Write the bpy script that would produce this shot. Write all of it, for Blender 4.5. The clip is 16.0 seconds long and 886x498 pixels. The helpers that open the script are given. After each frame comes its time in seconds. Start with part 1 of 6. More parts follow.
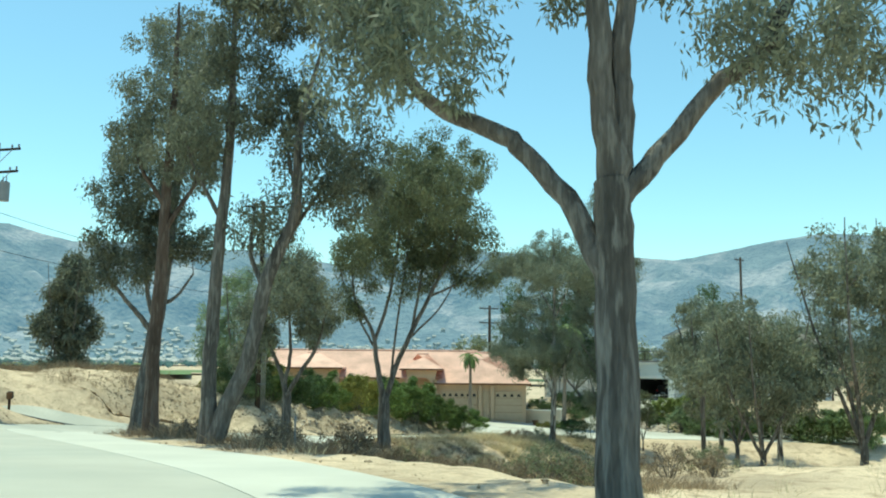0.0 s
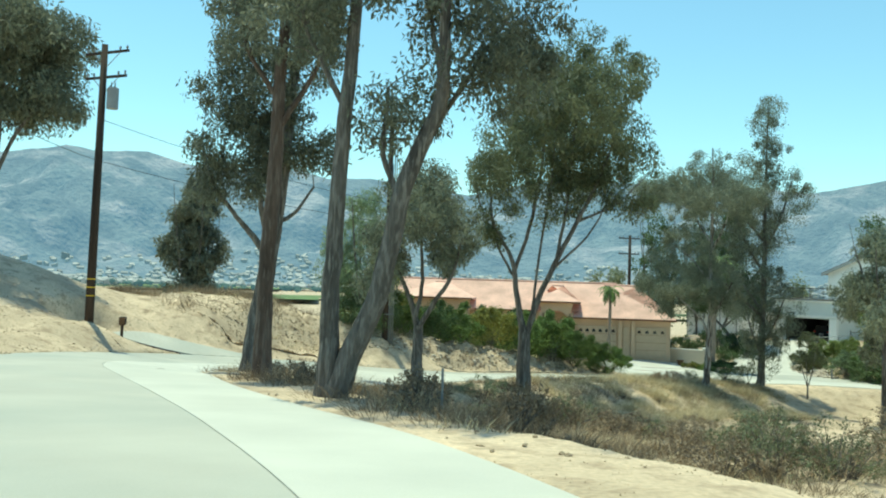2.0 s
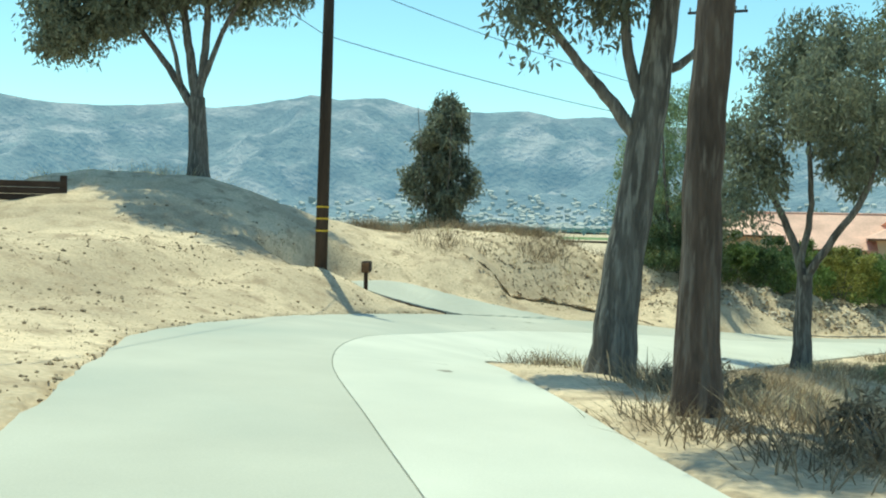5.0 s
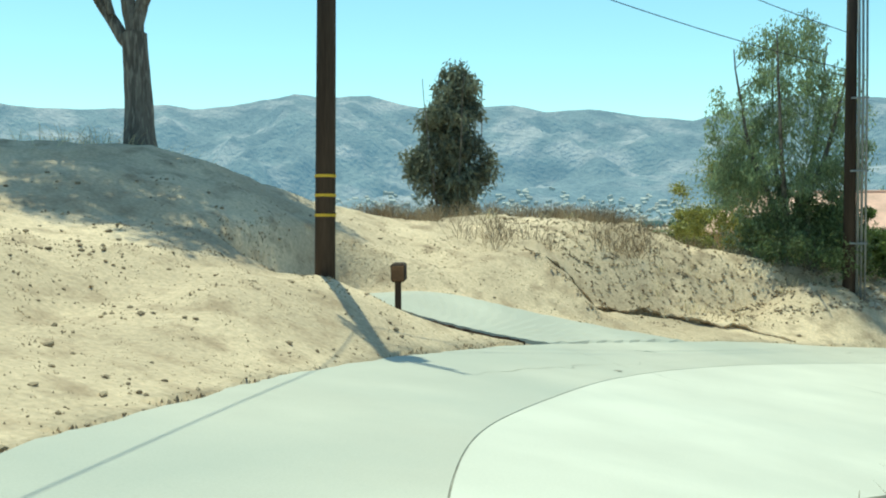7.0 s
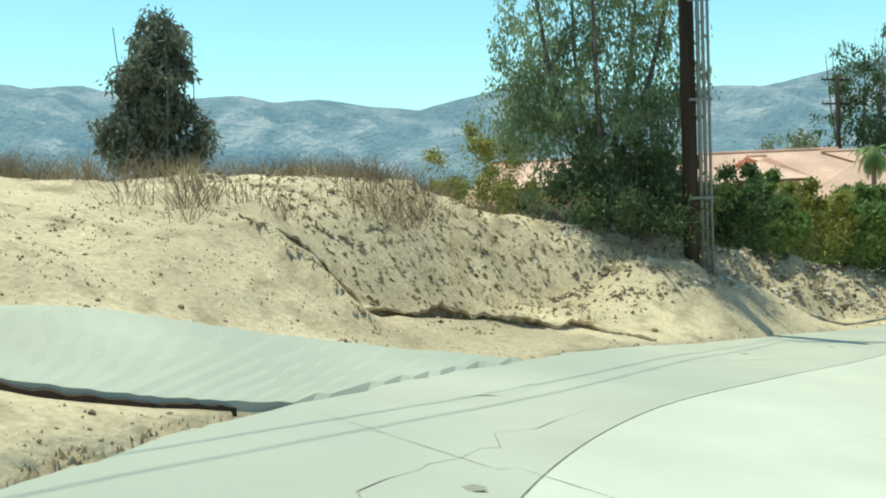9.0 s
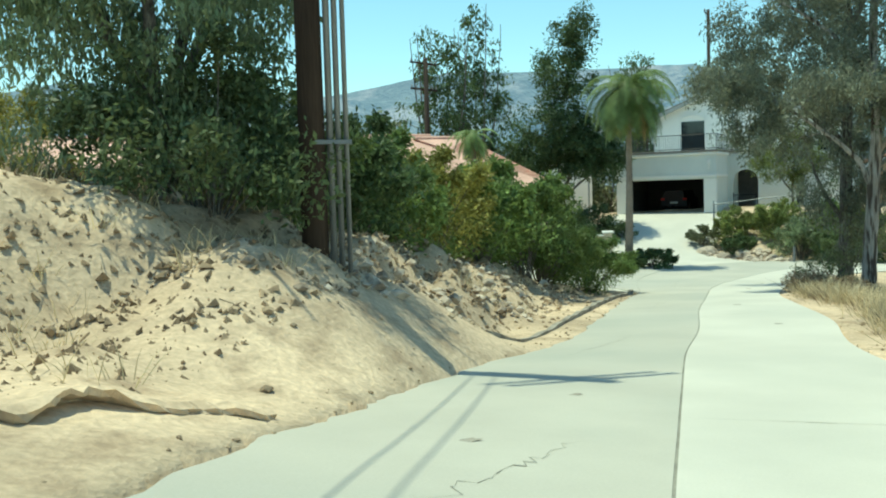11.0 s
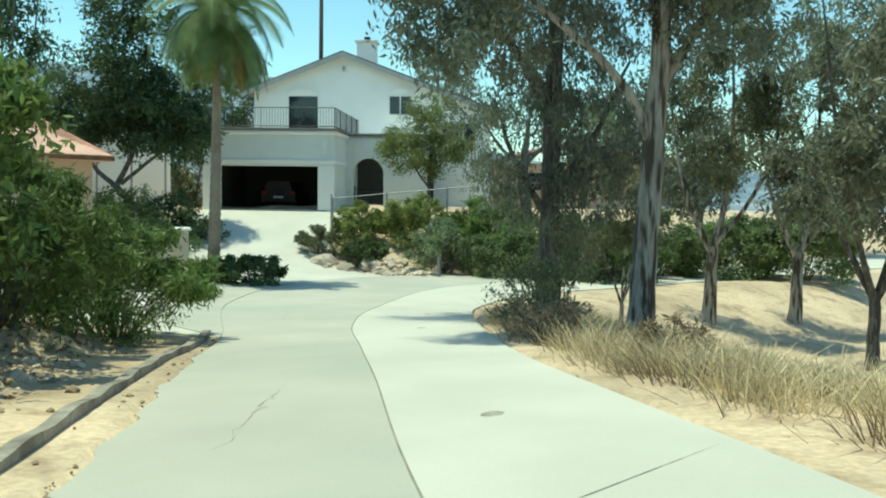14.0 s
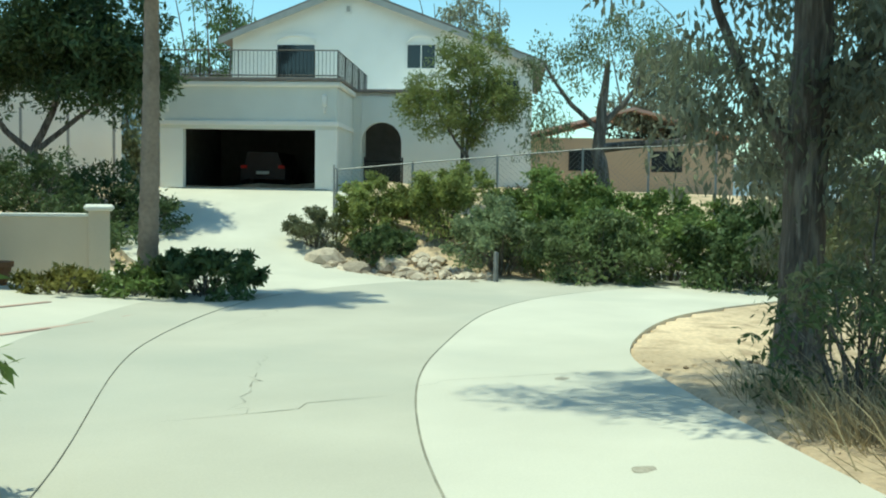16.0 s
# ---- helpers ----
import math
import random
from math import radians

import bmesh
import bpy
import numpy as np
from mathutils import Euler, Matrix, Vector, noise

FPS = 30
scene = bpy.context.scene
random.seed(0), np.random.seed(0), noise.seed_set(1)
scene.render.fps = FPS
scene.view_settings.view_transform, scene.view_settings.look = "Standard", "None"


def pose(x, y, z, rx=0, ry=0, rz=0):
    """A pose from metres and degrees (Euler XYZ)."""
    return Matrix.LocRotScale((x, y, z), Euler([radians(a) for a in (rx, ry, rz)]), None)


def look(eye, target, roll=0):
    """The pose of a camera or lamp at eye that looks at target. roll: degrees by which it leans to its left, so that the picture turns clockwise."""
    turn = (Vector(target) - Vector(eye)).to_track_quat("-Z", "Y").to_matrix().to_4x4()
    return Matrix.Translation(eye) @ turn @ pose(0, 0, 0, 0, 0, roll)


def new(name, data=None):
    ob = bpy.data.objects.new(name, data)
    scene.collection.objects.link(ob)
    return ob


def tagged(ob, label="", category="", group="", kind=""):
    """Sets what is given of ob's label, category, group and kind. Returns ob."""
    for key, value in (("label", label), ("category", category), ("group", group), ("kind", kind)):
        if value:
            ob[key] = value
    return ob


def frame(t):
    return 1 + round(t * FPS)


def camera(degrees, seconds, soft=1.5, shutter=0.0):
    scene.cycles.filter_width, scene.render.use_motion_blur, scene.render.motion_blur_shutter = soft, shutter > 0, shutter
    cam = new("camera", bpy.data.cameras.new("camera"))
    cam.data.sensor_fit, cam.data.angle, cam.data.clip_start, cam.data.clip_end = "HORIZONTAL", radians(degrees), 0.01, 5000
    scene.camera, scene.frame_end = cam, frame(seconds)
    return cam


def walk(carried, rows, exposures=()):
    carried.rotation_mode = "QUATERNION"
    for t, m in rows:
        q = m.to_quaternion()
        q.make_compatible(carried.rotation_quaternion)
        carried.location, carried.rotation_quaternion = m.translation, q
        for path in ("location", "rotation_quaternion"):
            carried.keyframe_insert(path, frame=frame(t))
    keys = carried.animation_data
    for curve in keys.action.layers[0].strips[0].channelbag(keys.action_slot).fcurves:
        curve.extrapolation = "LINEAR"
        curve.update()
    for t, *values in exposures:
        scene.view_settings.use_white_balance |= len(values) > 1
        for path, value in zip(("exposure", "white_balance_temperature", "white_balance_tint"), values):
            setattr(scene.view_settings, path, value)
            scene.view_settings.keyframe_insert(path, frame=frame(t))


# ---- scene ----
cam = camera(50.8, 16.0, soft=2.0)
PATH = [
    (0, (0.304, -0.971, 0.365), (0.272, 1.016, 0.596), 0.5),
    (0.5, (0.049, 0.486, 0.399), (-0.045, 2.474, 0.598), 0.8),
    (1, (-0.267, 1.866, 0.405), (-0.425, 3.853, 0.564), 1.0),
    (1.5, (-0.611, 3.201, 0.423), (-0.83, 5.185, 0.542), 1.4),
    (2, (-1.094, 4.735, 0.417), (-1.385, 6.712, 0.494), 1.8),
    (2.5, (-1.774, 6.551, 0.388), (-2.143, 8.516, 0.423), 2.3),
    (3, (-2.652, 8.606, 0.348), (-3.108, 10.553, 0.345), 2.6),
    (3.5, (-3.714, 10.778, 0.248), (-4.255, 12.703, 0.214), 2.7),
    (4, (-4.878, 13.045, 0.119), (-5.507, 14.943, 0.067), 2.6),
    (4.5, (-6.108, 15.119, 0.007), (-6.811, 16.991, -0.054), 1.6),
    (5, (-7.532, 17.193, -0.092), (-8.293, 19.041, -0.154), 1.3),
    (5.2, (-8.058, 18.056, -0.148), (-8.842, 19.895, -0.208), 1.1),
    (7.5, (-14.462, 28.623, -0.616), (-15.148, 30.5, -0.69), -1.5),
    (8, (-15.42, 30.927, -0.757), (-15.973, 32.848, -0.839), -2.2),
    (10.3, (-15.69, 42.096, -1.864), (-15.317, 44.058, -1.976), -1.9),
    (10.5, (-15.51, 42.988, -1.92), (-15.04, 44.929, -2.033), -1.9),
    (11, (-14.794, 45.182, -2.076), (-14.097, 47.053, -2.195), -1.7),
    (11.5, (-13.807, 47.413, -2.263), (-12.905, 49.193, -2.385), -1.6),
    (12, (-12.527, 49.706, -2.463), (-11.457, 51.392, -2.584), -1.3),
    (12.5, (-11.113, 51.937, -2.648), (-9.913, 53.533, -2.765), -0.9),
    (13, (-9.566, 54.105, -2.808), (-8.27, 55.623, -2.921), -0.2),
    (13.5, (-7.861, 56.3, -3.027), (-6.496, 57.758, -3.134), 0.3),
    (14, (-6.069, 58.522, -3.219), (-4.661, 59.939, -3.323), 0.8),
    (14.5, (-4.15, 60.957, -3.44), (-2.722, 62.354, -3.542), 1.2),
    (15, (-2.429, 63.256, -3.525), (-1.002, 64.652, -3.636), 0.7),
    (15.5, (-0.699, 65.628, -3.714), (0.724, 67.029, -3.827), 1.2),
    (16, (0.998, 68.035, -3.935), (2.414, 69.442, -4.05), 0.9),
]
walk(cam, [(t, look(eye, target, roll)) for t, eye, target, roll in PATH], exposures=[(0.0, 0.46, 6700, -30), (16.0, 0.46, 6700, -30)])

# ---------------------------------------------------------------- light
SUN_TO = Vector((-0.19, 0.2, 1.0)).normalized()
world = bpy.data.worlds.new("world")
scene.world = world
world.use_nodes = True
wn = world.node_tree.nodes
sky = wn.new("ShaderNodeTexSky")
sky.sky_type = "NISHITA"
sky.sun_disc = False
sky.sun_elevation = math.asin(SUN_TO.z)
sky.sun_rotation = math.atan2(SUN_TO.x, SUN_TO.y)
sky.air_density, sky.dust_density, sky.ozone_density = 1.0, 0.3, 4.0
wn["Background"].inputs["Strength"].default_value = 0.15
world.node_tree.links.new(sky.outputs[0], wn["Background"].inputs["Color"])
sun_data = bpy.data.lights.new("sun", "SUN")
sun_data.energy, sun_data.angle, sun_data.color = 3.1, radians(0.53), (1.0, 0.87, 0.79)
sun = new("sun", sun_data)
sun.matrix_world = look(SUN_TO * 50, (0, 0, 0))


# ---------------------------------------------------------------- materials
def mat(name, base, rough=0.9, metal=0.0, spread=0.25, scale=3.0, fine=40.0, bump=0.3, bump_size=0.02,
        second=None, second_scale=0.6, second_at=(0.5, 0.65), translucent=0.0, per_object=0.0, emit=None, coords="Object", stretch=None):
    """A surface with two scales of colour variation, an optional second colour in patches, and relief."""
    m = bpy.data.materials.new(name)
    m.use_nodes = True
    nt = m.node_tree
    nodes, links = nt.nodes, nt.links
    p = nodes["Principled BSDF"]
    p.inputs["Roughness"].default_value = rough
    p.inputs["Metallic"].default_value = metal
    p.inputs["Specular IOR Level"].default_value = 0.25
    tc = nodes.new("ShaderNodeTexCoord")
    vec = tc.outputs[coords]
    if stretch:
        mp = nodes.new("ShaderNodeMapping")
        mp.inputs["Scale"].default_value = stretch
        links.new(vec, mp.inputs["Vector"])
        vec = mp.outputs[0]

    def noise_node(s, detail=4.0):
        n = nodes.new("ShaderNodeTexNoise")
        n.inputs["Scale"].default_value = s
        n.inputs["Detail"].default_value = detail
        links.new(vec, n.inputs["Vector"])
        return n.outputs["Fac"]

    def mix(a, b, fac, mode="MIX"):
        n = nodes.new("ShaderNodeMix")
        n.data_type, n.blend_type = "RGBA", mode
        for v, k in ((fac, 0), (a, 6), (b, 7)):
            if hasattr(v, "links"):
                links.new(v, n.inputs[k])
            else:
                n.inputs[k].default_value = v
        return n.outputs[2]

    def ramp(v, lo, hi):
        n = nodes.new("ShaderNodeMapRange")
        n.inputs["From Min"].default_value, n.inputs["From Max"].default_value = lo, hi
        links.new(v, n.inputs["Value"])
        return n.outputs[0]

    lo = tuple(c * (1 - spread) for c in base) + (1,)
    hi = tuple(min(1, c * (1 + spread)) for c in base) + (1,)
    col = mix(lo, hi, ramp(noise_node(scale), 0.3, 0.7))
    if second:
        col = mix(col, tuple(second) + (1,), ramp(noise_node(second_scale, 6.0), *second_at))
    f = noise_node(fine, 3.0)
    g = ramp(f, 0.25, 0.75)
    gn = nodes.new("ShaderNodeMapRange")
    gn.inputs["To Min"].default_value, gn.inputs["To Max"].default_value = 1 - spread * 0.7, 1 + spread * 0.5
    links.new(g, gn.inputs["Value"])
    comb = nodes.new("ShaderNodeCombineColor")
    for k in range(3):
        links.new(gn.outputs[0], comb.inputs[k])
    col = mix(col, comb.outputs[0], 1.0, "MULTIPLY")
    if per_object:
        for src in ((nodes.new("ShaderNodeObjectInfo"), "Random"), (nodes.new("ShaderNodeNewGeometry"), "Random Per Island")):
            r = nodes.new("ShaderNodeMapRange")
            r.inputs["To Min"].default_value, r.inputs["To Max"].default_value = 1 - per_object, 1 + per_object
            links.new(src[0].outputs[src[1]], r.inputs["Value"])
            cc = nodes.new("ShaderNodeCombineColor")
            for k in range(3):
                links.new(r.outputs[0], cc.inputs[k])
            col = mix(col, cc.outputs[0], 1.0, "MULTIPLY")
    links.new(col, p.inputs["Base Color"])
    if bump:
        b = nodes.new("ShaderNodeBump")
        b.inputs["Strength"].default_value, b.inputs["Distance"].default_value = bump, bump_size
        links.new(f, b.inputs["Height"])
        links.new(b.outputs[0], p.inputs["Normal"])
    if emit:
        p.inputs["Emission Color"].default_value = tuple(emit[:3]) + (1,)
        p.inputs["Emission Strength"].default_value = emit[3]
    if translucent:
        tr = nodes.new("ShaderNodeBsdfTranslucent")
        links.new(col, tr.inputs["Color"])
        ms = nodes.new("ShaderNodeMixShader")
        ms.inputs[0].default_value = translucent
        links.new(p.outputs[0], ms.inputs[1])
        links.new(tr.outputs[0], ms.inputs[2])
        links.new(ms.outputs[0], nodes["Material Output"].inputs["Surface"])
    return m


M_DIRT = mat("sandy_soil", (0.60, 0.47, 0.33), scale=0.25, fine=13, bump=0.5, bump_size=0.05, spread=0.3,
             second=(0.40, 0.30, 0.205), second_scale=1.6, second_at=(0.5, 0.7))
M_CONC = mat("old_concrete", (0.505, 0.485, 0.42), scale=0.5, fine=60, bump=0.15, bump_size=0.005, spread=0.08,
             second=(0.43, 0.43, 0.38), second_scale=0.22, second_at=(0.45, 0.7))
M_CONC2 = mat("pale_concrete", (0.605, 0.585, 0.515), scale=0.5, fine=60, bump=0.15, bump_size=0.005, spread=0.07,
              second=(0.53, 0.52, 0.46), second_scale=0.3, second_at=(0.5, 0.75))
M_JOINT = mat("joint_filler", (0.30, 0.29, 0.25), fine=30)
M_CURB = mat("curb_concrete", (0.36, 0.33, 0.28), fine=30, bump=0.5, bump_size=0.02, second=(0.2, 0.18, 0.15), second_scale=2.0)
M_BARK = mat("grey_bark", (0.14, 0.125, 0.11), scale=2.4, fine=20, bump=1.0, bump_size=0.05, spread=0.45,
             second=(0.24, 0.22, 0.195), second_scale=8.0, second_at=(0.5, 0.6), stretch=(1.6, 1.6, 0.24))
M_BARK_PALE = mat("pale_peeling_bark", (0.42, 0.39, 0.35), scale=2.0, fine=16, bump=0.8, bump_size=0.04, spread=0.35,
                  second=(0.095, 0.075, 0.06), second_scale=4.6, second_at=(0.47, 0.57), stretch=(1.6, 1.6, 0.22))
M_BARK_RED = mat("reddish_bark", (0.12, 0.088, 0.07), scale=2.2, fine=18, bump=1.0, bump_size=0.05, spread=0.4,
                 second=(0.185, 0.15, 0.125), second_scale=8.0, second_at=(0.52, 0.64), stretch=(1.6, 1.6, 0.24))
M_EUC = mat("eucalyptus_leaves", (0.215, 0.23, 0.165), rough=0.5, scale=0.5, fine=3, bump=0, spread=0.25, translucent=0.38, per_object=0.25)
M_EUC2 = mat("olive_leaves", (0.225, 0.245, 0.14), rough=0.5, scale=0.5, fine=3, bump=0, spread=0.25, translucent=0.38, per_object=0.25)
M_DARKLEAF = mat("dark_green_leaves", (0.115, 0.165, 0.07), rough=0.5, scale=0.5, fine=3, bump=0, spread=0.3, translucent=0.35, per_object=0.3)
M_MIDLEAF = mat("mid_green_leaves", (0.19, 0.245, 0.11), rough=0.5, scale=0.5, fine=3, bump=0, spread=0.3, translucent=0.38, per_object=0.35)
M_GREENLEAF = mat("fresh_green_leaves", (0.195, 0.265, 0.085), rough=0.5, scale=0.6, fine=3, bump=0, spread=0.3, translucent=0.35, per_object=0.3)
M_YGREEN = mat("sunlit_yellow_green_leaves", (0.27, 0.31, 0.11), rough=0.5, scale=0.6, fine=3, bump=0, spread=0.3, translucent=0.42, per_object=0.3)
M_PEPPER = mat("pepper_leaves", (0.27, 0.33, 0.19), rough=0.5, scale=0.6, fine=3, bump=0, spread=0.3, translucent=0.45, per_object=0.3)
M_YELLOWLEAF = mat("yellow_green_leaves", (0.30, 0.29, 0.085), rough=0.5, scale=0.6, fine=3, bump=0, spread=0.3, translucent=0.35, per_object=0.3)
M_DRY = mat("dry_grass", (0.58, 0.50, 0.33), rough=0.9, scale=0.5, fine=4, bump=0, spread=0.25, translucent=0.3, per_object=0.25)
M_BROWNWEED = mat("brown_weeds", (0.30, 0.235, 0.16), rough=0.9, scale=0.5, fine=4, bump=0, spread=0.3, translucent=0.2, per_object=0.3)
M_ROCK = mat("pale_rock", (0.44, 0.38, 0.31), scale=2.0, fine=14, bump=0.8, bump_size=0.04, spread=0.2, per_object=0.3, second=(0.22, 0.175, 0.135), second_scale=2.5)
M_CLOD = mat("earth_clods", (0.40, 0.31, 0.21), scale=2.0, fine=14, bump=0.8, bump_size=0.03, spread=0.25, per_object=0.3)
M_CRUMB = mat("dry_earth_crumbs", (0.33, 0.25, 0.165), scale=2.0, fine=14, bump=0.5, bump_size=0.03, spread=0.3, per_object=0.35)
M_POLE = mat("creosoted_wood", (0.055, 0.04, 0.032), scale=1.5, fine=20, bump=0.6, bump_size=0.01, spread=0.4, stretch=(2.0, 2.0, 0.15))
M_STUCCO = mat("white_stucco", (0.92, 0.91, 0.87), scale=0.6, fine=50, bump=0.25, bump_size=0.006, spread=0.04)
M_GARAGEPAINT = mat("pale_grey_stucco", (0.76, 0.78, 0.74), scale=0.6, fine=50, bump=0.25, bump_size=0.006, spread=0.05)
M_TRIMW = mat("white_trim", (0.88, 0.87, 0.83), scale=1, fine=30, bump=0.1, bump_size=0.003, spread=0.03)
M_BEIGE = mat("beige_stucco", (0.55, 0.42, 0.30), scale=0.6, fine=50, bump=0.25, bump_size=0.006, spread=0.06)
M_TERRA = mat("terracotta_tile", (0.72, 0.45, 0.36), scale=0.6, fine=8, bump=0.3, bump_size=0.02, spread=0.18, per_object=0.1)
M_GREYROOF = mat("grey_brown_tile", (0.24, 0.21, 0.19), scale=0.6, fine=8, bump=0.3, bump_size=0.02, spread=0.18, per_object=0.1)
M_DARKWOOD = mat("dark_wood", (0.06, 0.04, 0.03), scale=2, fine=20, spread=0.3)
M_BROWNWOOD = mat("brown_wood", (0.20, 0.11, 0.06), scale=2, fine=20, spread=0.3)
M_IRON = mat("dark_iron", (0.03, 0.03, 0.032), rough=0.5, metal=0.6, spread=0.2, bump=0.1)
M_GALV = mat("galvanised_steel", (0.30, 0.31, 0.32), rough=0.6, metal=0.8, spread=0.1, bump=0.1)
M_GREYMETAL = mat("grey_paint", (0.30, 0.31, 0.32), rough=0.5, spread=0.1, bump=0.1)
M_YELLOW = mat("yellow_marker", (0.65, 0.42, 0.05), rough=0.6, spread=0.1, bump=0.1)
M_GARDENWALL = mat("pale_beige_stucco", (0.74, 0.63, 0.49), scale=0.6, fine=50, bump=0.25, bump_size=0.006, spread=0.06)
M_DOOR = mat("garage_door_paint", (0.50, 0.40, 0.29), rough=0.6, spread=0.06, bump=0.1)
# the blue emission puts distance haze into the hills' colour
M_MOUNTAIN = mat("chaparral_hills_haze_glow", (0.115, 0.12, 0.105), scale=0.012, fine=0.08, spread=0.42, bump=1.0, bump_size=14.0,
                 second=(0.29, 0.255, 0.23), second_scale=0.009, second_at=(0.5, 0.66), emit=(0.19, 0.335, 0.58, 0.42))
M_CARPAINT = mat("dark_car_paint", (0.02, 0.022, 0.026), rough=0.25, spread=0.1, bump=0)
M_RUBBER = mat("tyre_rubber", (0.02, 0.02, 0.02), rough=0.8, spread=0.2)
# near-black base colour: the shade of deep recesses put into the walls
M_RECESS_SHADE = mat("recess_shade_dark", (0.10, 0.095, 0.09), spread=0.15, fine=30)
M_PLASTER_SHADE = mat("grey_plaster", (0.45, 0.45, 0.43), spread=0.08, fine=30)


def glass_mat(name, tint):
    m = bpy.data.materials.new(name)
    m.use_nodes = True
    p = m.node_tree.nodes["Principled BSDF"]
    p.inputs["Base Color"].default_value = tint + (1,)
    p.inputs["Roughness"].default_value = 0.04
    p.inputs["Specular IOR Level"].default_value = 0.6
    return m


M_GLASS = glass_mat("dark_window_glass", (0.03, 0.035, 0.04))


# ---------------------------------------------------------------- mesh helpers
def link_mesh(name, verts, faces, material, parent=None, label="", smooth=False):
    me = bpy.data.meshes.new(name)
    me.from_pydata([tuple(v) for v in verts], [], [tuple(f) for f in faces])
    me.materials.append(material)
    if smooth:
        me.polygons.foreach_set("use_smooth", [True] * len(me.polygons))
    me.update()
    ob = new(name, me)
    if parent is not None:
        ob.parent = parent
    if label:
        tagged(ob, label=label)
    return ob


def fast_mesh(name, verts, faces, material, parent=None, label="", smooth=False):
    """numpy arrays: verts (n, 3), faces (m, 3 or 4)."""
    verts, faces = np.asarray(verts, dtype=np.float32), np.asarray(faces, dtype=np.int32)
    me = bpy.data.meshes.new(name)
    k = faces.shape[1]
    me.vertices.add(len(verts))
    me.vertices.foreach_set("co", verts.ravel())
    me.loops.add(faces.size)
    me.loops.foreach_set("vertex_index", faces.ravel())
    me.polygons.add(len(faces))
    me.polygons.foreach_set("loop_start", np.arange(0, faces.size, k, dtype=np.int32))
    me.polygons.foreach_set("loop_total", np.full(len(faces), k, dtype=np.int32))
    me.polygons.foreach_set("use_smooth", np.full(len(faces), smooth, dtype=bool))
    me.update(calc_edges=True)
    me.validate()
    me.materials.append(material)
    ob = new(name, me)
    if parent is not None:
        ob.parent = parent
    if label:
        tagged(ob, label=label)
    return ob


def part(name, bm, material, parent=None, label="", smooth=False):
    bmesh.ops.recalc_face_normals(bm, faces=bm.faces[:])
    me = bpy.data.meshes.new(name)
    bm.to_mesh(me)
    bm.free()
    me.materials.append(material)
    if smooth:
        me.polygons.foreach_set("use_smooth", [True] * len(me.polygons))
    ob = new(name, me)
    if parent is not None:
        ob.parent = parent
    if label:
        tagged(ob, label=label)
    return ob


def empty(name, m):
    ob = new(name)
    ob.empty_display_size = 0.2
    ob.matrix_world = m
    return ob


def box(bm, x0, x1, y0, y1, z0, z1, bevel=0.0):
    m = Matrix.LocRotScale(((x0 + x1) / 2, (y0 + y1) / 2, (z0 + z1) / 2), None, (abs(x1 - x0), abs(y1 - y0), abs(z1 - z0)))
    r = bmesh.ops.create_cube(bm, size=1, matrix=m)
    if bevel:
        edges = list({e for v in r["verts"] for e in v.link_edges})
        bmesh.ops.bevel(bm, geom=edges, offset=bevel, segments=1, affect="EDGES", profile=0.5)
    return bm


def one_box(name, b, material, parent=None, label="", bevel=0.01):
    return part(name, box(bmesh.new(), *b, bevel=bevel), material, parent, label)


def tube(bm, points, radii, sides=8, cap=True):
    """A tapered tube along points."""
    rings = []
    up = Vector((0.3, 0.2, 1)).normalized()
    n = len(points)
    pts = [Vector(p) for p in points]
    for i, p in enumerate(pts):
        d = (pts[min(i + 1, n - 1)] - pts[max(i - 1, 0)]).normalized()
        if i == 0:
            a = d.cross(up if abs(d.dot(up)) < 0.95 else Vector((1, 0, 0))).normalized()
        else:
            a = (a - d * a.dot(d)).normalized()
        b = d.cross(a)
        rings.append([bm.verts.new(p + (a * math.cos(2 * math.pi * k / sides) + b * math.sin(2 * math.pi * k / sides)) * radii[i]) for k in range(sides)])
    for r0, r1 in zip(rings, rings[1:]):
        for k in range(sides):
            bm.faces.new((r0[k], r0[(k + 1) % sides], r1[(k + 1) % sides], r1[k]))
    if cap:
        bm.faces.new(rings[0][::-1])
        bm.faces.new(rings[-1])
    return bm


# ---------------------------------------------------------------- the road's line
LEFT = [(-0.5, -18.8), (-1.3, -8.8), (-2.5, -0.7), (-4.2, 4.9), (-6.8, 11.1), (-10.1, 16.6), (-12.4, 21.2), (-15.1, 25.2), (-17.5, 29.1), (-18.5, 33.6), (-18.9, 37.8), (-18.2, 42.6), (-16.6, 47.0), (-14.5, 50.7), (-12.5, 53.6), (-10.1, 56.6), (-7.3, 59.4), (-4.7, 62.8), (-2.2, 66.2), (0.3, 69.7), (3.1, 73.5), (7.1, 79.7), (12.2, 84.0), (17.7, 85.4), (23.7, 83.8), (32.7, 83.8), (60.7, 82.5)]
RIGHT = [(5.0, -18.8), (4.7, -9.8), (3.8, -1.8), (2.4, 3.8), (0.2, 9.6), (-2.7, 15.6), (-5.65, 19.8), (-8.1, 23.4), (-10.0, 26.7), (-11.7, 29.9), (-13.1, 33.2), (-11.9, 37.0), (-10.2, 41.7), (-8.6, 46.0), (-6.8, 50.7), (-4.5, 55.6), (-1.5, 59.4), (0.8, 63.1), (2.7, 65.8), (5.2, 68.7), (8.8, 72.5), (11.6, 75.0), (14.9, 76.6), (18.3, 77.4), (23.5, 77.5), (32.5, 77.2), (60.5, 75.8)]
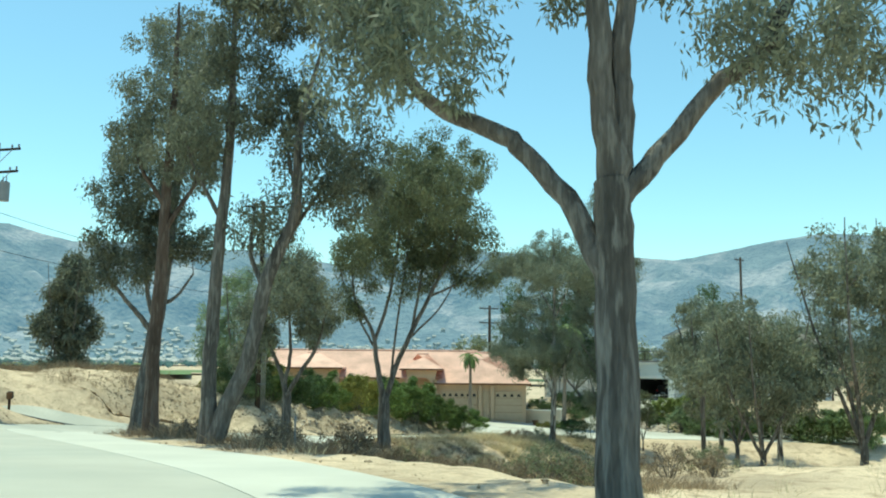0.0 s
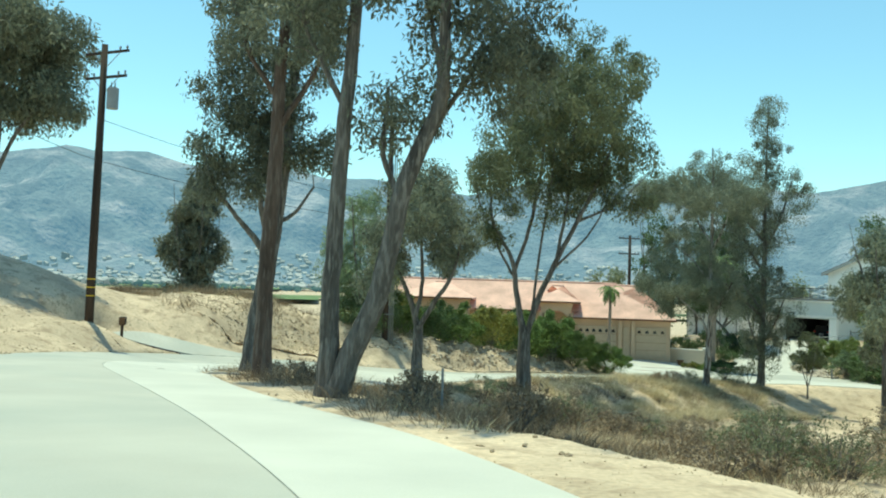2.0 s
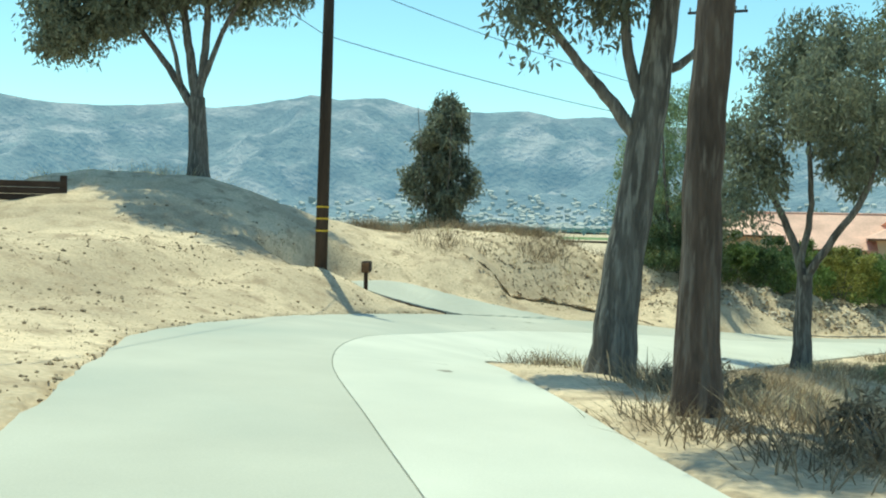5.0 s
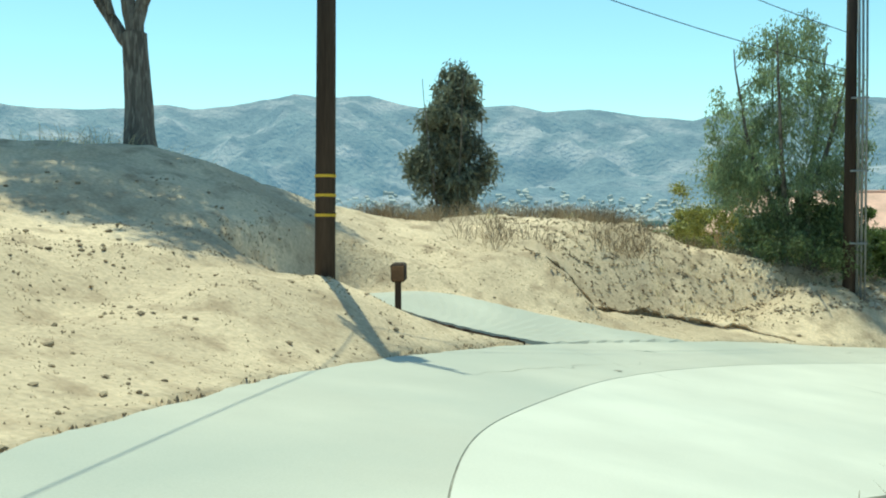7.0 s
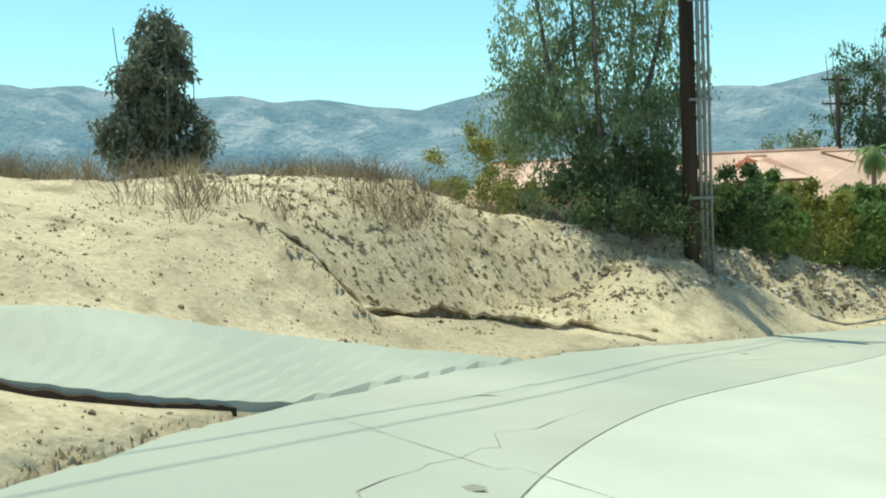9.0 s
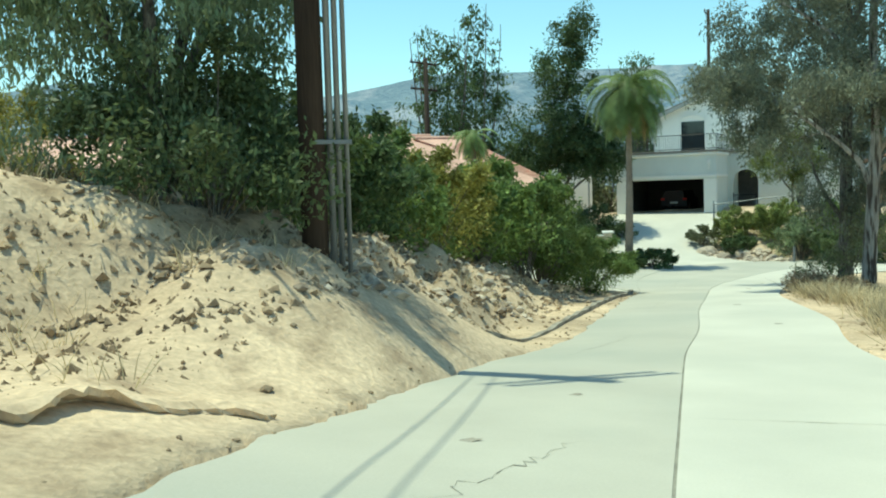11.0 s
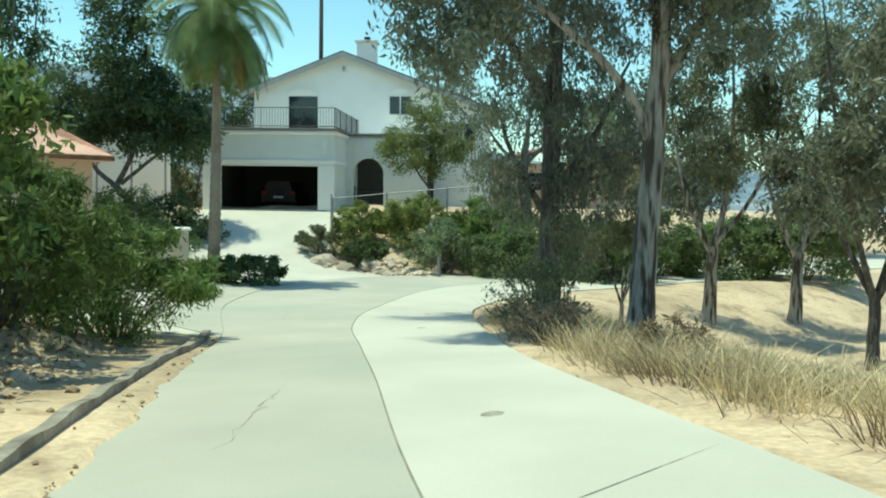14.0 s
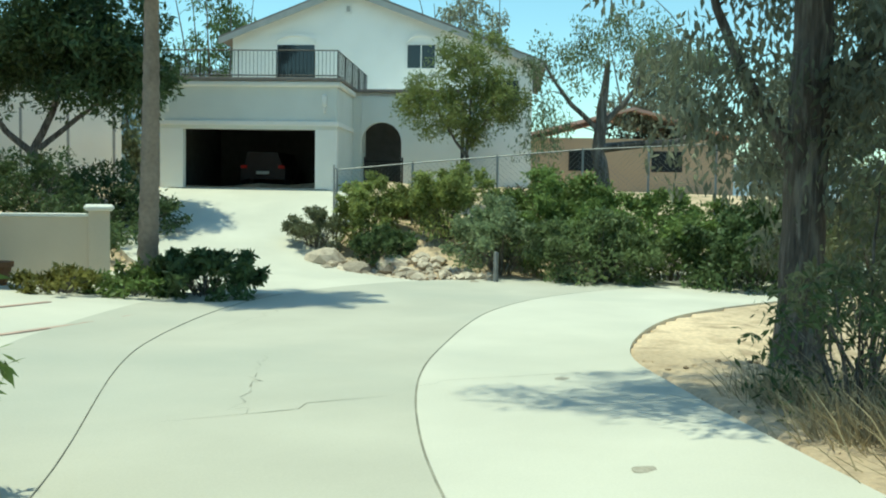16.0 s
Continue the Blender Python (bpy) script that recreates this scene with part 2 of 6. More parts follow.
LEVEL = [-1.0, -1.01, -1.01, -0.96, -1.12, -1.42, -1.64, -1.81, -1.97, -2.22, -2.52, -2.88, -3.3, -3.66, -4.06, -4.39, -4.68, -4.89, -5.13, -5.42, -5.75, -5.98, -6.05, -6.15, -6.25, -6.3, -6.5]
FALL = [0, 0, 0, 0, 0, 0, 0, 0, 0, 0.02, 0.12, 0.4, 0.5, 0.4, 0.25, 0.12, 0.06, 0.03, 0, 0, 0, 0, 0, 0, 0, 0, 0]
# share of the width, from the left edge, at which the two pours meet
SEAM = [0.6, 0.6, 0.66, 0.665, 0.622, 0.595, 0.582, 0.585, 0.545, 0.485, 0.5, 0.36, 0.315, 0.378, 0.455, 0.52, 0.47, 0.49, 0.525, 0.515, 0.475, 0.61, 0.61, 0.55, 0.42, 0.42, 0.42]


def smooth_curve(values, n=24):
    """Catmull-Rom through the values, n steps each."""
    v = np.asarray(values, dtype=float)
    if v.ndim == 1:
        v = v[:, None]
    v = np.vstack([2 * v[0] - v[1], v, 2 * v[-1] - v[-2]])
    out = []
    for i in range(1, len(v) - 2):
        t = (np.arange(n) / n)[:, None]
        p0, p1, p2, p3 = v[i - 1], v[i], v[i + 1], v[i + 2]
        out.append(0.5 * (2 * p1 + (p2 - p0) * t + (2 * p0 - 5 * p1 + 4 * p2 - p3) * t * t + (3 * p1 - p0 - 3 * p2 + p3) * t ** 3))
    out.append(v[-2][None])
    return np.vstack(out)


EL, ER = smooth_curve(LEFT), smooth_curve(RIGHT)
EZ, EF, ES = smooth_curve(LEVEL)[:, 0], smooth_curve(FALL)[:, 0], smooth_curve(SEAM)[:, 0]
STATION = np.linspace(0, len(LEFT) - 1, len(EL))


def step(a, b, x):
    t = np.clip((x - a) / (b - a), 0, 1)
    return t * t * (3 - 2 * t)


def wave(x, y, s, seed=0.0):
    return (np.sin(x * s + 1.3 * np.sin(y * s * 0.7 + seed) + seed) * np.cos(y * s * 1.13 - seed + 0.8 * np.sin(x * s * 0.61))) * 0.5


# height of the bank on the left of the road and its width, by station
BANK_AT = [0, 3, 5, 7, 8.5, 10, 11, 11.6, 12.9, 13.6, 14.5, 16, 17.5, 19, 19.8, 20.4, 27]
BANK_H = [0.6, 1.0, 1.5, 1.7, 1.6, 1.3, 1.0, 1.0, 2.9, 3.1, 2.3, 1.7, 1.3, 0.85, 0.3, 0.0, 0.0]
BANK_OFF_AT, BANK_OFF = [0, 12.1, 12.5, 14.0, 14.5, 15.6, 16.4, 19.6, 20.4, 27], [0, 0, 1.9, 1.9, 0.7, 0.6, 0.9, 0.9, 0.2, 0]
BANK_W = [6, 6, 7, 7.5, 7, 5, 4, 4, 5, 5, 4.0, 3.4, 3.6, 3.6, 3, 3, 3]
TOE_AT, TOE_H = [0, 4, 8, 9.3, 10.2, 11.0, 11.6, 12.5, 13.8, 14.5, 15.2, 15.9, 27], [0.1, 0.25, 0.35, 0.6, 1.2, 1.25, 0.75, 0.5, 0.6, 1.9, 1.8, 0.1, 0.0]
# the two edges of the side drive: x, y, level
DRIVE_A = smooth_curve([(-15.6, 45.8, -3.4), (-17.0, 44.9, -3.05), (-18.2, 43.5, -2.6), (-19.1, 42.7, -2.28), (-20.1, 42.2, -2.03), (-21.4, 42.1, -2.12), (-22.8, 42.4, -2.25)], 12)
DRIVE_B = smooth_curve([(-14.4, 48.8, -3.7), (-15.85, 48.5, -3.14), (-17.5, 47.2, -2.76), (-19.2, 45.9, -2.42), (-20.8, 45.0, -2.14), (-21.8, 44.7, -2.16), (-22.8, 44.6, -2.25)], 12)
DRIVE = np.concatenate([DRIVE_A * (1 - u) + DRIVE_B * u for u in np.linspace(0, 1, 9)])
for p in DRIVE:
    # the mouth of the drive meets the lane's edge
    d_ = np.hypot(EL[:, 0] - p[0], EL[:, 1] - p[1])
    k = min(max(int(d_.argmin()), 1), len(EL) - 2)
    t_ = EL[k + 1] - EL[k - 1]
    out_ = d_[k] if t_[0] * (p[1] - EL[k, 1]) - t_[1] * (p[0] - EL[k, 0]) > 0 else -0.3
    p[2] = min(p[2], EZ[k] + 0.012 + 0.3 * out_)
PINK_Z = -5.3


HOUSE = pose(22.31, 94.71, -3.77, 0, 0, -48.9)
corner_l, corner_r = HOUSE @ Vector((-6.5, 0.3, 0)), HOUSE @ Vector((0.1, 0.3, 0))
low_l, low_r = EL[int(21.95 * 24)], EL[int(23.0 * 24)]
foot_l, foot_r = EZ[int(21.95 * 24)] - 0.01, EZ[int(23.0 * 24)] - 0.01
HDRIVE = []
for t in np.linspace(0, 1, 26):
    s = step(0.12, 1.05, t)
    for u in np.linspace(0, 1, 12):
        a = np.array(low_l) * (1 - u) + np.array(low_r) * u
        b = np.array(corner_l.xy) * (1 - u) + np.array(corner_r.xy) * u
        bow = math.sin(t * math.pi) * (-2.6 * (1 - u)) - 1.5 * u * math.sin(min(1, t * 1.5) * math.pi)
        p = a * (1 - t) + b * t + np.array([0.62, -0.785]) * bow
        HDRIVE.append((p[0], p[1], (foot_l * (1 - u) + foot_r * u) * (1 - s) + -3.79 * s))
HDRIVE = np.array(HDRIVE)


def grit(x, y):
    """Crumbling, gullied relief of the eroded bank."""
    return np.array([0.30 * noise.fractal(Vector((a * 0.9, b * 0.9, 3.1)), 0.7, 2.1, 5) - 0.35 * max(0.0, 0.12 - abs(noise.noise(Vector((a * 0.55, b * 0.55, 9.0))))) * 2.5
                     for a, b in zip(x.tolist(), y.tolist())])


def ground_z(x, y):
    """Height of the ground at arrays x, y (metres)."""
    x, y = np.atleast_1d(np.asarray(x, dtype=float)), np.atleast_1d(np.asarray(y, dtype=float))
    z = np.zeros_like(x)
    near = (np.abs(x) < 130) & (y > -80) & (y < 210)
    far_z = -6 - 5 * step(90, 300, np.hypot(x, y - 40)) + 1.5 * wave(x, y, 0.02, 1.0)
    z[~near] = far_z[~near]
    px, py = x[near], y[near]
    out = np.empty_like(px)
    for i in range(0, len(px), 4000):
        ax, ay = px[i:i + 4000], py[i:i + 4000]
        dl = np.hypot(ax[:, None] - EL[None, :, 0], ay[:, None] - EL[None, :, 1])
        dr = np.hypot(ax[:, None] - ER[None, :, 0], ay[:, None] - ER[None, :, 1])
        il, ir = dl.argmin(1), dr.argmin(1)
        ml, mr = dl[np.arange(len(ax)), il], dr[np.arange(len(ax)), ir]
        jl, jr = np.clip(il, 1, len(EL) - 2), np.clip(ir, 1, len(ER) - 2)
        tl, tr = EL[jl + 1] - EL[jl - 1], ER[jr + 1] - ER[jr - 1]
        side_l = tl[:, 0] * (ay - EL[il, 1]) - tl[:, 1] * (ax - EL[il, 0])      # > 0: left of the left edge
        side_r = tr[:, 0] * (ay - ER[ir, 1]) - tr[:, 1] * (ax - ER[ir, 0])      # < 0: right of the right edge
        left = (side_l > 0) & ((ml < mr) | (side_r > 0))
        right = ~left & (side_r < 0)
        zl, zr = EZ[il], EZ[ir] - EF[ir]
        st = STATION[il]
        h = np.interp(st, BANK_AT, BANK_H)
        w = np.interp(st, BANK_AT, BANK_W)
        off = np.interp(st, BANK_OFF_AT, BANK_OFF)
        toe = np.interp(st, TOE_AT, TOE_H) * np.clip(ml / 2.3, 0, 1) * (1 - 0.12 * step(1.4, 2.6, ml))
        lump = 0.16 * wave(ax, ay, 0.9, 2.0) + 0.12 * wave(ax, ay, 2.3, 5.0) + 0.07 * wave(ax, ay, 5.1, 1.0)
        where = (st > 12.6) & (st < 19.7) & (ml > 0.9) & (ml < 11)
        rough = np.zeros_like(ax)
        rough[where] = grit(ax[where], ay[where])
        rough = rough * step(12.7, 14.0, st) * step(19.6, 18.8, st) * step(1.0, 2.2, ml) * step(11, 7, ml) * (0.6 + 0.8 * step(14.6, 15.6, st))
        bank = h * step(0.25, 1.0, (np.maximum(0, ml - off) / w) * 0.9 + 0.12 * (off < 0.1) + 0.22 * (off >= 0.1)) * np.minimum(1, np.maximum(0, ml - off) / 0.6)
        # the ground behind the bank's crest
        hill = 3.5 * np.exp(-(((ax + 32.6) / np.where(ax < -32.6, 7, 11)) ** 2 + ((ay - 45.4) / 7.5) ** 2)) * step(1, 9, ml)
        back = -0.06 * np.clip(ml - w - 6, 0, 30)
        yard = 0.5 * step(1, 8, ml) * step(18.5, 20.3, st) * step(22.5, 21.4, st)
        rise = (2.35 * step(0.3, 11.0, ml) + 0.5 * step(0.2, 3, ml)) * step(21.9, 22.6, st)
        gl = zl - 0.03 + np.maximum(bank, toe) + rough + hill + back + yard + rise + lump * (1 - 0.6 * step(12.6, 13.4, st)) * np.minimum(1, ml / 2.0) * step(20.5, 19.0, st)
        isle = -1.5 * step(1.2, 7, mr) - 0.35 * step(7, 16, mr)
        gr = zr - 0.03 + isle + 0.6 * lump * np.minimum(1, mr / 1.5)
        inside = np.minimum(EZ[il], EZ[ir] - EF[ir]) - 0.16
        g = np.where(left, gl, np.where(right, gr, inside))
        # the cut of the side drive
        dd = np.hypot(ax[:, None] - DRIVE[None, :, 0], ay[:, None] - DRIVE[None, :, 1])
        k = dd.argmin(1)
        dd = dd[np.arange(len(ax)), k]
        g = np.where(left, g + (DRIVE[k, 2] - 0.08 - g) * step(1.3, 0.3, dd), g)
        # below the drive of the white house
        hd = np.hypot(ax[:, None] - HDRIVE[None, :, 0], ay[:, None] - HDRIVE[None, :, 1])
        k = hd.argmin(1)
        hd = hd[np.arange(len(ax)), k]
        g = np.where(left & (hd < 4), np.minimum(g, HDRIVE[k, 2] - 0.14 + 0.7 * np.maximum(0, hd - 0.8)), g)
        d = np.minimum(ml, mr)
        blend = step(38, 90, d)
        out[i:i + 4000] = g * (1 - blend) + blend * far_z[near][i:i + 4000]
    z[near] = out
    return z


def gz(x, y):
    return float(ground_z([x], [y])[0])


# ---------------------------------------------------------------- ground, road
def lines(lo, hi, stepsize, reach):
    core = list(np.arange(lo, hi + 0.001, stepsize))
    d, s, up = stepsize, hi, []
    while s < reach:
        d *= 1.22
        s += d
        up.append(s)
    d, s, down = stepsize, lo, []
    while s > -reach:
        d *= 1.22
        s -= d
        down.append(s)
    return np.array(down[::-1] + core + up)


gx, gy = lines(-35, 28, 0.24, 4500), lines(4, 90, 0.24, 4500)
XX, YY = np.meshgrid(gx, gy)
ZZ = ground_z(XX.ravel(), YY.ravel())
NX, NY = len(gx), len(gy)
idx = np.arange(NX * NY).reshape(NY, NX)
quads = np.stack([idx[:-1, :-1], idx[:-1, 1:], idx[1:, 1:], idx[1:, :-1]], -1).reshape(-1, 4)
ground = fast_mesh("ground", np.stack([XX.ravel(), YY.ravel(), ZZ], -1), quads, M_DIRT, smooth=True)
tagged(ground, "pale sandy soil in banks and hollows beside the concrete lane", "ground", kind="structure")


def strip(name, a, b, za, zb, material, thick=0.14, kind="structure", cuts=3):
    """A slab between the lines a and b with rounded shoulders; upper face at za, zb."""
    n = len(a)
    cols = []
    for k in range(cuts + 1):
        t = k / cuts
        cols.append(np.column_stack([a * (1 - t) + b * t, za * (1 - t) + zb * t]))
    top = np.stack(cols, 1)
    low_a, low_b = top[:, :1].copy(), top[:, -1:].copy()
    low_a[:, :, 2] -= thick
    low_b[:, :, 2] -= thick
    v = np.concatenate([low_a, top, low_b], 1)
    m = v.shape[1]
    i = np.arange(n * m).reshape(n, m)
    q = np.stack([i[:-1, :-1], i[:-1, 1:], i[1:, 1:], i[1:, :-1]], -1).reshape(-1, 4)
    return fast_mesh(name, v.reshape(-1, 3), q, material)


EM = EL * (1 - ES[:, None]) + ER * ES[:, None]
across = (ER - EL) / np.linalg.norm(ER - EL, axis=1)[:, None]
rough_l = step(19.6, 19.0, STATION) * 0.07 * np.sin(np.arange(len(EL)) * 0.53) * np.sin(np.arange(len(EL)) * 0.21) + step(19.6, 19.0, STATION) * np.random.default_rng(3).normal(0, 0.02, len(EL))
ZR = EZ - EF
ZM = EZ * (1 - ES) + ZR * ES
road = strip("road", EL + across * rough_l[:, None], EM - across * 0.012, EZ, ZM, M_CONC)
tagged(road, "curving worn grey concrete lane with cracks and sandy edges", "road", kind="structure")
lane = strip("road_widening", EM + across * 0.012, ER, ZM, ZR, M_CONC2)
tagged(lane, "paler newer concrete pour along the inner side of the lane", "road", kind="structure")
joint = strip("road_joint", EM - across * 0.016, EM + across * 0.016, ZM - 0.006, ZM - 0.012, M_JOINT, thick=0.1)
tagged(joint, "dark open joint between the two concrete pours", "joint", kind="structure")

# ---------------------------------------------------------------- hills and valley in the distance
RIDGE_AZ = [-180, -120, -80, -60, -48, -45, -42.5, -38, -36.5, -32, -30.6, -28.9, -26.1, -24.3, -22.7, -21, -17.4, -15.5, -12.2, -11, -6.9, -4, -1.6, 2.8, 11, 13, 15, 18.5, 21.2, 23.2, 34.8, 42, 50, 70, 120, 180]
RIDGE_EL = [2.5, 3.0, 4.5, 5.8, 6.5, 6.2, 6.2, 6.5, 6.25, 7.0, 7.4, 7.1, 7.35, 6.9, 6.6, 6.75, 6.8, 6.3, 6.35, 6.15, 5.7, 6.35, 6.8, 6.6, 6.1, 5.9, 6.4, 7.0, 7.3, 7.1, 7.1, 4.2, 2.2, 2.0, 2.0, 2.0]


def ridged(x, y, s, octaves=5):
    out, amp, tot = 0, 1.0, 0
    for o in range(octaves):
        n = [noise.noise(Vector((a * s * 2 ** o, b * s * 2 ** o, o * 7.3))) for a, b in zip(x, y)]
        out = out + amp * (1 - np.abs(np.array(n)) * 2)
        tot += amp
        amp *= 0.52
    return out / tot


az = np.radians(np.concatenate([np.arange(-180, -60, 3.0), np.arange(-60, 45, 0.3), np.arange(45, 180.1, 3.0)]))
rad = np.concatenate([np.linspace(1250, 2600, 70), np.linspace(2660, 3400, 8)])
AZ, RA = np.meshgrid(az, rad)
r_ = RA.ravel()
hx, hy = np.sin(AZ.ravel()) * r_, np.cos(AZ.ravel()) * r_


def hill_z(x, y):
    """Height of the mountain side."""
    d = np.hypot(x, y)
    top_ = np.tan(np.radians(np.interp(np.degrees(np.arctan2(x, y)), RIDGE_AZ, RIDGE_EL))) * 2600
    prof = np.where(d <= 2600, np.clip((d - 1250) / 1350, 0, 1) ** 1.5, 1 - 0.5 * (d - 2600) / 800)
    rn = ridged(x, y, 1 / 520.0)
    return -11 + prof * (top_ + 9) * (1 + (rn - 0.72) * np.clip(1.02 - np.abs(prof), 0, 1) * 2.2) + 8 * (rn - 0.7) * prof


hz = hill_z(hx, hy)
n_az, n_ra = len(az), len(rad)
idx = np.arange(n_az * n_ra).reshape(n_ra, n_az)
quads = np.stack([idx[:-1, :-1], idx[:-1, 1:], idx[1:, 1:], idx[1:, :-1]], -1).reshape(-1, 4)
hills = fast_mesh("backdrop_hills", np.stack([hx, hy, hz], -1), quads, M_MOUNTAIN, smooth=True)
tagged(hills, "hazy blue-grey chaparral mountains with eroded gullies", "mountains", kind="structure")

# ---------------------------------------------------------------- plants
def rng(seed):
    return np.random.default_rng(seed)


def leaf_cloud(name, centres, sizes, per, leaf, droop, material, parent, seed, flat=1.0, slim=0.32):
    """Many small pointed leaves scattered in clumps round the centres."""
    r = rng(seed)
    c = np.repeat(np.asarray(centres, dtype=float), per, axis=0)
    s = np.repeat(np.asarray(sizes, dtype=float), per)[:, None]
    n = len(c)
    d = r.normal(size=(n, 3))
    d /= np.linalg.norm(d, axis=1)[:, None]
    rr = r.random((n, 1)) ** 0.45
    p = c + d * rr * s * np.array([1, 1, flat])
    ln = leaf * r.uniform(0.6, 1.4, (n, 1))
    w = ln * slim * r.uniform(0.7, 1.3, (n, 1))
    a = r.normal(size=(n, 3))
    a[:, 2] -= droop * 1.6
    a /= np.linalg.norm(a, axis=1)[:, None]
    b = np.cross(a, r.normal(size=(n, 3)))
    b /= np.linalg.norm(b, axis=1)[:, None]
    v = np.stack([p, p + a * ln * 0.45 + b * w * 0.5, p + a * ln, p + a * ln * 0.45 - b * w * 0.5], 1).reshape(-1, 3)
    f = np.arange(4 * n).reshape(n, 4)
    return fast_mesh(name, v, f, material, parent)


def tree(x, y, turn, size, label, seed, limbs, lobes, bark=None, leaves=None, per=60, leaf=0.26, clump=0.5, droop=0.8, name="eucalyptus_tree",
         category="tree", group="", z=None, slim=0.32, twig=1.0):
    """limbs: lines of (side, height, radius) or (side, depth, height, radius); lobes: (side, depth, height, three radii, clumps).
    Branches run from the limbs to every leaf clump."""
    base = empty(name, pose(x, y, gz(x, y) if z is None else z, 0, 0, turn) @ Matrix.Scale(size, 4))
    r = random.Random(seed)
    bm = bmesh.new()
    nodes = []
    for k, line in enumerate(limbs):
        q = np.array([p if len(p) == 4 else (p[0], 0.0, p[1], p[2]) for p in line], dtype=float)
        if k:
            drift = r.uniform(-0.3, 0.3) * np.arange(len(q)) * 0.6
            q[:, 1] += drift * (q[:, 1] == 0)
        c = smooth_curve(q, 5)
        c[1:, :2] += np.random.default_rng(seed + k).normal(0, 0.012, (len(c) - 1, 2))
        rad = np.maximum(c[:, 3], 0.012)
        if k == 0:
            rad[:3] *= (1.35, 1.15, 1.05)
        tube(bm, [Vector(v) for v in c[:, :3]], list(rad), 10 if k == 0 else 8, cap=False)
        nodes += [(Vector(v[:3]), max(v[3], 0.012)) for v in c[2:]]
    cs = []
    for (a, d, h, ra, rd, rh, n) in lobes:
        for _ in range(n):
            v = Vector((r.gauss(0, 1), r.gauss(0, 1), r.gauss(0, 1))).normalized() * (r.random() ** 0.42)
            cs.append(Vector((a + v.x * ra, d + v.y * rd, h + v.z * rh)))
    spine = [n[0] for n in nodes]
    cs.sort(key=lambda p: min((p - s).length for s in spine[::3]))
    for p in cs:
        best = min(range(len(nodes)), key=lambda i: (p - nodes[i][0]).length + 0.8 * max(0, nodes[i][0].z - p.z + 0.2))
        s, rs = nodes[best]
        ln = (p - s).length
        r0 = min(rs * 0.6, (0.010 + 0.011 * ln) * twig)
        m = s.lerp(p, 0.5) + Vector((r.gauss(0, 0.08), r.gauss(0, 0.08), 0.10 + r.gauss(0, 0.05))) * ln
        m1 = s.lerp(m, 0.5) + Vector((0, 0, 0.03 * ln))
        m2 = m.lerp(p, 0.5) + Vector((0, 0, 0.05 * ln))
        line = [s, m1, m, m2, p]
        tube(bm, line, [r0, r0 * 0.85, r0 * 0.7, r0 * 0.5, 0.006], 5, cap=False)
        nodes += [(m, r0 * 0.7), (m2, r0 * 0.5), (p, 0.01)]
    part("trunk", bm, bark or M_BARK, base, smooth=True)
    leaf_cloud("crown", [tuple(p) for p in cs], [clump * r.uniform(0.55, 1.35) for _ in cs], per, leaf, droop, leaves or M_EUC, base, seed + 5, 1.0, slim)
    return tagged(base, label, category, group)


def fork(h, w, r, split=0.3, n=3, seed=0, sway=0.0):
    """Limbs of an ordinary tree: a trunk and n limbs from its fork."""
    q = random.Random(seed)
    out = [[(0, -0.3, r), (0.05 * sway, h * split * 0.5, r * 0.85), (0.1 * sway, h * split, r * 0.78)]]
    for k in range(n):
        a = 6.283 * k / n + q.uniform(-0.5, 0.5)
        ca, sa = math.cos(a), math.sin(a)
        hs = [h * (split - 0.03), h * (split + 0.14), h * (split + 0.36), h * q.uniform(0.85, 0.95)]
        ws = [0, w * 0.14, w * 0.3, w * q.uniform(0.3, 0.5)]
        rs = [r * 0.5, r * 0.42, r * 0.28, 0.02]
        out.append([(0.1 * sway + ca * e, sa * e, g, b) for e, g, b in zip(ws, hs, rs)])
    return out


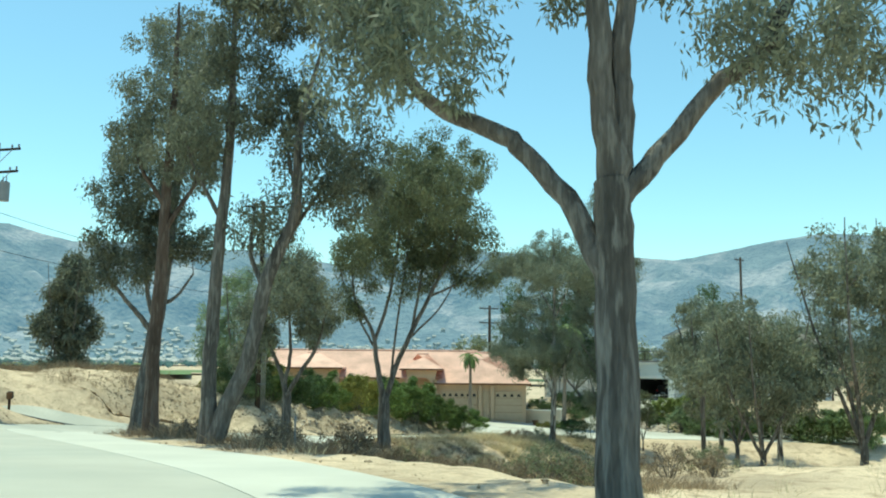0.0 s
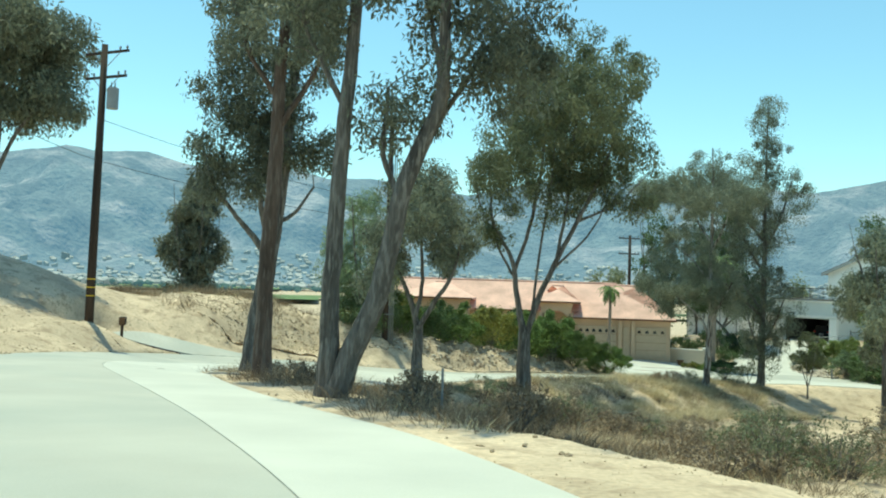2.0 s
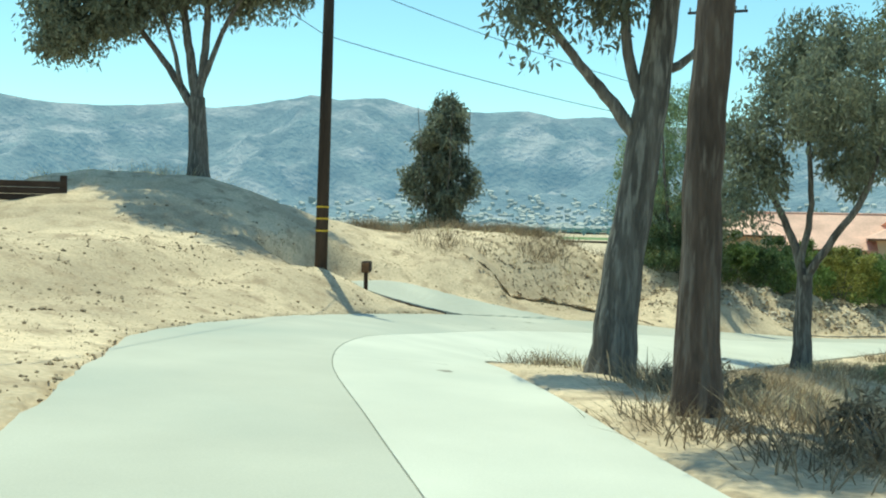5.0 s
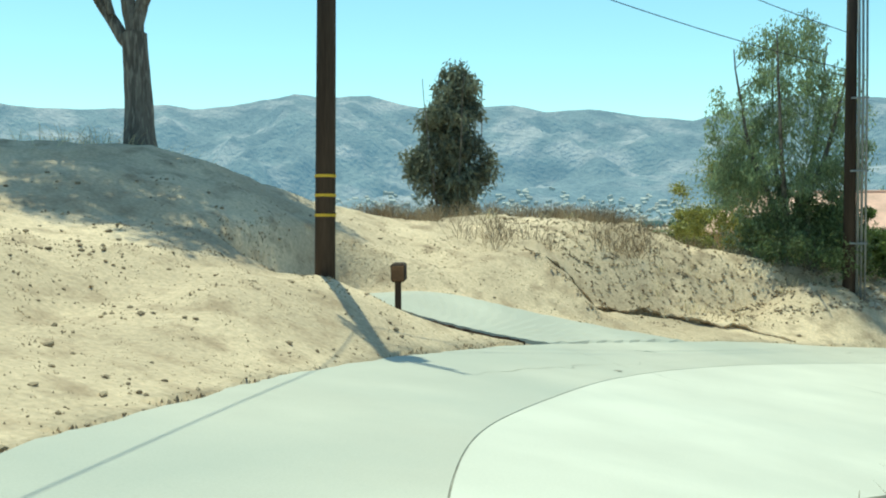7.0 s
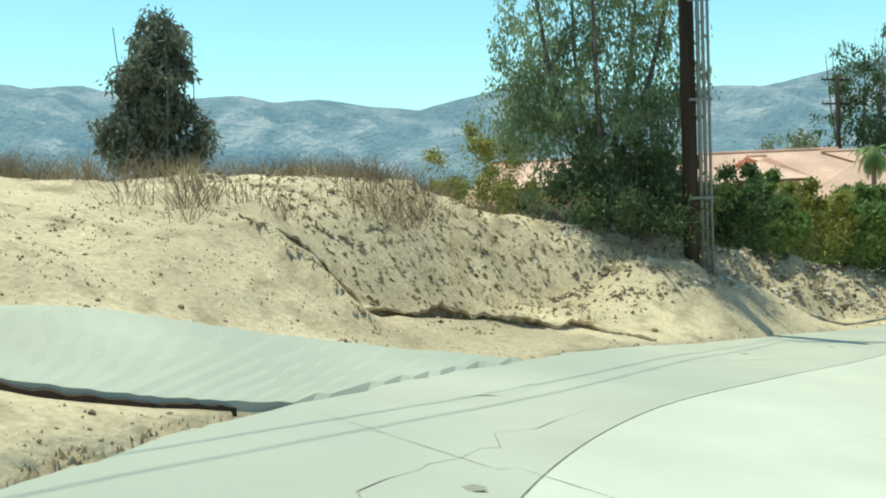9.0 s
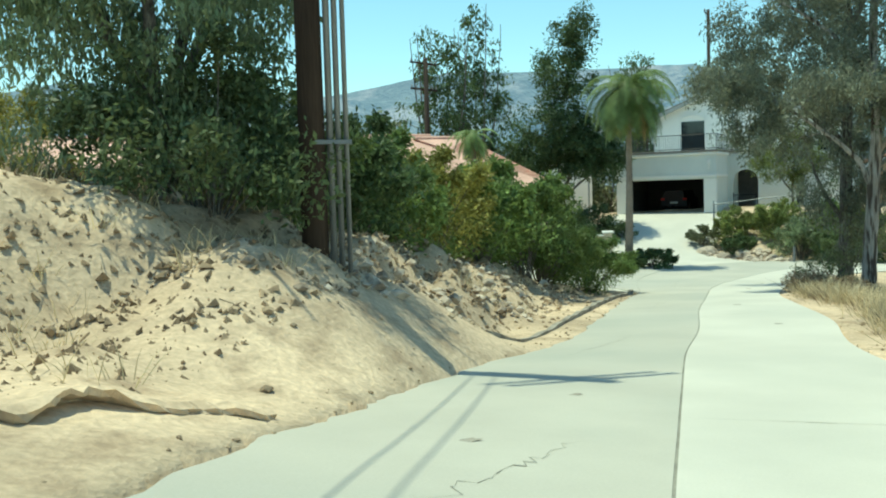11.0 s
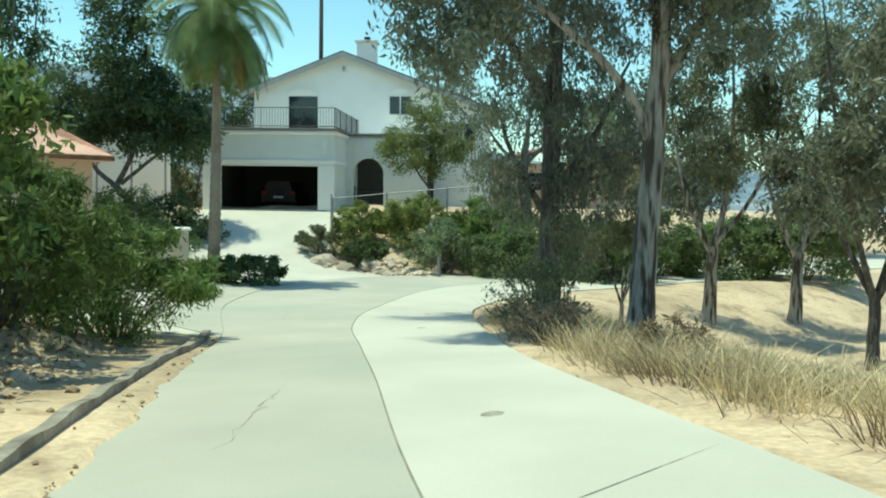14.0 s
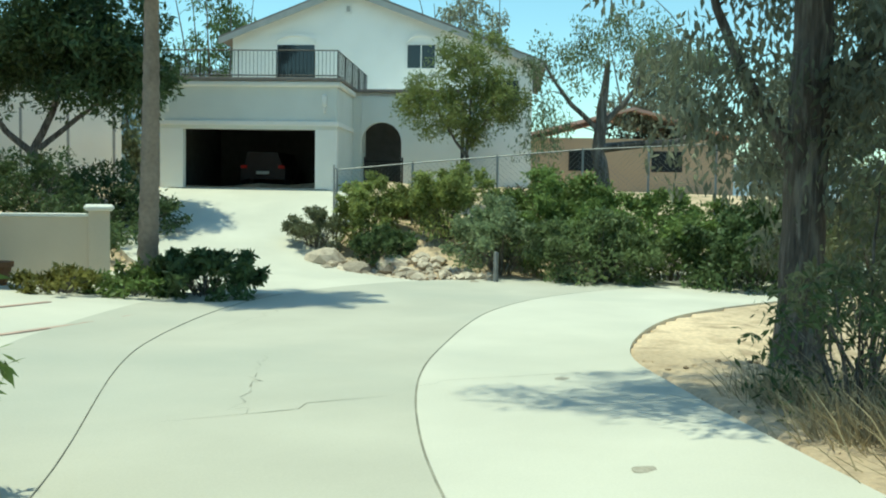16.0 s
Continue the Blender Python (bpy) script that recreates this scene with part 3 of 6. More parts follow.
def shrub(x, y, label, seed, w, h, leaves, leaf=0.15, count=2600, name="shrub", category="shrub", group="", z=None, d=None, droop=0.2, sprigs=26,
          lobes=9, turn=0, slim=0.4, spiky=0.0):
    """A leafy shrub: thin stems, and leaves over uneven lobes."""
    base = empty(name, pose(x, y, gz(x, y) if z is None else z, 0, 0, turn))
    r = random.Random(seed)
    d = d or w
    bm = bmesh.new()
    cs, ss = [], []
    for i in range(lobes):
        a, q = r.uniform(0, 6.28), math.sqrt(r.random()) * 0.78
        cs.append((math.cos(a) * q * w / 2, math.sin(a) * q * d / 2, h * r.uniform(0.18, 0.7)))
        ss.append(min(w, d, h) * r.uniform(0.2, 0.36))
    for i in range(lobes):
        a, q = r.uniform(0, 6.28), r.uniform(0.55, 0.92)
        cs.append((math.cos(a) * q * w / 2, math.sin(a) * q * d / 2, h * r.uniform(0.06, 0.3)))
        ss.append(min(w, d, h) * r.uniform(0.16, 0.26))
    for i in range(sprigs):
        a, q = r.uniform(0, 6.28), math.sqrt(r.random())
        t = Vector((math.cos(a) * q * w * 0.48, math.sin(a) * q * d * 0.48, h * r.uniform(0.5, 1.0) * (1 - 0.45 * q * q)))
        m = Vector((t.x * 0.5 + r.gauss(0, 0.05), t.y * 0.5 + r.gauss(0, 0.05), t.z * 0.55))
        tube(bm, [Vector((t.x * 0.15, t.y * 0.15, -0.1)), m, t], [0.016, 0.011, 0.005], 4, cap=False)
        cs.append(tuple(t))
        ss.append(min(w, h) * r.uniform(0.10, 0.2))
        if spiky:
            for e in (0.35, 0.7):
                cs.append((t.x * (1 + spiky * e), t.y * (1 + spiky * e), t.z + 0.25 * e * h * spiky))
                ss.append(min(w, h) * 0.08)
    part("branchwork", bm, M_BARK, base)
    leaf_cloud("foliage", cs, ss, max(8, count // len(cs)), leaf, droop, leaves, base, seed + 3, 0.85, slim)
    return tagged(base, label, category, group)


def grass(name, spots, material, label, seed, blades=26, height=0.5, spread=0.3, category="dry grass"):
    """Tufts of thin blades on the ground at the spots: one object of stuff."""
    r = rng(seed)
    spots = np.asarray(spots, dtype=float)
    z = ground_z(spots[:, 0], spots[:, 1]) - 0.03
    c = np.repeat(np.column_stack([spots[:, :2], z]), blades, axis=0)
    hs = np.repeat(spots[:, 2] if spots.shape[1] > 2 else np.ones(len(spots)), blades)
    n = len(c)
    off = r.normal(size=(n, 2)) * spread * 0.5
    p = c + np.column_stack([off, np.zeros(n)])
    h = height * hs * r.uniform(0.4, 1.2, n)
    tip = p + np.column_stack([off * 0.7 + r.normal(size=(n, 2)) * 0.42 * h[:, None], h * r.uniform(0.7, 1.0, n)])
    a = r.uniform(0, 6.28, n)
    w = 0.004 + 0.005 * r.random(n)
    side = np.column_stack([np.cos(a) * w, np.sin(a) * w, np.zeros(n)])
    mid = (p + tip) / 2 + np.column_stack([np.zeros((n, 2)), 0.12 * h])
    v = np.stack([p - side, p + side, mid + side * 0.8, mid - side * 0.8, tip + side * 0.2, tip - side * 0.2], 1).reshape(-1, 3)
    i = np.arange(n) * 6
    f = np.concatenate([np.stack([i, i + 1, i + 2, i + 3], -1), np.stack([i + 3, i + 2, i + 4, i + 5], -1)])
    return tagged(fast_mesh(name, v, f, material), label, category, kind="stuff")


LUMP = np.array([(1, 0, 0), (-1, 0, 0), (0, 1, 0), (0, -1, 0), (0, 0, 1), (0, 0, -1), (.6, .6, .6), (-.6, .6, .5), (.6, -.6, .5), (-.6, -.6, .6)], dtype=float)
LUMP_F = [(4, 6, 7), (4, 7, 9), (4, 9, 8), (4, 8, 6), (0, 2, 6), (2, 7, 6), (2, 1, 7), (1, 9, 7), (1, 3, 9), (3, 8, 9), (3, 0, 8), (0, 6, 8),
          (0, 5, 2), (2, 5, 1), (1, 5, 3), (3, 5, 0)]


def stones(name, spots, material, label, seed, lo, hi, category="stones", sink=0.3, levels=None, squash=0.75):
    """Broken lumps on the ground: one object of stuff."""
    r = rng(seed)
    spots = np.asarray(spots, dtype=float)
    z = ground_z(spots[:, 0], spots[:, 1]) if levels is None else np.asarray(levels)
    v, f = [], []
    for k, ((x, y), zz) in enumerate(zip(spots[:, :2], z)):
        s = lo + (hi - lo) * r.random() ** 2.2
        sc = s * r.uniform(0.6, 1.2, 3) * np.array([1, 1, squash])
        a = r.uniform(0, 6.28)
        q = LUMP * r.uniform(0.75, 1.2, (10, 1)) * sc
        q = np.column_stack([q[:, 0] * np.cos(a) - q[:, 1] * np.sin(a), q[:, 0] * np.sin(a) + q[:, 1] * np.cos(a), q[:, 2]])
        v.append(q + np.array([x, y, zz + s * (0.5 - sink) * 0.6]))
        f.extend([[10 * k + i for i in t] for t in LUMP_F])
    return tagged(fast_mesh(name, np.concatenate(v), np.array(f), material), label, category, kind="stuff")


def crumbs(name, spots, material, label, seed, lo, hi, category="clods"):
    """Small four-sided crumbs of earth on the ground: one object of stuff."""
    r = rng(seed)
    n = len(spots)
    z = ground_z(spots[:, 0], spots[:, 1])
    s = lo + (hi - lo) * r.random(n) ** 2.5
    a = r.uniform(0, 6.28, n)[:, None] + np.array([0, 1.57, 3.14, 4.71]) + r.uniform(-0.5, 0.5, (n, 4))
    d = s[:, None] * r.uniform(0.6, 1.2, (n, 4))
    base = np.stack([spots[:, :1] + np.cos(a) * d, spots[:, 1:2] + np.sin(a) * d, np.repeat((z - 0.03)[:, None], 4, 1) - 0.2 * s[:, None]], -1)
    top = np.stack([spots[:, 0] + r.normal(0, 0.45, n) * s, spots[:, 1] + r.normal(0, 0.45, n) * s, z + s * r.uniform(0.12, 0.45, n)], -1)
    v = np.concatenate([base, top[:, None]], 1).reshape(-1, 3)
    k = np.arange(n)[:, None] * 5
    f = np.concatenate([np.concatenate([k + i, k + (i + 1) % 4, k + 4], 1) for i in range(4)])
    return tagged(fast_mesh(name, v, f, material), label, category, kind="stuff")


# the undercut scarp along the foot of the bank
SCARP = smooth_curve([(-19.6, 49.0), (-18.6, 49.7), (-17.6, 50.3), (-16.6, 50.8), (-15.6, 51.5), (-14.6, 52.2), (-13.6, 52.9)], 14)
sq = rng(71)
sn = np.column_stack([-np.gradient(SCARP[:, 1]), np.gradient(SCARP[:, 0])])
sn /= np.linalg.norm(sn, axis=1)[:, None]
k_ = np.arange(len(SCARP))
SCARP = SCARP + sn * (0.13 * np.sin(k_ * 0.21) + 0.06 * np.sin(k_ * 0.57 + 1) + sq.normal(0, 0.02, len(k_)))[:, None]
fade = np.sin(np.pi * (k_ + 0.5) / len(k_)) ** 0.5
high = (0.20 + 0.05 * np.sin(k_ * 0.4) + sq.normal(0, 0.02, len(k_))) * fade
up_z = ground_z(SCARP[:, 0] + sn[:, 0] * 0.5, SCARP[:, 1] + sn[:, 1] * 0.5)
low_z = ground_z(SCARP[:, 0] - sn[:, 0] * 0.1, SCARP[:, 1] - sn[:, 1] * 0.1)
lip_h = np.maximum(up_z - 0.02, low_z + high)
cols = []
for off_, lvl in ((1.0, None), (0.5, up_z + 0.025), (0.05, lip_h * 0.7 + up_z * 0.3), (-0.06, lip_h - 0.04), (-0.05, lip_h - 0.09), (0.12, lip_h - 0.13), (0.2, low_z - 0.3)):
    p = SCARP + sn * (off_ + sq.normal(0, 0.02, len(k_)))[:, None]
    cols.append(np.column_stack([p, (ground_z(p[:, 0], p[:, 1]) - 0.03 if lvl is None else lvl) + sq.normal(0, 0.008, len(k_))]))
v_ = np.stack(cols, 1)
i_ = np.arange(v_.shape[0] * v_.shape[1]).reshape(v_.shape[:2])
ledge = fast_mesh("scarp", v_.reshape(-1, 3), np.stack([i_[:-1, :-1], i_[1:, :-1], i_[1:, 1:], i_[:-1, 1:]], -1).reshape(-1, 4), M_DIRT)
tagged(ledge, "undercut lip of crumbling sandy soil along the bank", "scarp", kind="structure")

# the wood on the inner side of the lane
tree(1.84, 8.15, 2, 1.2, "tall grey-barked eucalyptus forking into broad limbs beside the lane", 11,
     [[(0, -0.3, .19), (0, .8, .175), (0, 2.0, .165), (0, 2.7, .15)],
      [(0, 2.5, .13), (-.08, 3.3, .11), (-.12, 4.1, .1), (-.3, 6, .08), (-.2, 8, .05), (.1, 10, .03)],
      [(.02, 2.7, .11), (.09, 3.4, .09), (.1, 4.1, .085), (.5, 6.5, .06), (.8, 8.5, .03)],
      [(-.03, 1.85, .12), (-.3, 2.45, .1), (-.75, 3.05, .085), (-1.05, 3.25, .08), (-1.6, 3.6, .06), (-2.2, 4.6, .04), (-2.6, 5.5, .02)],
      [(.05, 2.55, .1), (.45, 3.0, .085), (.85, 3.5, .075), (1.25, 3.8, .065), (1.5, 4.3, .055), (2.2, 5.5, .04), (2.6, 6.8, .02)]],
     [(-1.8, 0, 4.0, .8, 1.2, .75, 26), (1.7, 0, 4.1, .8, 1.2, .7, 24), (0, 0, 7.5, 2.8, 2.8, 2.4, 80), (-1.6, 0, 5.6, 1.6, 1.6, 1, 30), (.3, 0.6, 5, 1, 1, .6, 14), (-1.6, 3.0, 6.4, 1.6, 1.4, .8, 40), (.6, 3.4, 7.0, 1.5, 1.4, .9, 36), (-2.8, 2.2, 5.8, 1.0, 1.2, .7, 22)],
     per=230, leaf=0.095, clump=0.33, slim=0.26)
tree(-10.42, 30.65, 22.9, 1.1, "leaning eucalyptus with thick dark trunk at the tip of the verge", 12,
     [[(0, -.3, .34), (.1, .9, .28), (.3, 2.4, .24), (.45, 3.6, .22), (.6, 4.8, .19), (.8, 7, .14), (1, 10, .08), (1, 12.4, .03)],
      [(.3, 3.1, .1), (-.15, 3.7, .08), (-.6, 4.2, .06), (-1.1, 4.9, .05), (-1.5, 6, .03)],
      [(.4, 3.4, .09), (.1, 4.5, .07), (0, 6, .05), (-.3, 8, .03)],
      [(.55, 4.0, .08), (1, 4.25, .05), (1.5, 5, .03)]],
     [(-1.2, 0, 5.3, .8, .9, .9, 20), (.2, 0, 7, 1.5, 1.5, 1.5, 50), (.6, 0, 9.5, 1.7, 1.7, 2, 60), (.9, 0, 12, 1.3, 1.3, 1.6, 34), (1.5, 0, 5.8, .8, .8, .7, 16), (.1, 0, 5.8, 1.3, 1.3, 1.3, 44), (-.7, 0, 7.6, 1.0, 1.1, 1.3, 34)],
     per=150, leaf=0.125, clump=0.42)
tree(-8.71, 26.67, 22.9, 1.1, "straight eucalyptus with reddish bark beside the lane", 13,
     [[(0, -.3, .21), (.02, 2, .175), (.1, 4, .165), (.2, 7, .13), (.3, 10, .07), (.3, 12, .03)], [(.1, 5.4, .08), (.9, 6.8, .05), (1.2, 8, .03)],
      [(.15, 6.2, .07), (-.5, 7.2, .05), (-.9, 8.4, .03)]],
     [(.3, 0, 10, 1.6, 1.6, 1.8, 54), (.9, 0, 7.8, 1, 1, 1, 26), (-.6, 0, 8.2, .9, .9, 1, 22)], bark=M_BARK_RED, per=150, leaf=0.125, clump=0.42)
tree(-5.79, 22.01, 7.2, 1.1, "two-stemmed eucalyptus with grey peeling bark on the verge", 14,
     [[(0, -.3, .2), (0, .6, .185), (.03, 2, .16), (.1, 4, .14), (.25, 6, .12), (.3, 8, .09), (.3, 10.5, .04)],
      [(.1, -.2, .23), (.45, .8, .2), (.9, 1.9, .175), (1.25, 3.6, .155), (1.85, 5.2, .12), (1.9, 7, .08), (2.4, 9, .03)],
      [(1.2, 3.3, .06), (.85, 4.2, .05), (.9, 5.4, .03)], [(1.5, 4.3, .06), (2.3, 5.6, .04), (3.0, 6.8, .02)], [(1.85, 5.3, .05), (1.6, 6.6, .04), (1.3, 8, .02)],
      [(.15, 5, .06), (-.4, 6, .04), (-.8, 7, .02)]],
     [(.2, 0, 8, 1.4, 1.4, 2, 56), (-.6, 0, 6.6, .9, .9, .9, 24), (.4, 0, 10, 1.2, 1.2, 1.4, 32), (2.6, 0, 6.6, 1.5, 1.4, 1.3, 50), (1.6, 0, 7.6, 1.2, 1.2, 1.2, 34), (1.2, 0, 5, .9, .9, .8, 16), (3.0, 0, 5.6, .9, 1, .7, 20), (2.6, -1.2, 10.2, 2.6, 2.6, 1.4, 120), (1.2, -.6, 10.6, 2.2, 2.4, 1.2, 70)],
     bark=M_BARK, per=150, leaf=0.115, clump=0.38)
tree(-8.1, 45.5, 7.2, 1.17, "small open-crowned eucalyptus above dry grass", 15,
     [[(0, -.3, .25), (0, 1.2, .21), (0, 2.3, .18)], [(0, 2.2, .13), (-.4, 3.4, .09), (-.85, 4.4, .07), (-1.3, 6, .03)],
      [(0, 2.2, .11), (.5, 3, .09), (1.2, 4.2, .07), (1.6, 5.6, .03)], [(-.1, 2.6, .09), (.1, 4, .07), (0, 5.6, .05), (.1, 7.4, .02)]],
     [(-1.2, 0, 5.4, 1.2, 1.3, 1.3, 36), (1.2, 0, 5.6, 1.2, 1.3, 1.4, 36), (0, 0, 7.4, 1.4, 1.4, 1.2, 36), (-1.6, 0, 3.9, .8, .8, .6, 14), (.3, -1.8, 6.4, 1.6, 1.6, 1.2, 40), (.2, 1.6, 6.8, 1.5, 1.5, 1.2, 36)], per=150, leaf=0.15, clump=0.45)
tree(-3.75, 51.5, 7.2, 1.24, "tall spreading eucalyptus with a round airy crown", 16,
     [[(0, -.3, .34), (0, 1, .28), (0, 2.3, .24)], [(-.05, 2.2, .16), (-.3, 3.6, .12), (-.6, 5.2, .09), (-1.4, 6.8, .06), (-1.6, 9, .03)],
      [(-.5, 4.6, .08), (.2, 7, .07), (.6, 10, .05), (.6, 13, .02)], [(.1, 2.2, .13), (.5, 3.6, .12), (1.3, 5.4, .1), (2.2, 7.2, .08), (3.2, 9.5, .05), (3.8, 12, .02)],
      [(2, 6.8, .06), (3.6, 7.6, .04), (4.6, 8.6, .02)], [(1.2, 5.2, .07), (1.6, 7.6, .06), (1.8, 10.5, .04), (2.2, 12.8, .02)],
      [(-.4, 4.4, .06), (-1.0, 5.4, .05), (-1.9, 7.4, .03), (-2.2, 8.6, .02)], [(.3, 3.2, .06), (.5, 5.4, .05), (.9, 8.2, .04), (1.1, 11.2, .02)], [(1.0, 4.8, .06), (2.4, 6.2, .04), (3.2, 7.6, .03), (4.0, 9.2, .02)]],
     [(1.8, 0, 12.7, 2.9, 2.4, 1.8, 90), (3.7, 0, 9.8, 1.7, 1.8, 1.6, 44), (-1.2, 0, 9, 1.3, 1.5, 1.7, 34), (1.4, 0, 10, 1.8, 1.8, 1.2, 36), (-1.3, 0, 6.6, .9, .9, .8, 12),
      (4.2, 0, 7.6, 1, 1, .7, 14), (.6, 0, 7.6, 1.6, 1.4, 1.0, 26), (2.4, 0, 8.4, 1.2, 1.2, 1.0, 24), (.2, 0, 11.4, 1.6, 1.6, 1.4, 34), (1.6, -3.2, 11.2, 2.6, 1.8, 1.6, 60), (1.8, 3.0, 11.6, 2.4, 1.8, 1.6, 50), (-.8, -2.4, 8.8, 1.4, 1.5, 1.2, 30), (1.5, 5.0, 11.2, 2.4, 1.8, 1.6, 56), (2.6, 6.4, 9.6, 2.0, 1.8, 1.2, 40)], bark=M_BARK, leaves=M_EUC2, per=170, leaf=0.15, clump=0.52)
tree(7.14, 67.20, -41.3, 0.973, "tall eucalyptus with pale peeling bark beside the bend", 18,
     [[(0, -.3, .26), (.1, 1.5, .21), (.2, 3.5, .19), (.3, 5.5, .16), (.2, 8, .13), (.3, 12, .08), (.2, 16, .03)], [(.2, 3.3, .1), (-.3, 4.4, .08), (-1.4, 5.4, .06), (-2.8, 6.4, .03)],
      [(.3, 4.5, .1), (1, 5.6, .07), (1.8, 7, .04)], [(.2, 7, .09), (-1.2, 8.5, .06), (-2.6, 9.5, .03)], [(.25, 9, .07), (1.2, 10.6, .05), (1.8, 12, .02)], [(.2, 9.6, .08), (-1.6, 12, .05), (-3.2, 13, .04), (-4.6, 13.4, .02)]],
     [(-2.8, 0, 6.0, 1.7, 1.6, 1.6, 60), (0, 0, 7.2, 2, 2, 1.8, 70), (1.4, 0, 6, 1.3, 1.5, 1.6, 40), (-1.2, 0, 10, 2.2, 2.2, 2, 60), (.3, 0, 13.6, 2.2, 2.2, 2.4, 60), (-3.6, 0, 8.4, 1.3, 1.4, 1.2, 26), (-4.2, -.6, 6.8, 1.3, 1.4, .8, 34), (-1.0, -2.2, 6.4, 1.3, 1.3, .8, 30), (-4.4, 0, 13.4, 2.0, 1.6, 1.1, 64), (-2.2, 0, 13.6, 1.8, 1.6, 1.2, 50), (2.6, 0, 12.4, 2.2, 2.0, 1.2, 60), (1.0, -3, 12, 2.2, 1.6, 1.2, 50)],
     bark=M_BARK_PALE, per=140, leaf=0.14, clump=0.45)
tree(11.6, 72.7, -43, 1.12, "tall dense weeping eucalyptus hanging low at the bend", 26,
     [[(0, -.3, .26), (0, 1.5, .22), (.05, 4, .19), (.1, 8, .14), (.1, 12, .09), (.2, 17.5, .03)], [(0, 2, .1), (-.7, 3.2, .06), (-1.2, 4.6, .03)], [(.05, 2.6, .1), (.9, 3.8, .06), (1.6, 5.4, .03)],
      [(.1, 7, .1), (-1.2, 9, .06), (-2, 11, .03)], [(.1, 8.4, .1), (1.2, 10.6, .06), (1.9, 13, .03)], [(.05, 4.6, .1), (-1.4, 6.4, .06), (-2.6, 8, .03)], [(.05, 0, 4.2, .1), (-1.0, -1.0, 5.6, .07), (-2.0, -1.9, 6.6, .05), (-3.0, -2.8, 7.0, .02)], [(.1, 0, 9, .1), (-1.6, -.6, 11, .07), (-3.4, -1.1, 12, .04), (-5, -1.4, 12.4, .02)]],
     [(.3, 0, 2.0, .8, 1.1, 1.2, 18), (.2, 0, 4, 1.0, 1.2, 1.3, 24), (.7, 0, 6.4, 1.2, 1.4, 1.5, 30), (1.2, 0, 3.2, .9, 1.1, 1.3, 14), (-1.6, 0, 8.8, 1.2, 1.4, 1.0, 30), (-1.0, 0, 10.6, 1.6, 1.8, 1.4, 50),
      (1.3, 0, 11.8, 1.7, 1.7, 1.9, 50), (.1, 0, 14.4, 1.9, 1.8, 1.8, 50), (.2, 0, 17, 1.2, 1.2, 1.2, 26), (-2.8, -2.6, 6.9, 1.3, 1.4, .8, 44), (-.9, 0, 4.6, 1.2, 1.3, 1.7, 22), (-.6, 0, 7.4, 1.6, 1.6, 1.5, 30), (.4, 0, 9.4, 1.6, 1.6, 1.2, 30), (1.4, 0, 4.6, 1.2, 1.3, 1.7, 18), (-1.0, 0, 2.6, .9, 1.1, 1.0, 12), (-4.9, -1.4, 12.4, 1.8, 1.4, 1.0, 64), (-2.8, -1.0, 12.8, 1.7, 1.4, 1.0, 50), (0, -2.4, 12, 2.0, 1.4, 1.2, 50)], leaves=M_EUC, per=140, leaf=0.125, clump=0.45, droop=1.2)
tree(10.5, 71.5, -43, 0.8, "young leafy eucalyptus sapling at the corner of the verge", 27,
     [[(0, -.2, .04), (.05, .8, .035), (0, 1.8, .02), (.1, 3, .01)], [(0, .1, .03), (-.5, .9, .02), (-1.0, 1.5, .01)], [(0, .1, .03), (.4, 1.1, .02), (.7, 2.2, .01)]],
     [(-.7, 0, 1.3, .6, .7, .5, 16), (.2, 0, 1.6, .8, .8, .7, 22), (.2, 0, 2.8, .6, .6, .6, 14)], leaves=M_EUC2, per=34, leaf=0.15, clump=0.3)
tree(14.73, 72.69, -43, 0.6, "slim eucalyptus with several thin stems in the hollow", 28, fork(7.5, 3.4, .12, .2, 4, 28),
     [(-.8, 0, 4.4, 1.2, 1.2, 1.3, 30), (.8, 0, 5, 1.2, 1.2, 1.4, 30), (0, 0, 6.6, 1.3, 1.3, 1, 26)], bark=M_BARK_PALE, leaves=M_EUC2, per=55, leaf=0.22, clump=0.42)
for (tx, ty, sd, hh) in ((20.99, 73.64, 19, 11.5), (25.24, 72.72, 20, 12.0)):
    tree(tx, ty, -43, 1.0, "slender forked eucalyptus with pale limbs in the hollow", sd,
         [[(0, -.3, .24), (.05, 1.4, .19), (.1, 2.4, .17)], [(.05, 2.2, .11), (-.7, 3.8, .08), (-1.2, 6, .05), (-1.4, 9, .02)], [(.1, 2.3, .12), (.5, 4, .09), (.7, 6.5, .06), (.6, hh * .9, .02)],
          [(.1, 2.4, .09), (1.3, 4, .07), (2, 5.6, .05), (2.2, 8, .02)]],
         [(-1.2, 0, 7.2, 1.3, 1.3, 1.6, 34), (.6, 0, hh * .8, 1.5, 1.5, 1.8, 44), (1.9, 0, 7.0, 1.1, 1.2, 1.5, 30), (0, 0, 5.2, 1.2, 1.2, .8, 14)],
         bark=M_BARK_PALE, leaves=M_EUC2, per=120, leaf=0.17, clump=0.45, group="trees in the hollow")
tree(16.46, 49.42, -14, 1.25, "low bushy eucalyptus on the sandy slope", 21, fork(8.5, 5, .17, .2, 4, 21),
     [(-1.8, 0, 4.6, 1.8, 1.8, 1.8, 46), (1, 0, 4.4, 1.7, 1.7, 1.8, 44), (-.4, 0, 6.8, 2, 2, 1.5, 46)], per=130, leaf=0.19, clump=0.5, group="trees in the hollow")
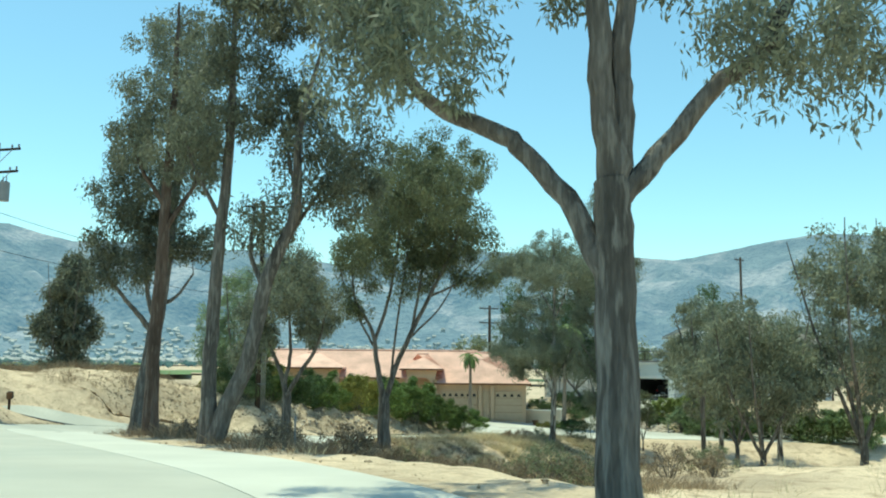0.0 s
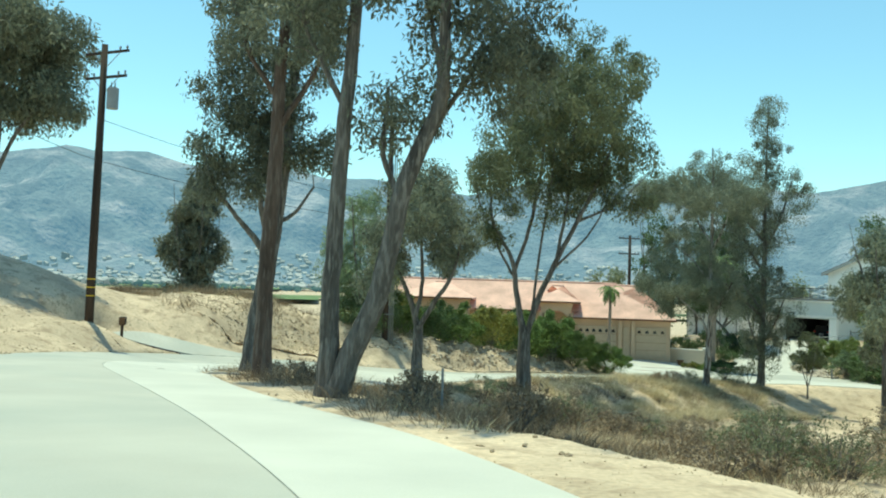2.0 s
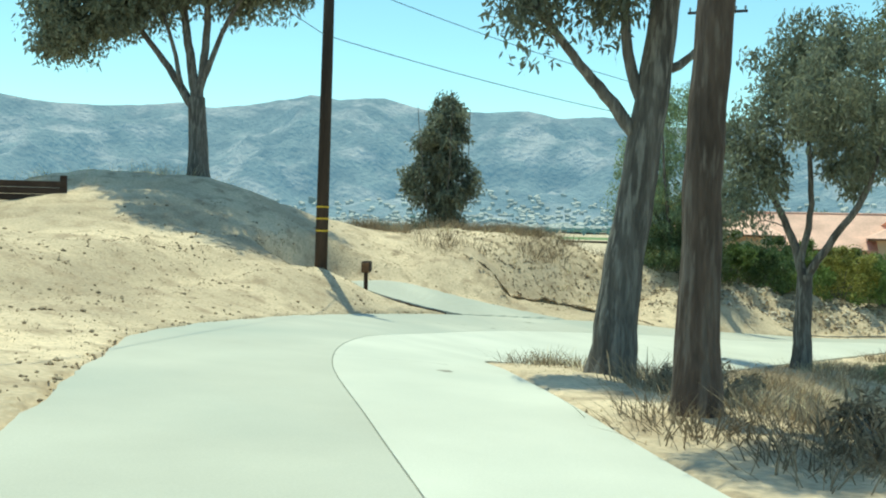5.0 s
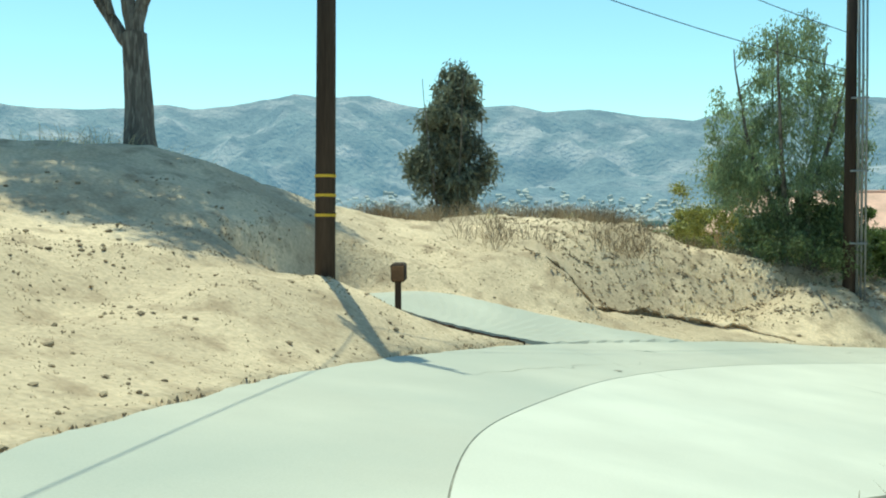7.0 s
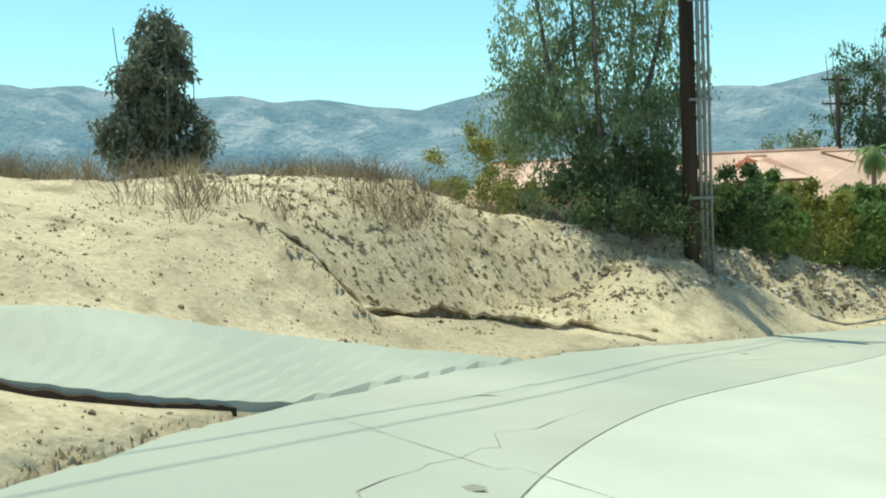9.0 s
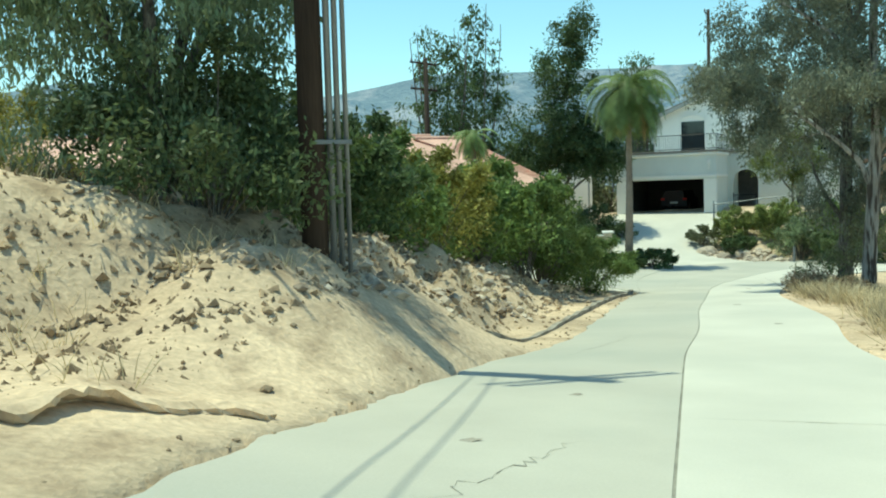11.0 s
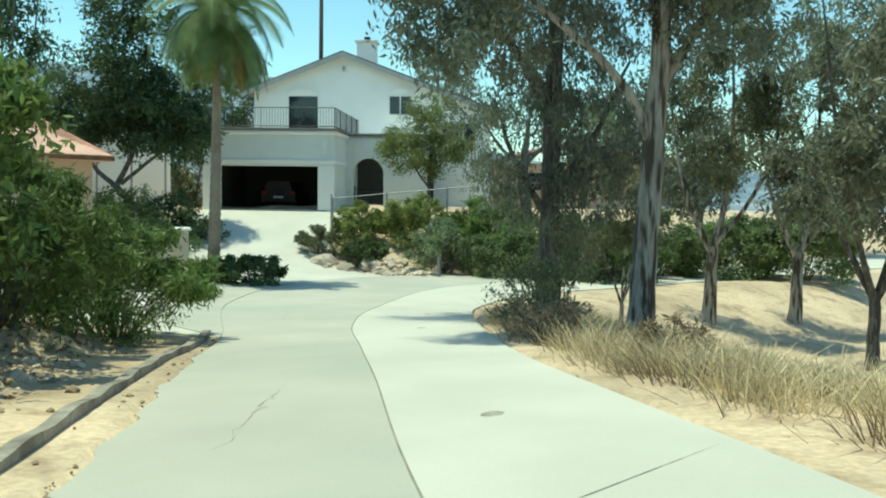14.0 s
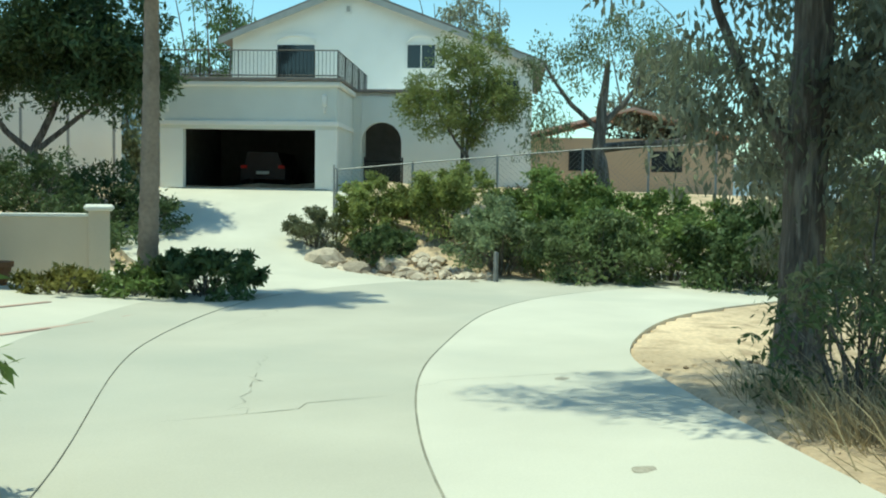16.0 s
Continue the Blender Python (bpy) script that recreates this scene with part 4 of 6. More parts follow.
tree(21.49, 48.77, -18, 1.32, "tall bushy eucalyptus on the sandy slope", 22, fork(11.5, 5.5, .2, .2, 4, 22),
     [(-2, 0, 5.6, 1.8, 1.8, 1.8, 46), (1.4, 0, 5.4, 1.9, 1.9, 2, 50), (-.2, 0, 9, 2.4, 2.2, 2, 60), (2.2, 0, 8.6, 1.5, 1.5, 1.6, 30)], per=130, leaf=0.2, clump=0.52, group="trees in the hollow")
tree(28.32, 54.82, -20, 1.4, "tall bushy eucalyptus on the sandy slope", 29, fork(13, 6, .2, .2, 4, 29),
     [(-2, 0, 6, 2, 2, 2, 46), (1.4, 0, 6.4, 2.2, 2, 2.2, 50), (-.2, 0, 10, 2.6, 2.4, 2, 60)], per=120, leaf=0.21, clump=0.55, group="trees in the hollow")

tree(17.4, 65.0, -12, 1.1, "tall eucalyptus with a high crown between the lane's two legs", 34, fork(11, 5, .18, .45, 4, 34),
     [(-1.4, 0, 7.4, 1.5, 1.8, 1.3, 44), (1.2, 0, 7.6, 1.5, 1.8, 1.4, 44), (-.2, 0, 9.6, 1.7, 1.8, 1.4, 46)], per=130, leaf=0.19, clump=0.5, group="trees in the hollow")
tree(20.71, 68.39, -14, 1.1, "bushy eucalyptus between the lane's two legs", 35, fork(10, 6, .18, .2, 4, 35),
     [(-1.8, 0, 5, 1.8, 1.8, 1.9, 44), (1.2, 0, 5, 1.8, 1.8, 1.9, 44), (-.2, 0, 8, 2, 2, 1.6, 46)], per=130, leaf=0.19, clump=0.5, group="trees in the hollow")

# trees on the outer side
tree(-29.40, 46.10, 22.9, 1.18, "spreading eucalyptus standing on the bare hillock", 23,
     [[(0, -.4, .36), (-.05, 1.2, .3), (-.1, 2.6, .26)], [(-.15, 2.2, .16), (-.7, 3, .13), (-1.4, 4, .1), (-2.4, 5.2, .07), (-3.6, 6.4, .03)],
      [(-.1, 2.5, .17), (-.4, 4, .14), (-.7, 6, .1), (-1, 9, .04)], [(-.05, 2.5, .16), (.1, 4.2, .13), (.2, 6.4, .1), (.4, 10, .03)],
      [(.1, 3.2, .1), (.7, 4.6, .08), (1.4, 5.8, .06), (2.4, 7.4, .03)], [(-.6, 3, .08), (-1.0, 4.6, .06), (-2, 7, .03)]],
     [(-3.4, 0, 6.4, 1.5, 2, 1.2, 40), (-1.6, 0, 8, 2, 2.4, 1.5, 50), (.8, 0, 8, 2, 2.4, 1.6, 50), (2.2, 0, 6.6, 1.3, 2, .9, 26), (-.5, 0, 10.4, 2.8, 2.8, 1.4, 60), (-2.8, 0, 5.0, 1.0, 1.4, .5, 14), (2.5, 0, 8.8, 1.3, 2.2, 1.3, 36), (-4.2, 0, 8.2, 1.6, 2.2, 1.4, 44), (0.6, 2.6, 9, 2.2, 1.6, 1.4, 40), (0.4, -2.6, 9.2, 2.4, 1.6, 1.3, 44), (-4.2, 0, 4.9, 1.2, 1.5, .9, 40), (-2.2, 0, 5.8, 1.6, 1.6, .8, 40), (-.6, 0, 6.3, 1.4, 1.6, .7, 32), (1.0, 0, 6.1, 1.0, 1.4, .7, 20)],
     bark=M_BARK, leaves=M_EUC, per=210, leaf=0.19, clump=0.7)
tree(-36.56, 87.24, 20, 1.18, "lone dark rounded tree behind the sandy bank", 24, fork(13, 5.5, .13, .12, 5, 24),
     [(.3, 0, 11.3, 1.4, 1.6, 1.6, 46), (0, 0, 9, 2.0, 2.1, 2, 70), (.2, 0, 6.6, 2.4, 2.3, 2.2, 90), (-2.0, 0, 7.2, .7, .9, 1.2, 18), (0, 0, 3.6, 2.5, 2.3, 1.8, 60)],
     leaves=M_EUC, per=90, leaf=0.34, clump=0.66, name="rounded_tree")
tree(-13.87, 59.09, -5, 0.995, "dense weeping pepper tree on the bank", 25, fork(8, 4.4, .22, .15, 5, 25),
     [(0, 0, 6.9, 1.6, 1.6, 1.4, 60), (-1.1, 0, 5, 1.5, 1.6, 1.5, 60), (1.0, 0, 5.2, 1.3, 1.6, 1.5, 55), (0, 0, 2.5, 2.2, 1.9, 1.5, 90), (-1.4, 0, 3.2, .9, 1.1, 1.4, 36), (-2.0, 0, 3.4, .9, 1.2, 1.3, 36), (0, 0, 1.0, 2.0, 1.6, .9, 60), (1.6, 0, 3.4, .9, 1.2, 1.4, 36)],
     leaves=M_PEPPER, per=95, leaf=0.13, clump=0.42, droop=1.5, name="pepper_tree")
shrub(-13.3, 58.3, "dense dark green shrub under the pepper tree", 31, 3.8, 2.8, M_MIDLEAF, leaf=0.11, count=14000, name="dark_shrub")


def palm(x, y, h, label, seed, r=0.18, fronds=46, length=3.1, z=None, dead=10, name="palm_tree"):
    """A ringed trunk, arching feathered fronds and a skirt of dead ones."""
    base = empty(name, pose(x, y, gz(x, y) if z is None else z))
    q = random.Random(seed)
    bm = bmesh.new()
    n = int(h / 0.14)
    pts, rad = [], []
    for i in range(n + 1):
        t = i / n
        pts.append((0.12 * math.sin(t * 2.2), 0, -0.2 + t * (h + 0.2)))
        rad.append(r * (1.2 - 0.45 * min(1, t * 1.4)) * (1.0 + (0.07 if i % 2 else -0.04)))
    tube(bm, pts, rad, 12)
    part("trunk", bm, M_PALMBARK, base, smooth=True)
    top = Vector(pts[-1])
    def frond(a, e, reach, v, f, sag=0.062):
        d = Vector((math.cos(a) * math.cos(e), math.sin(a) * math.cos(e), math.sin(e)))
        p, side, i0 = top.copy(), Vector((-math.sin(a), math.cos(a), 0)), len(v)
        for s in range(41):
            v.append(p.copy())
            d = (d + Vector((0, 0, -sag))).normalized()
            p = p + d * (reach / 40)
        for s in range(2, 41):
            w = 0.55 * math.sin(math.pi * min(1, s / 40 * 0.9 + 0.1)) * length / 2.6 * q.uniform(0.85, 1.1)
            dirn = (v[i0 + s] - v[i0 + s - 1]).normalized()
            for sg in (-1, 1):
                v.append(v[i0 + s] + side * sg * w + dirn * w * 0.5 + Vector((0, 0, -0.4 * w)))
                f.append((i0 + s - 1, i0 + s, len(v) - 1))

    v, f = [], []
    for k in range(fronds):
        frond(6.283 * k * 0.618 + q.uniform(-0.2, 0.2), q.uniform(-0.35, 1.25), length * q.uniform(0.8, 1.1), v, f, q.uniform(0.055, 0.1))
    fast_mesh("crown", np.array([tuple(a) for a in v]), np.array(f), M_PALMLEAF, base)
    for k in range(dead):
        v, f = [], []
        frond(6.283 * k * 0.618 + q.uniform(-0.2, 0.2), q.uniform(-0.9, 0.1), length * q.uniform(0.7, 1.0), v, f, q.uniform(0.1, 0.16))
        fast_mesh("dead_frond", np.array([tuple(a) for a in v]), np.array(f), M_DEADFROND, base, "drooping dry brown frond")
    return tagged(base, label, "palm tree")


M_PALMBARK = mat("palm_trunk", (0.30, 0.245, 0.195), scale=1.5, fine=12, bump=0.6, bump_size=0.02, spread=0.22)
M_PALMLEAF = mat("palm_leaf", (0.20, 0.27, 0.095), rough=0.5, spread=0.3, bump=0, translucent=0.3, per_object=0.25)
M_DEADFROND = mat("dead_palm_frond", (0.36, 0.29, 0.13), rough=0.8, spread=0.3, bump=0, translucent=0.3, per_object=0.25)
palm(10.05, 85.4, 8.7, "tall feather palm with ringed grey trunk beside the drive", 41, fronds=44, length=3.3, dead=4)
palm(1.4, 84.6, 5.9, "slim short palm in front of the bungalow", 42, r=0.16, fronds=26, length=1.5, dead=4)


# ---------------------------------------------------------------- poles, letterbox, timber
def utility_pole(x, y, height, lean, arms, label, z=None, extras=""):
    base = empty("utility_pole", pose(x, y, gz(x, y) if z is None else z) @ pose(0, 0, 0, lean[0], lean[1], 0))
    bm = bmesh.new()
    tube(bm, [(0, 0, -0.5), (0, 0, height * 0.5), (0, 0, height)], [0.185, 0.165, 0.13], 12)
    part("pole", bm, M_POLE, base, smooth=True)
    for h, width, turn in arms:
        bm = bmesh.new()
        box(bm, -width / 2, width / 2, 0.11, 0.19, h - 0.055, h + 0.055, 0.01)
        bmesh.ops.transform(bm, matrix=Matrix.Rotation(turn, 4, "Z"), verts=bm.verts)
        arm = part("crossarm", bm, M_POLE, base)
        for s in (-0.46, -0.3, 0.3, 0.46):
            bm = bmesh.new()
            tube(bm, [(s * width, 0.15, h + 0.06), (s * width, 0.15, h + 0.13), (s * width, 0.15, h + 0.22)], [0.02, 0.05, 0.035], 8)
            bmesh.ops.transform(bm, matrix=Matrix.Rotation(turn, 4, "Z"), verts=bm.verts)
            part("insulator", bm, M_GREYMETAL, arm)
        for s in (-1, 1):
            bm = bmesh.new()
            tube(bm, [(s * width * 0.3, 0.15, h - 0.05), (0, 0.12, h - 0.65)], [0.02, 0.02], 5)
            bmesh.ops.transform(bm, matrix=Matrix.Rotation(turn, 4, "Z"), verts=bm.verts)
            part("brace", bm, M_GREYMETAL, arm)
    if "transformer" in extras:
        bm = bmesh.new()
        tube(bm, [(0.42, 0.1, height - 2.7), (0.42, 0.1, height - 1.85), (0.42, 0.1, height - 1.8)], [0.24, 0.24, 0.2], 16)
        can = part("transformer", bm, M_GREYMETAL, base, "grey cylindrical transformer", smooth=False)
        for s in (-0.08, 0.08):
            bm = bmesh.new()
            tube(bm, [(0.42 + s, 0.1, height - 1.8), (0.42 + s, 0.1, height - 1.55)], [0.035, 0.02], 8)
            part("bushing", bm, M_GREYMETAL, can)
    if "bands" in extras:
        for h in (1.035, 1.385, 1.725):
            bm = bmesh.new()
            tube(bm, [(0, 0, h + 0.22), (0, 0, h + 0.27)], [0.19, 0.19], 12)
            part("marker_band", bm, M_YELLOW, base, "yellow reflective band")
    if "conduit" in extras:
        for k in range(3):
            bm = bmesh.new()
            px = 0.22 + 0.11 * k
            tube(bm, [(px, -0.12, -0.3), (px, -0.12, height * 0.5), (px - 0.05, -0.1, height * (0.78 + 0.06 * k))], [0.045 - 0.006 * k] * 3, 8)
            part("conduit", bm, M_GALV, base, "pale metal conduit pipe", smooth=True)
        for h in (1.4, 3.6, 5.8):
            one_box("bracket", (0.0, 0.5, -0.18, -0.13, h, h + 0.06), M_GALV, base, bevel=0.004)
    return tagged(base, label, "utility pole")


utility_pole(-21.08, 40.82, 11.8, (-0.9, 0.3), [(11.5, 2.4, -0.3), (10.45, 2.3, -0.3)], "dark wooden utility pole with two crossarms and a transformer", z=-1.76, extras="transformer bands")
top_b = 10.1 - gz(-12.05, 57.4)
utility_pole(-12.05, 57.4, top_b, (0, 0), [(top_b - 0.3, 2.4, 0.1), (top_b - 1.3, 2.4, 0.1)], "dark wooden utility pole with metal conduits on the bank", extras="conduit")
utility_pole(3.66, 96.72, 12.6, (0, 0), [(12.3, 2.3, 0.5), (10.8, 2.3, 0.5)], "distant wooden utility pole with two crossarms behind the bungalow", z=-6.8)
utility_pole(34.44, 111.74, 18.5, (0, 0), [(18.2, 2.3, 0.8)], "distant wooden utility pole behind the white house", z=-5.8)


def wire(a, b, sag, label):
    bm = bmesh.new()
    pts = []
    for i in range(25):
        t = i / 24
        p = Vector(a).lerp(Vector(b), t)
        p.z -= sag * 4 * t * (1 - t)
        pts.append(p)
    tube(bm, pts, [0.012] * 25, 5)
    ob = part("overhead_wire", bm, M_IRON)
    return tagged(ob, label, "wire")


wire((-21.08, 40.82, 6.9), (-12.05, 57.4, 5.0), 0.3, "thin dark service wire between two poles")
wire((-21.08, 40.82, 5.15), (-12.05, 57.4, 3.9), 0.25, "thin dark service wire between two poles")
wire((-21.08, 40.82, 5.15), (-11.5, 8.0, 5.4), 0.5, "thin dark service wire crossing over the lane")

mailbox = empty("letterbox", pose(-20.09, 41.76, gz(-20.09, 41.76), 0, 0, 20) @ Matrix.Scale(1.12, 4))
one_box("post", (-0.05, 0.05, -0.05, 0.05, -0.35, 0.62), M_DARKWOOD, mailbox, bevel=0.008)
box_part = one_box("box", (-0.10, 0.13, -0.24, 0.24, 0.56, 0.86), M_DARKWOOD, mailbox, bevel=0.03)
one_box("flap", (-0.08, 0.11, -0.255, -0.238, 0.58, 0.82), M_BROWNWOOD, box_part, bevel=0.006)
tagged(mailbox, "dark wooden letterbox on a post beside the side drive", "letterbox")

for k, (fx, fy, ft, fl, fh) in enumerate(((-32.5, 37.4, 44, 2.4, 0.95), (-30.4, 39.0, 40, 2.0, 0.62))):
    rail = empty("timber_barrier", pose(fx, fy, gz(fx, fy), 0, 0, ft))
    for sx in (-fl / 2, fl / 2):
        one_box("post", (sx - 0.1, sx + 0.1, -0.1, 0.1, -0.5, fh + 0.08), M_DARKWOOD, rail)
    for j in range(3):
        one_box("board", (-fl / 2 - 0.1, fl / 2 + 0.1, -0.16, -0.1, fh * (j / 3) - 0.1, fh * ((j + 1) / 3) - 0.11), M_DARKWOOD, rail)
    tagged(rail, "low dark timber retaining barrier on the bank", "barrier", "timber barriers")

stake = empty("stake", pose(-3.28, 20.00, gz(-3.28, 20.00)))
one_box("post", (-0.02, 0.02, -0.02, 0.02, -0.2, 0.75), M_GALV, stake, bevel=0.004)
tagged(stake, "thin pale metal stake in dry grass", "stake")

# ---------------------------------------------------------------- drives, curb and road marks

# low dark strip from the letterbox along the drive's near edge
lip = np.array([(-20.1, 42.1), (-19.6, 42.35), (-19.1, 42.6), (-18.6, 43.02), (-18.2, 43.42)])
lip = smooth_curve(lip, 8)
lip_n = np.column_stack([-np.gradient(lip[:, 1]), np.gradient(lip[:, 0])])
lip_n /= np.linalg.norm(lip_n, axis=1)[:, None]
lip_z = ground_z(lip[:, 0], lip[:, 1]) + 0.04
drive_edging = strip("drive_edging", lip - lip_n * 0.05, lip + lip_n * 0.05, lip_z, lip_z, M_DARKWOOD, 0.3, cuts=2)
tagged(drive_edging, "thin dark strip along the near edge of the side drive", "edging", kind="structure")

i0, i1 = int(15.7 * 24), int(20.1 * 24)
cl = EL[i0:i1] - across[i0:i1] * np.linspace(1.0, 0.3, i1 - i0)[:, None]
cz = ground_z(cl[:, 0], cl[:, 1]) + (0.02 + 0.07 * np.clip(np.arange(i1 - i0) / 50, 0, 1)) + 0.015 * np.sin(np.arange(i1 - i0) * 0.8)
curb = strip("curb", cl - across[i0:i1] * 0.075, cl + across[i0:i1] * 0.075, cz, cz, M_CURB, 0.3, cuts=2)
tagged(curb, "low rough concrete curb holding back the sandy bank", "curb", kind="structure")

# the yard in front of the bungalow and the drive of the white house
yx, yy = np.meshgrid(np.linspace(0, 1, 24), np.linspace(0, 1, 24))
ia, ib = int(19.9 * 24), int(22.0 * 24)
edge = EL[np.linspace(ia, ib, 24).astype(int)] + across[np.linspace(ia, ib, 24).astype(int)] * 0.2
far_edge = np.column_stack([np.linspace(-1.4, 12.6, 24), np.linspace(87.0, 88.2, 24)])
Y3 = edge[None] * (1 - yy[..., None]) + far_edge[None] * yy[..., None]
yz = ground_z(Y3[..., 0].ravel(), Y3[..., 1].ravel()) + 0.035
ez = EZ[np.linspace(ia, ib, 24).astype(int)]
yz = yz * np.minimum(1, yy.ravel() * 6) + np.tile(ez - 0.02, 24) * (1 - np.minimum(1, yy.ravel() * 6))


def sheet(name, top, rows, cols, material, thick=0.25):
    """A curved slab from a grid of points, closed by skirts all round."""
    n = rows * cols
    g = np.arange(n).reshape(rows, cols)
    up = np.stack([g[:-1, :-1], g[:-1, 1:], g[1:, 1:], g[1:, :-1]], -1).reshape(-1, 4)
    ring = np.concatenate([g[0, :], g[1:, -1], g[-1, -2::-1], g[-2:0:-1, 0]])
    low = top[ring] - np.array([0, 0, thick])
    m = len(ring)
    k = np.arange(m)
    side = np.stack([ring[k], n + k, n + (k + 1) % m, ring[(k + 1) % m]], -1)
    return fast_mesh(name, np.concatenate([top, low]), np.concatenate([up, side]), material)


yard = sheet("yard", np.column_stack([Y3.reshape(-1, 2), yz]), 24, 24, M_CONC2)
tagged(yard, "pale concrete forecourt between lane and bungalow", "yard", kind="structure")

M_BAND = mat("pinkish_band", (0.50, 0.36, 0.31), fine=30, spread=0.15)
for (x0, y0, x1, y1) in ((3.2, 79.7, 8.2, 82.4), (4.0, 82.3, 7.6, 84.2)):
    line_ = np.column_stack([np.linspace(x0, x1, 30), np.linspace(y0, y1, 30)])
    nrm = np.array([y0 - y1, x1 - x0]) / math.hypot(x1 - x0, y1 - y0) * 0.06
    bz = ground_z(line_[:, 0], line_[:, 1]) + 0.05
    tagged(strip("yard_band", line_ + nrm, line_ - nrm, bz, bz, M_BAND, 0.05), "narrow pinkish band set into the concrete forecourt", "paving band", kind="structure")

ja, jb = int(19.95 * 24), int(22.1 * 24)
inner, outer = EL[ja:jb] + across[ja:jb] * 0.0, EL[ja:jb] - across[ja:jb] * (1.6 * np.minimum(1, np.arange(jb - ja) / 14))[:, None]
apron = strip("apron", outer, inner, np.maximum(ground_z(outer[:, 0], outer[:, 1]) + 0.05, EZ[ja:jb] - 0.01), EZ[ja:jb] + 0.006, M_CONC, 0.1, cuts=6)
tagged(apron, "grey concrete apron between lane and forecourt", "apron", kind="structure")
apron_joint = strip("apron_joint", EL[ja:jb] - across[ja:jb] * 0.003, EL[ja:jb] + across[ja:jb] * 0.003, EZ[ja:jb] + 0.011, EZ[ja:jb] + 0.011, M_JOINT, 0.04)
tagged(apron_joint, "thin dark joint between lane and apron", "joint", kind="structure")

side_drive = sheet("side_drive", DRIVE, 9, len(DRIVE) // 9, M_CONC, 0.3)
tagged(side_drive, "narrow grey concrete drive leaving the lane past the letterbox", "drive", kind="structure")

house_drive = sheet("house_drive", HDRIVE, 26, 12, M_CONC2, 0.3)
tagged(house_drive, "pale concrete drive rising to the open garage", "drive", kind="structure")


def on_road(st, u):
    """A point of the lane: station and share of the width."""
    k = min(int(st * 24), len(EL) - 1)
    p = EL[k] * (1 - u) + ER[k] * u
    return Vector((p[0], p[1], EZ[k] - EF[k] * u + 0.004))


def crack(a, b, seed, width=0.02, label="thin dark crack in the concrete"):
    r = random.Random(seed)
    n = 26
    v, f = [], []
    for i in range(n + 1):
        t = i / n
        p = on_road(a[0] + (b[0] - a[0]) * t, a[1] + (b[1] - a[1]) * t + r.gauss(0, 0.007))
        w = 0.7 * width * r.uniform(0.3, 1.2) * math.sin(math.pi * (0.05 + 0.9 * t))
        q = on_road(a[0] + (b[0] - a[0]) * (t + 0.02), a[1] + (b[1] - a[1]) * (t + 0.02))
        d = (q - on_road(a[0] + (b[0] - a[0]) * t, a[1] + (b[1] - a[1]) * t)).normalized()
        s = Vector((-d.y, d.x, 0)) * w * 0.5
        v += [p - s, p + s]
    for i in range(n):
        f.append((2 * i, 2 * i + 1, 2 * i + 3, 2 * i + 2))
    ob = link_mesh("crack", v, f, M_JOINT)
    return tagged(ob, label, "crack", kind="structure")


for k, (a, b, w) in enumerate((((8.2, .5), (8.9, .98), .02), ((10.2, .22), (12.0, .26), .03), ((11.3, .03), (11.35, .44), .018), ((12.3, .5), (12.35, .95), .018),
                               ((13.1, .2), (13.7, .32), .03), ((15.2, .18), (16.1, .22), .02),
                               ((14.0, .46), (14.02, .9), .016), ((16.6, .45), (16.62, .97), .016), ((17.4, .2), (18.2, .3), .018), ((19.2, .04), (19.25, .46), .018), ((20.3, .1), (20.36, .47), .02),
                               ((20.3, .22), (20.9, .27), .03), ((20.45, .5), (20.5, .97), .016), ((21.2, .1), (22.3, .2), .016))):
    crack(a, b, 60 + k, w)
# dark stain spots on the concrete
for k, (st_, u, r_) in enumerate(((8.35, .8, .12), (11.2, .3, .12), (13.6, .2, .1), (14.3, .3, .08), (16.0, .78, .1), (17.2, .7, .12), (19.6, .75, .1), (20.4, .8, .12))):
    c = on_road(st_, u)
    q = random.Random(k)
    ring = [c + Vector((math.cos(a) * r_ * q.uniform(.6, 1.2), math.sin(a) * r_ * .7 * q.uniform(.6, 1.2), 0.001)) for a in np.linspace(0, 6.283, 13)[:-1]]
    tagged(link_mesh("oil_stain", ring, [tuple(range(12))], M_CURB), "small dark oil stain on the concrete", "stain", kind="structure")

# ---------------------------------------------------------------- the white house
house = empty("house", HOUSE)


def hbox(name, b, material, parent=None, label="", bevel=0.012):
    return one_box(name, b, material, house if parent is None else parent, label, bevel)


hbox("garage_pier", (-6.55, -5.68, 0, 0.3, -1.2, 2.13), M_STUCCO)
hbox("garage_pier", (-0.8, 0, 0, 0.3, -1.2, 2.13), M_STUCCO)
hbox("garage_front", (-6.55, 0, 0, 0.3, 2.13, 3.86), M_GARAGEPAINT)
hbox("garage_side", (-0.3, 0, 0.3, 7.2, -1.2, 3.86), M_GARAGEPAINT)
hbox("garage_side", (-6.55, -6.25, 0.3, 7.2, -1.2, 3.86), M_STUCCO)
# dark sheets added inside; with back and ceiling they paint the garage's shade
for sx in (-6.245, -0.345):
    hbox("garage_lining", (sx, sx + 0.04, 0.31, 6.3, 0.0, 2.5), M_RECESS_SHADE)
hbox("garage_back", (-6.25, -0.3, 6.3, 6.5, -0.2, 2.6), M_RECESS_SHADE)
hbox("garage_ceiling", (-6.25, -0.3, 0.3, 6.3, 2.5, 2.62), M_RECESS_SHADE)
hbox("garage_floor", (-6.25, -0.3, 0.0, 6.3, -0.3, 0.0), M_CONC)
hbox("deck", (-6.55, 0.0, 0, 7.3, 3.78, 3.9), M_CONC2)
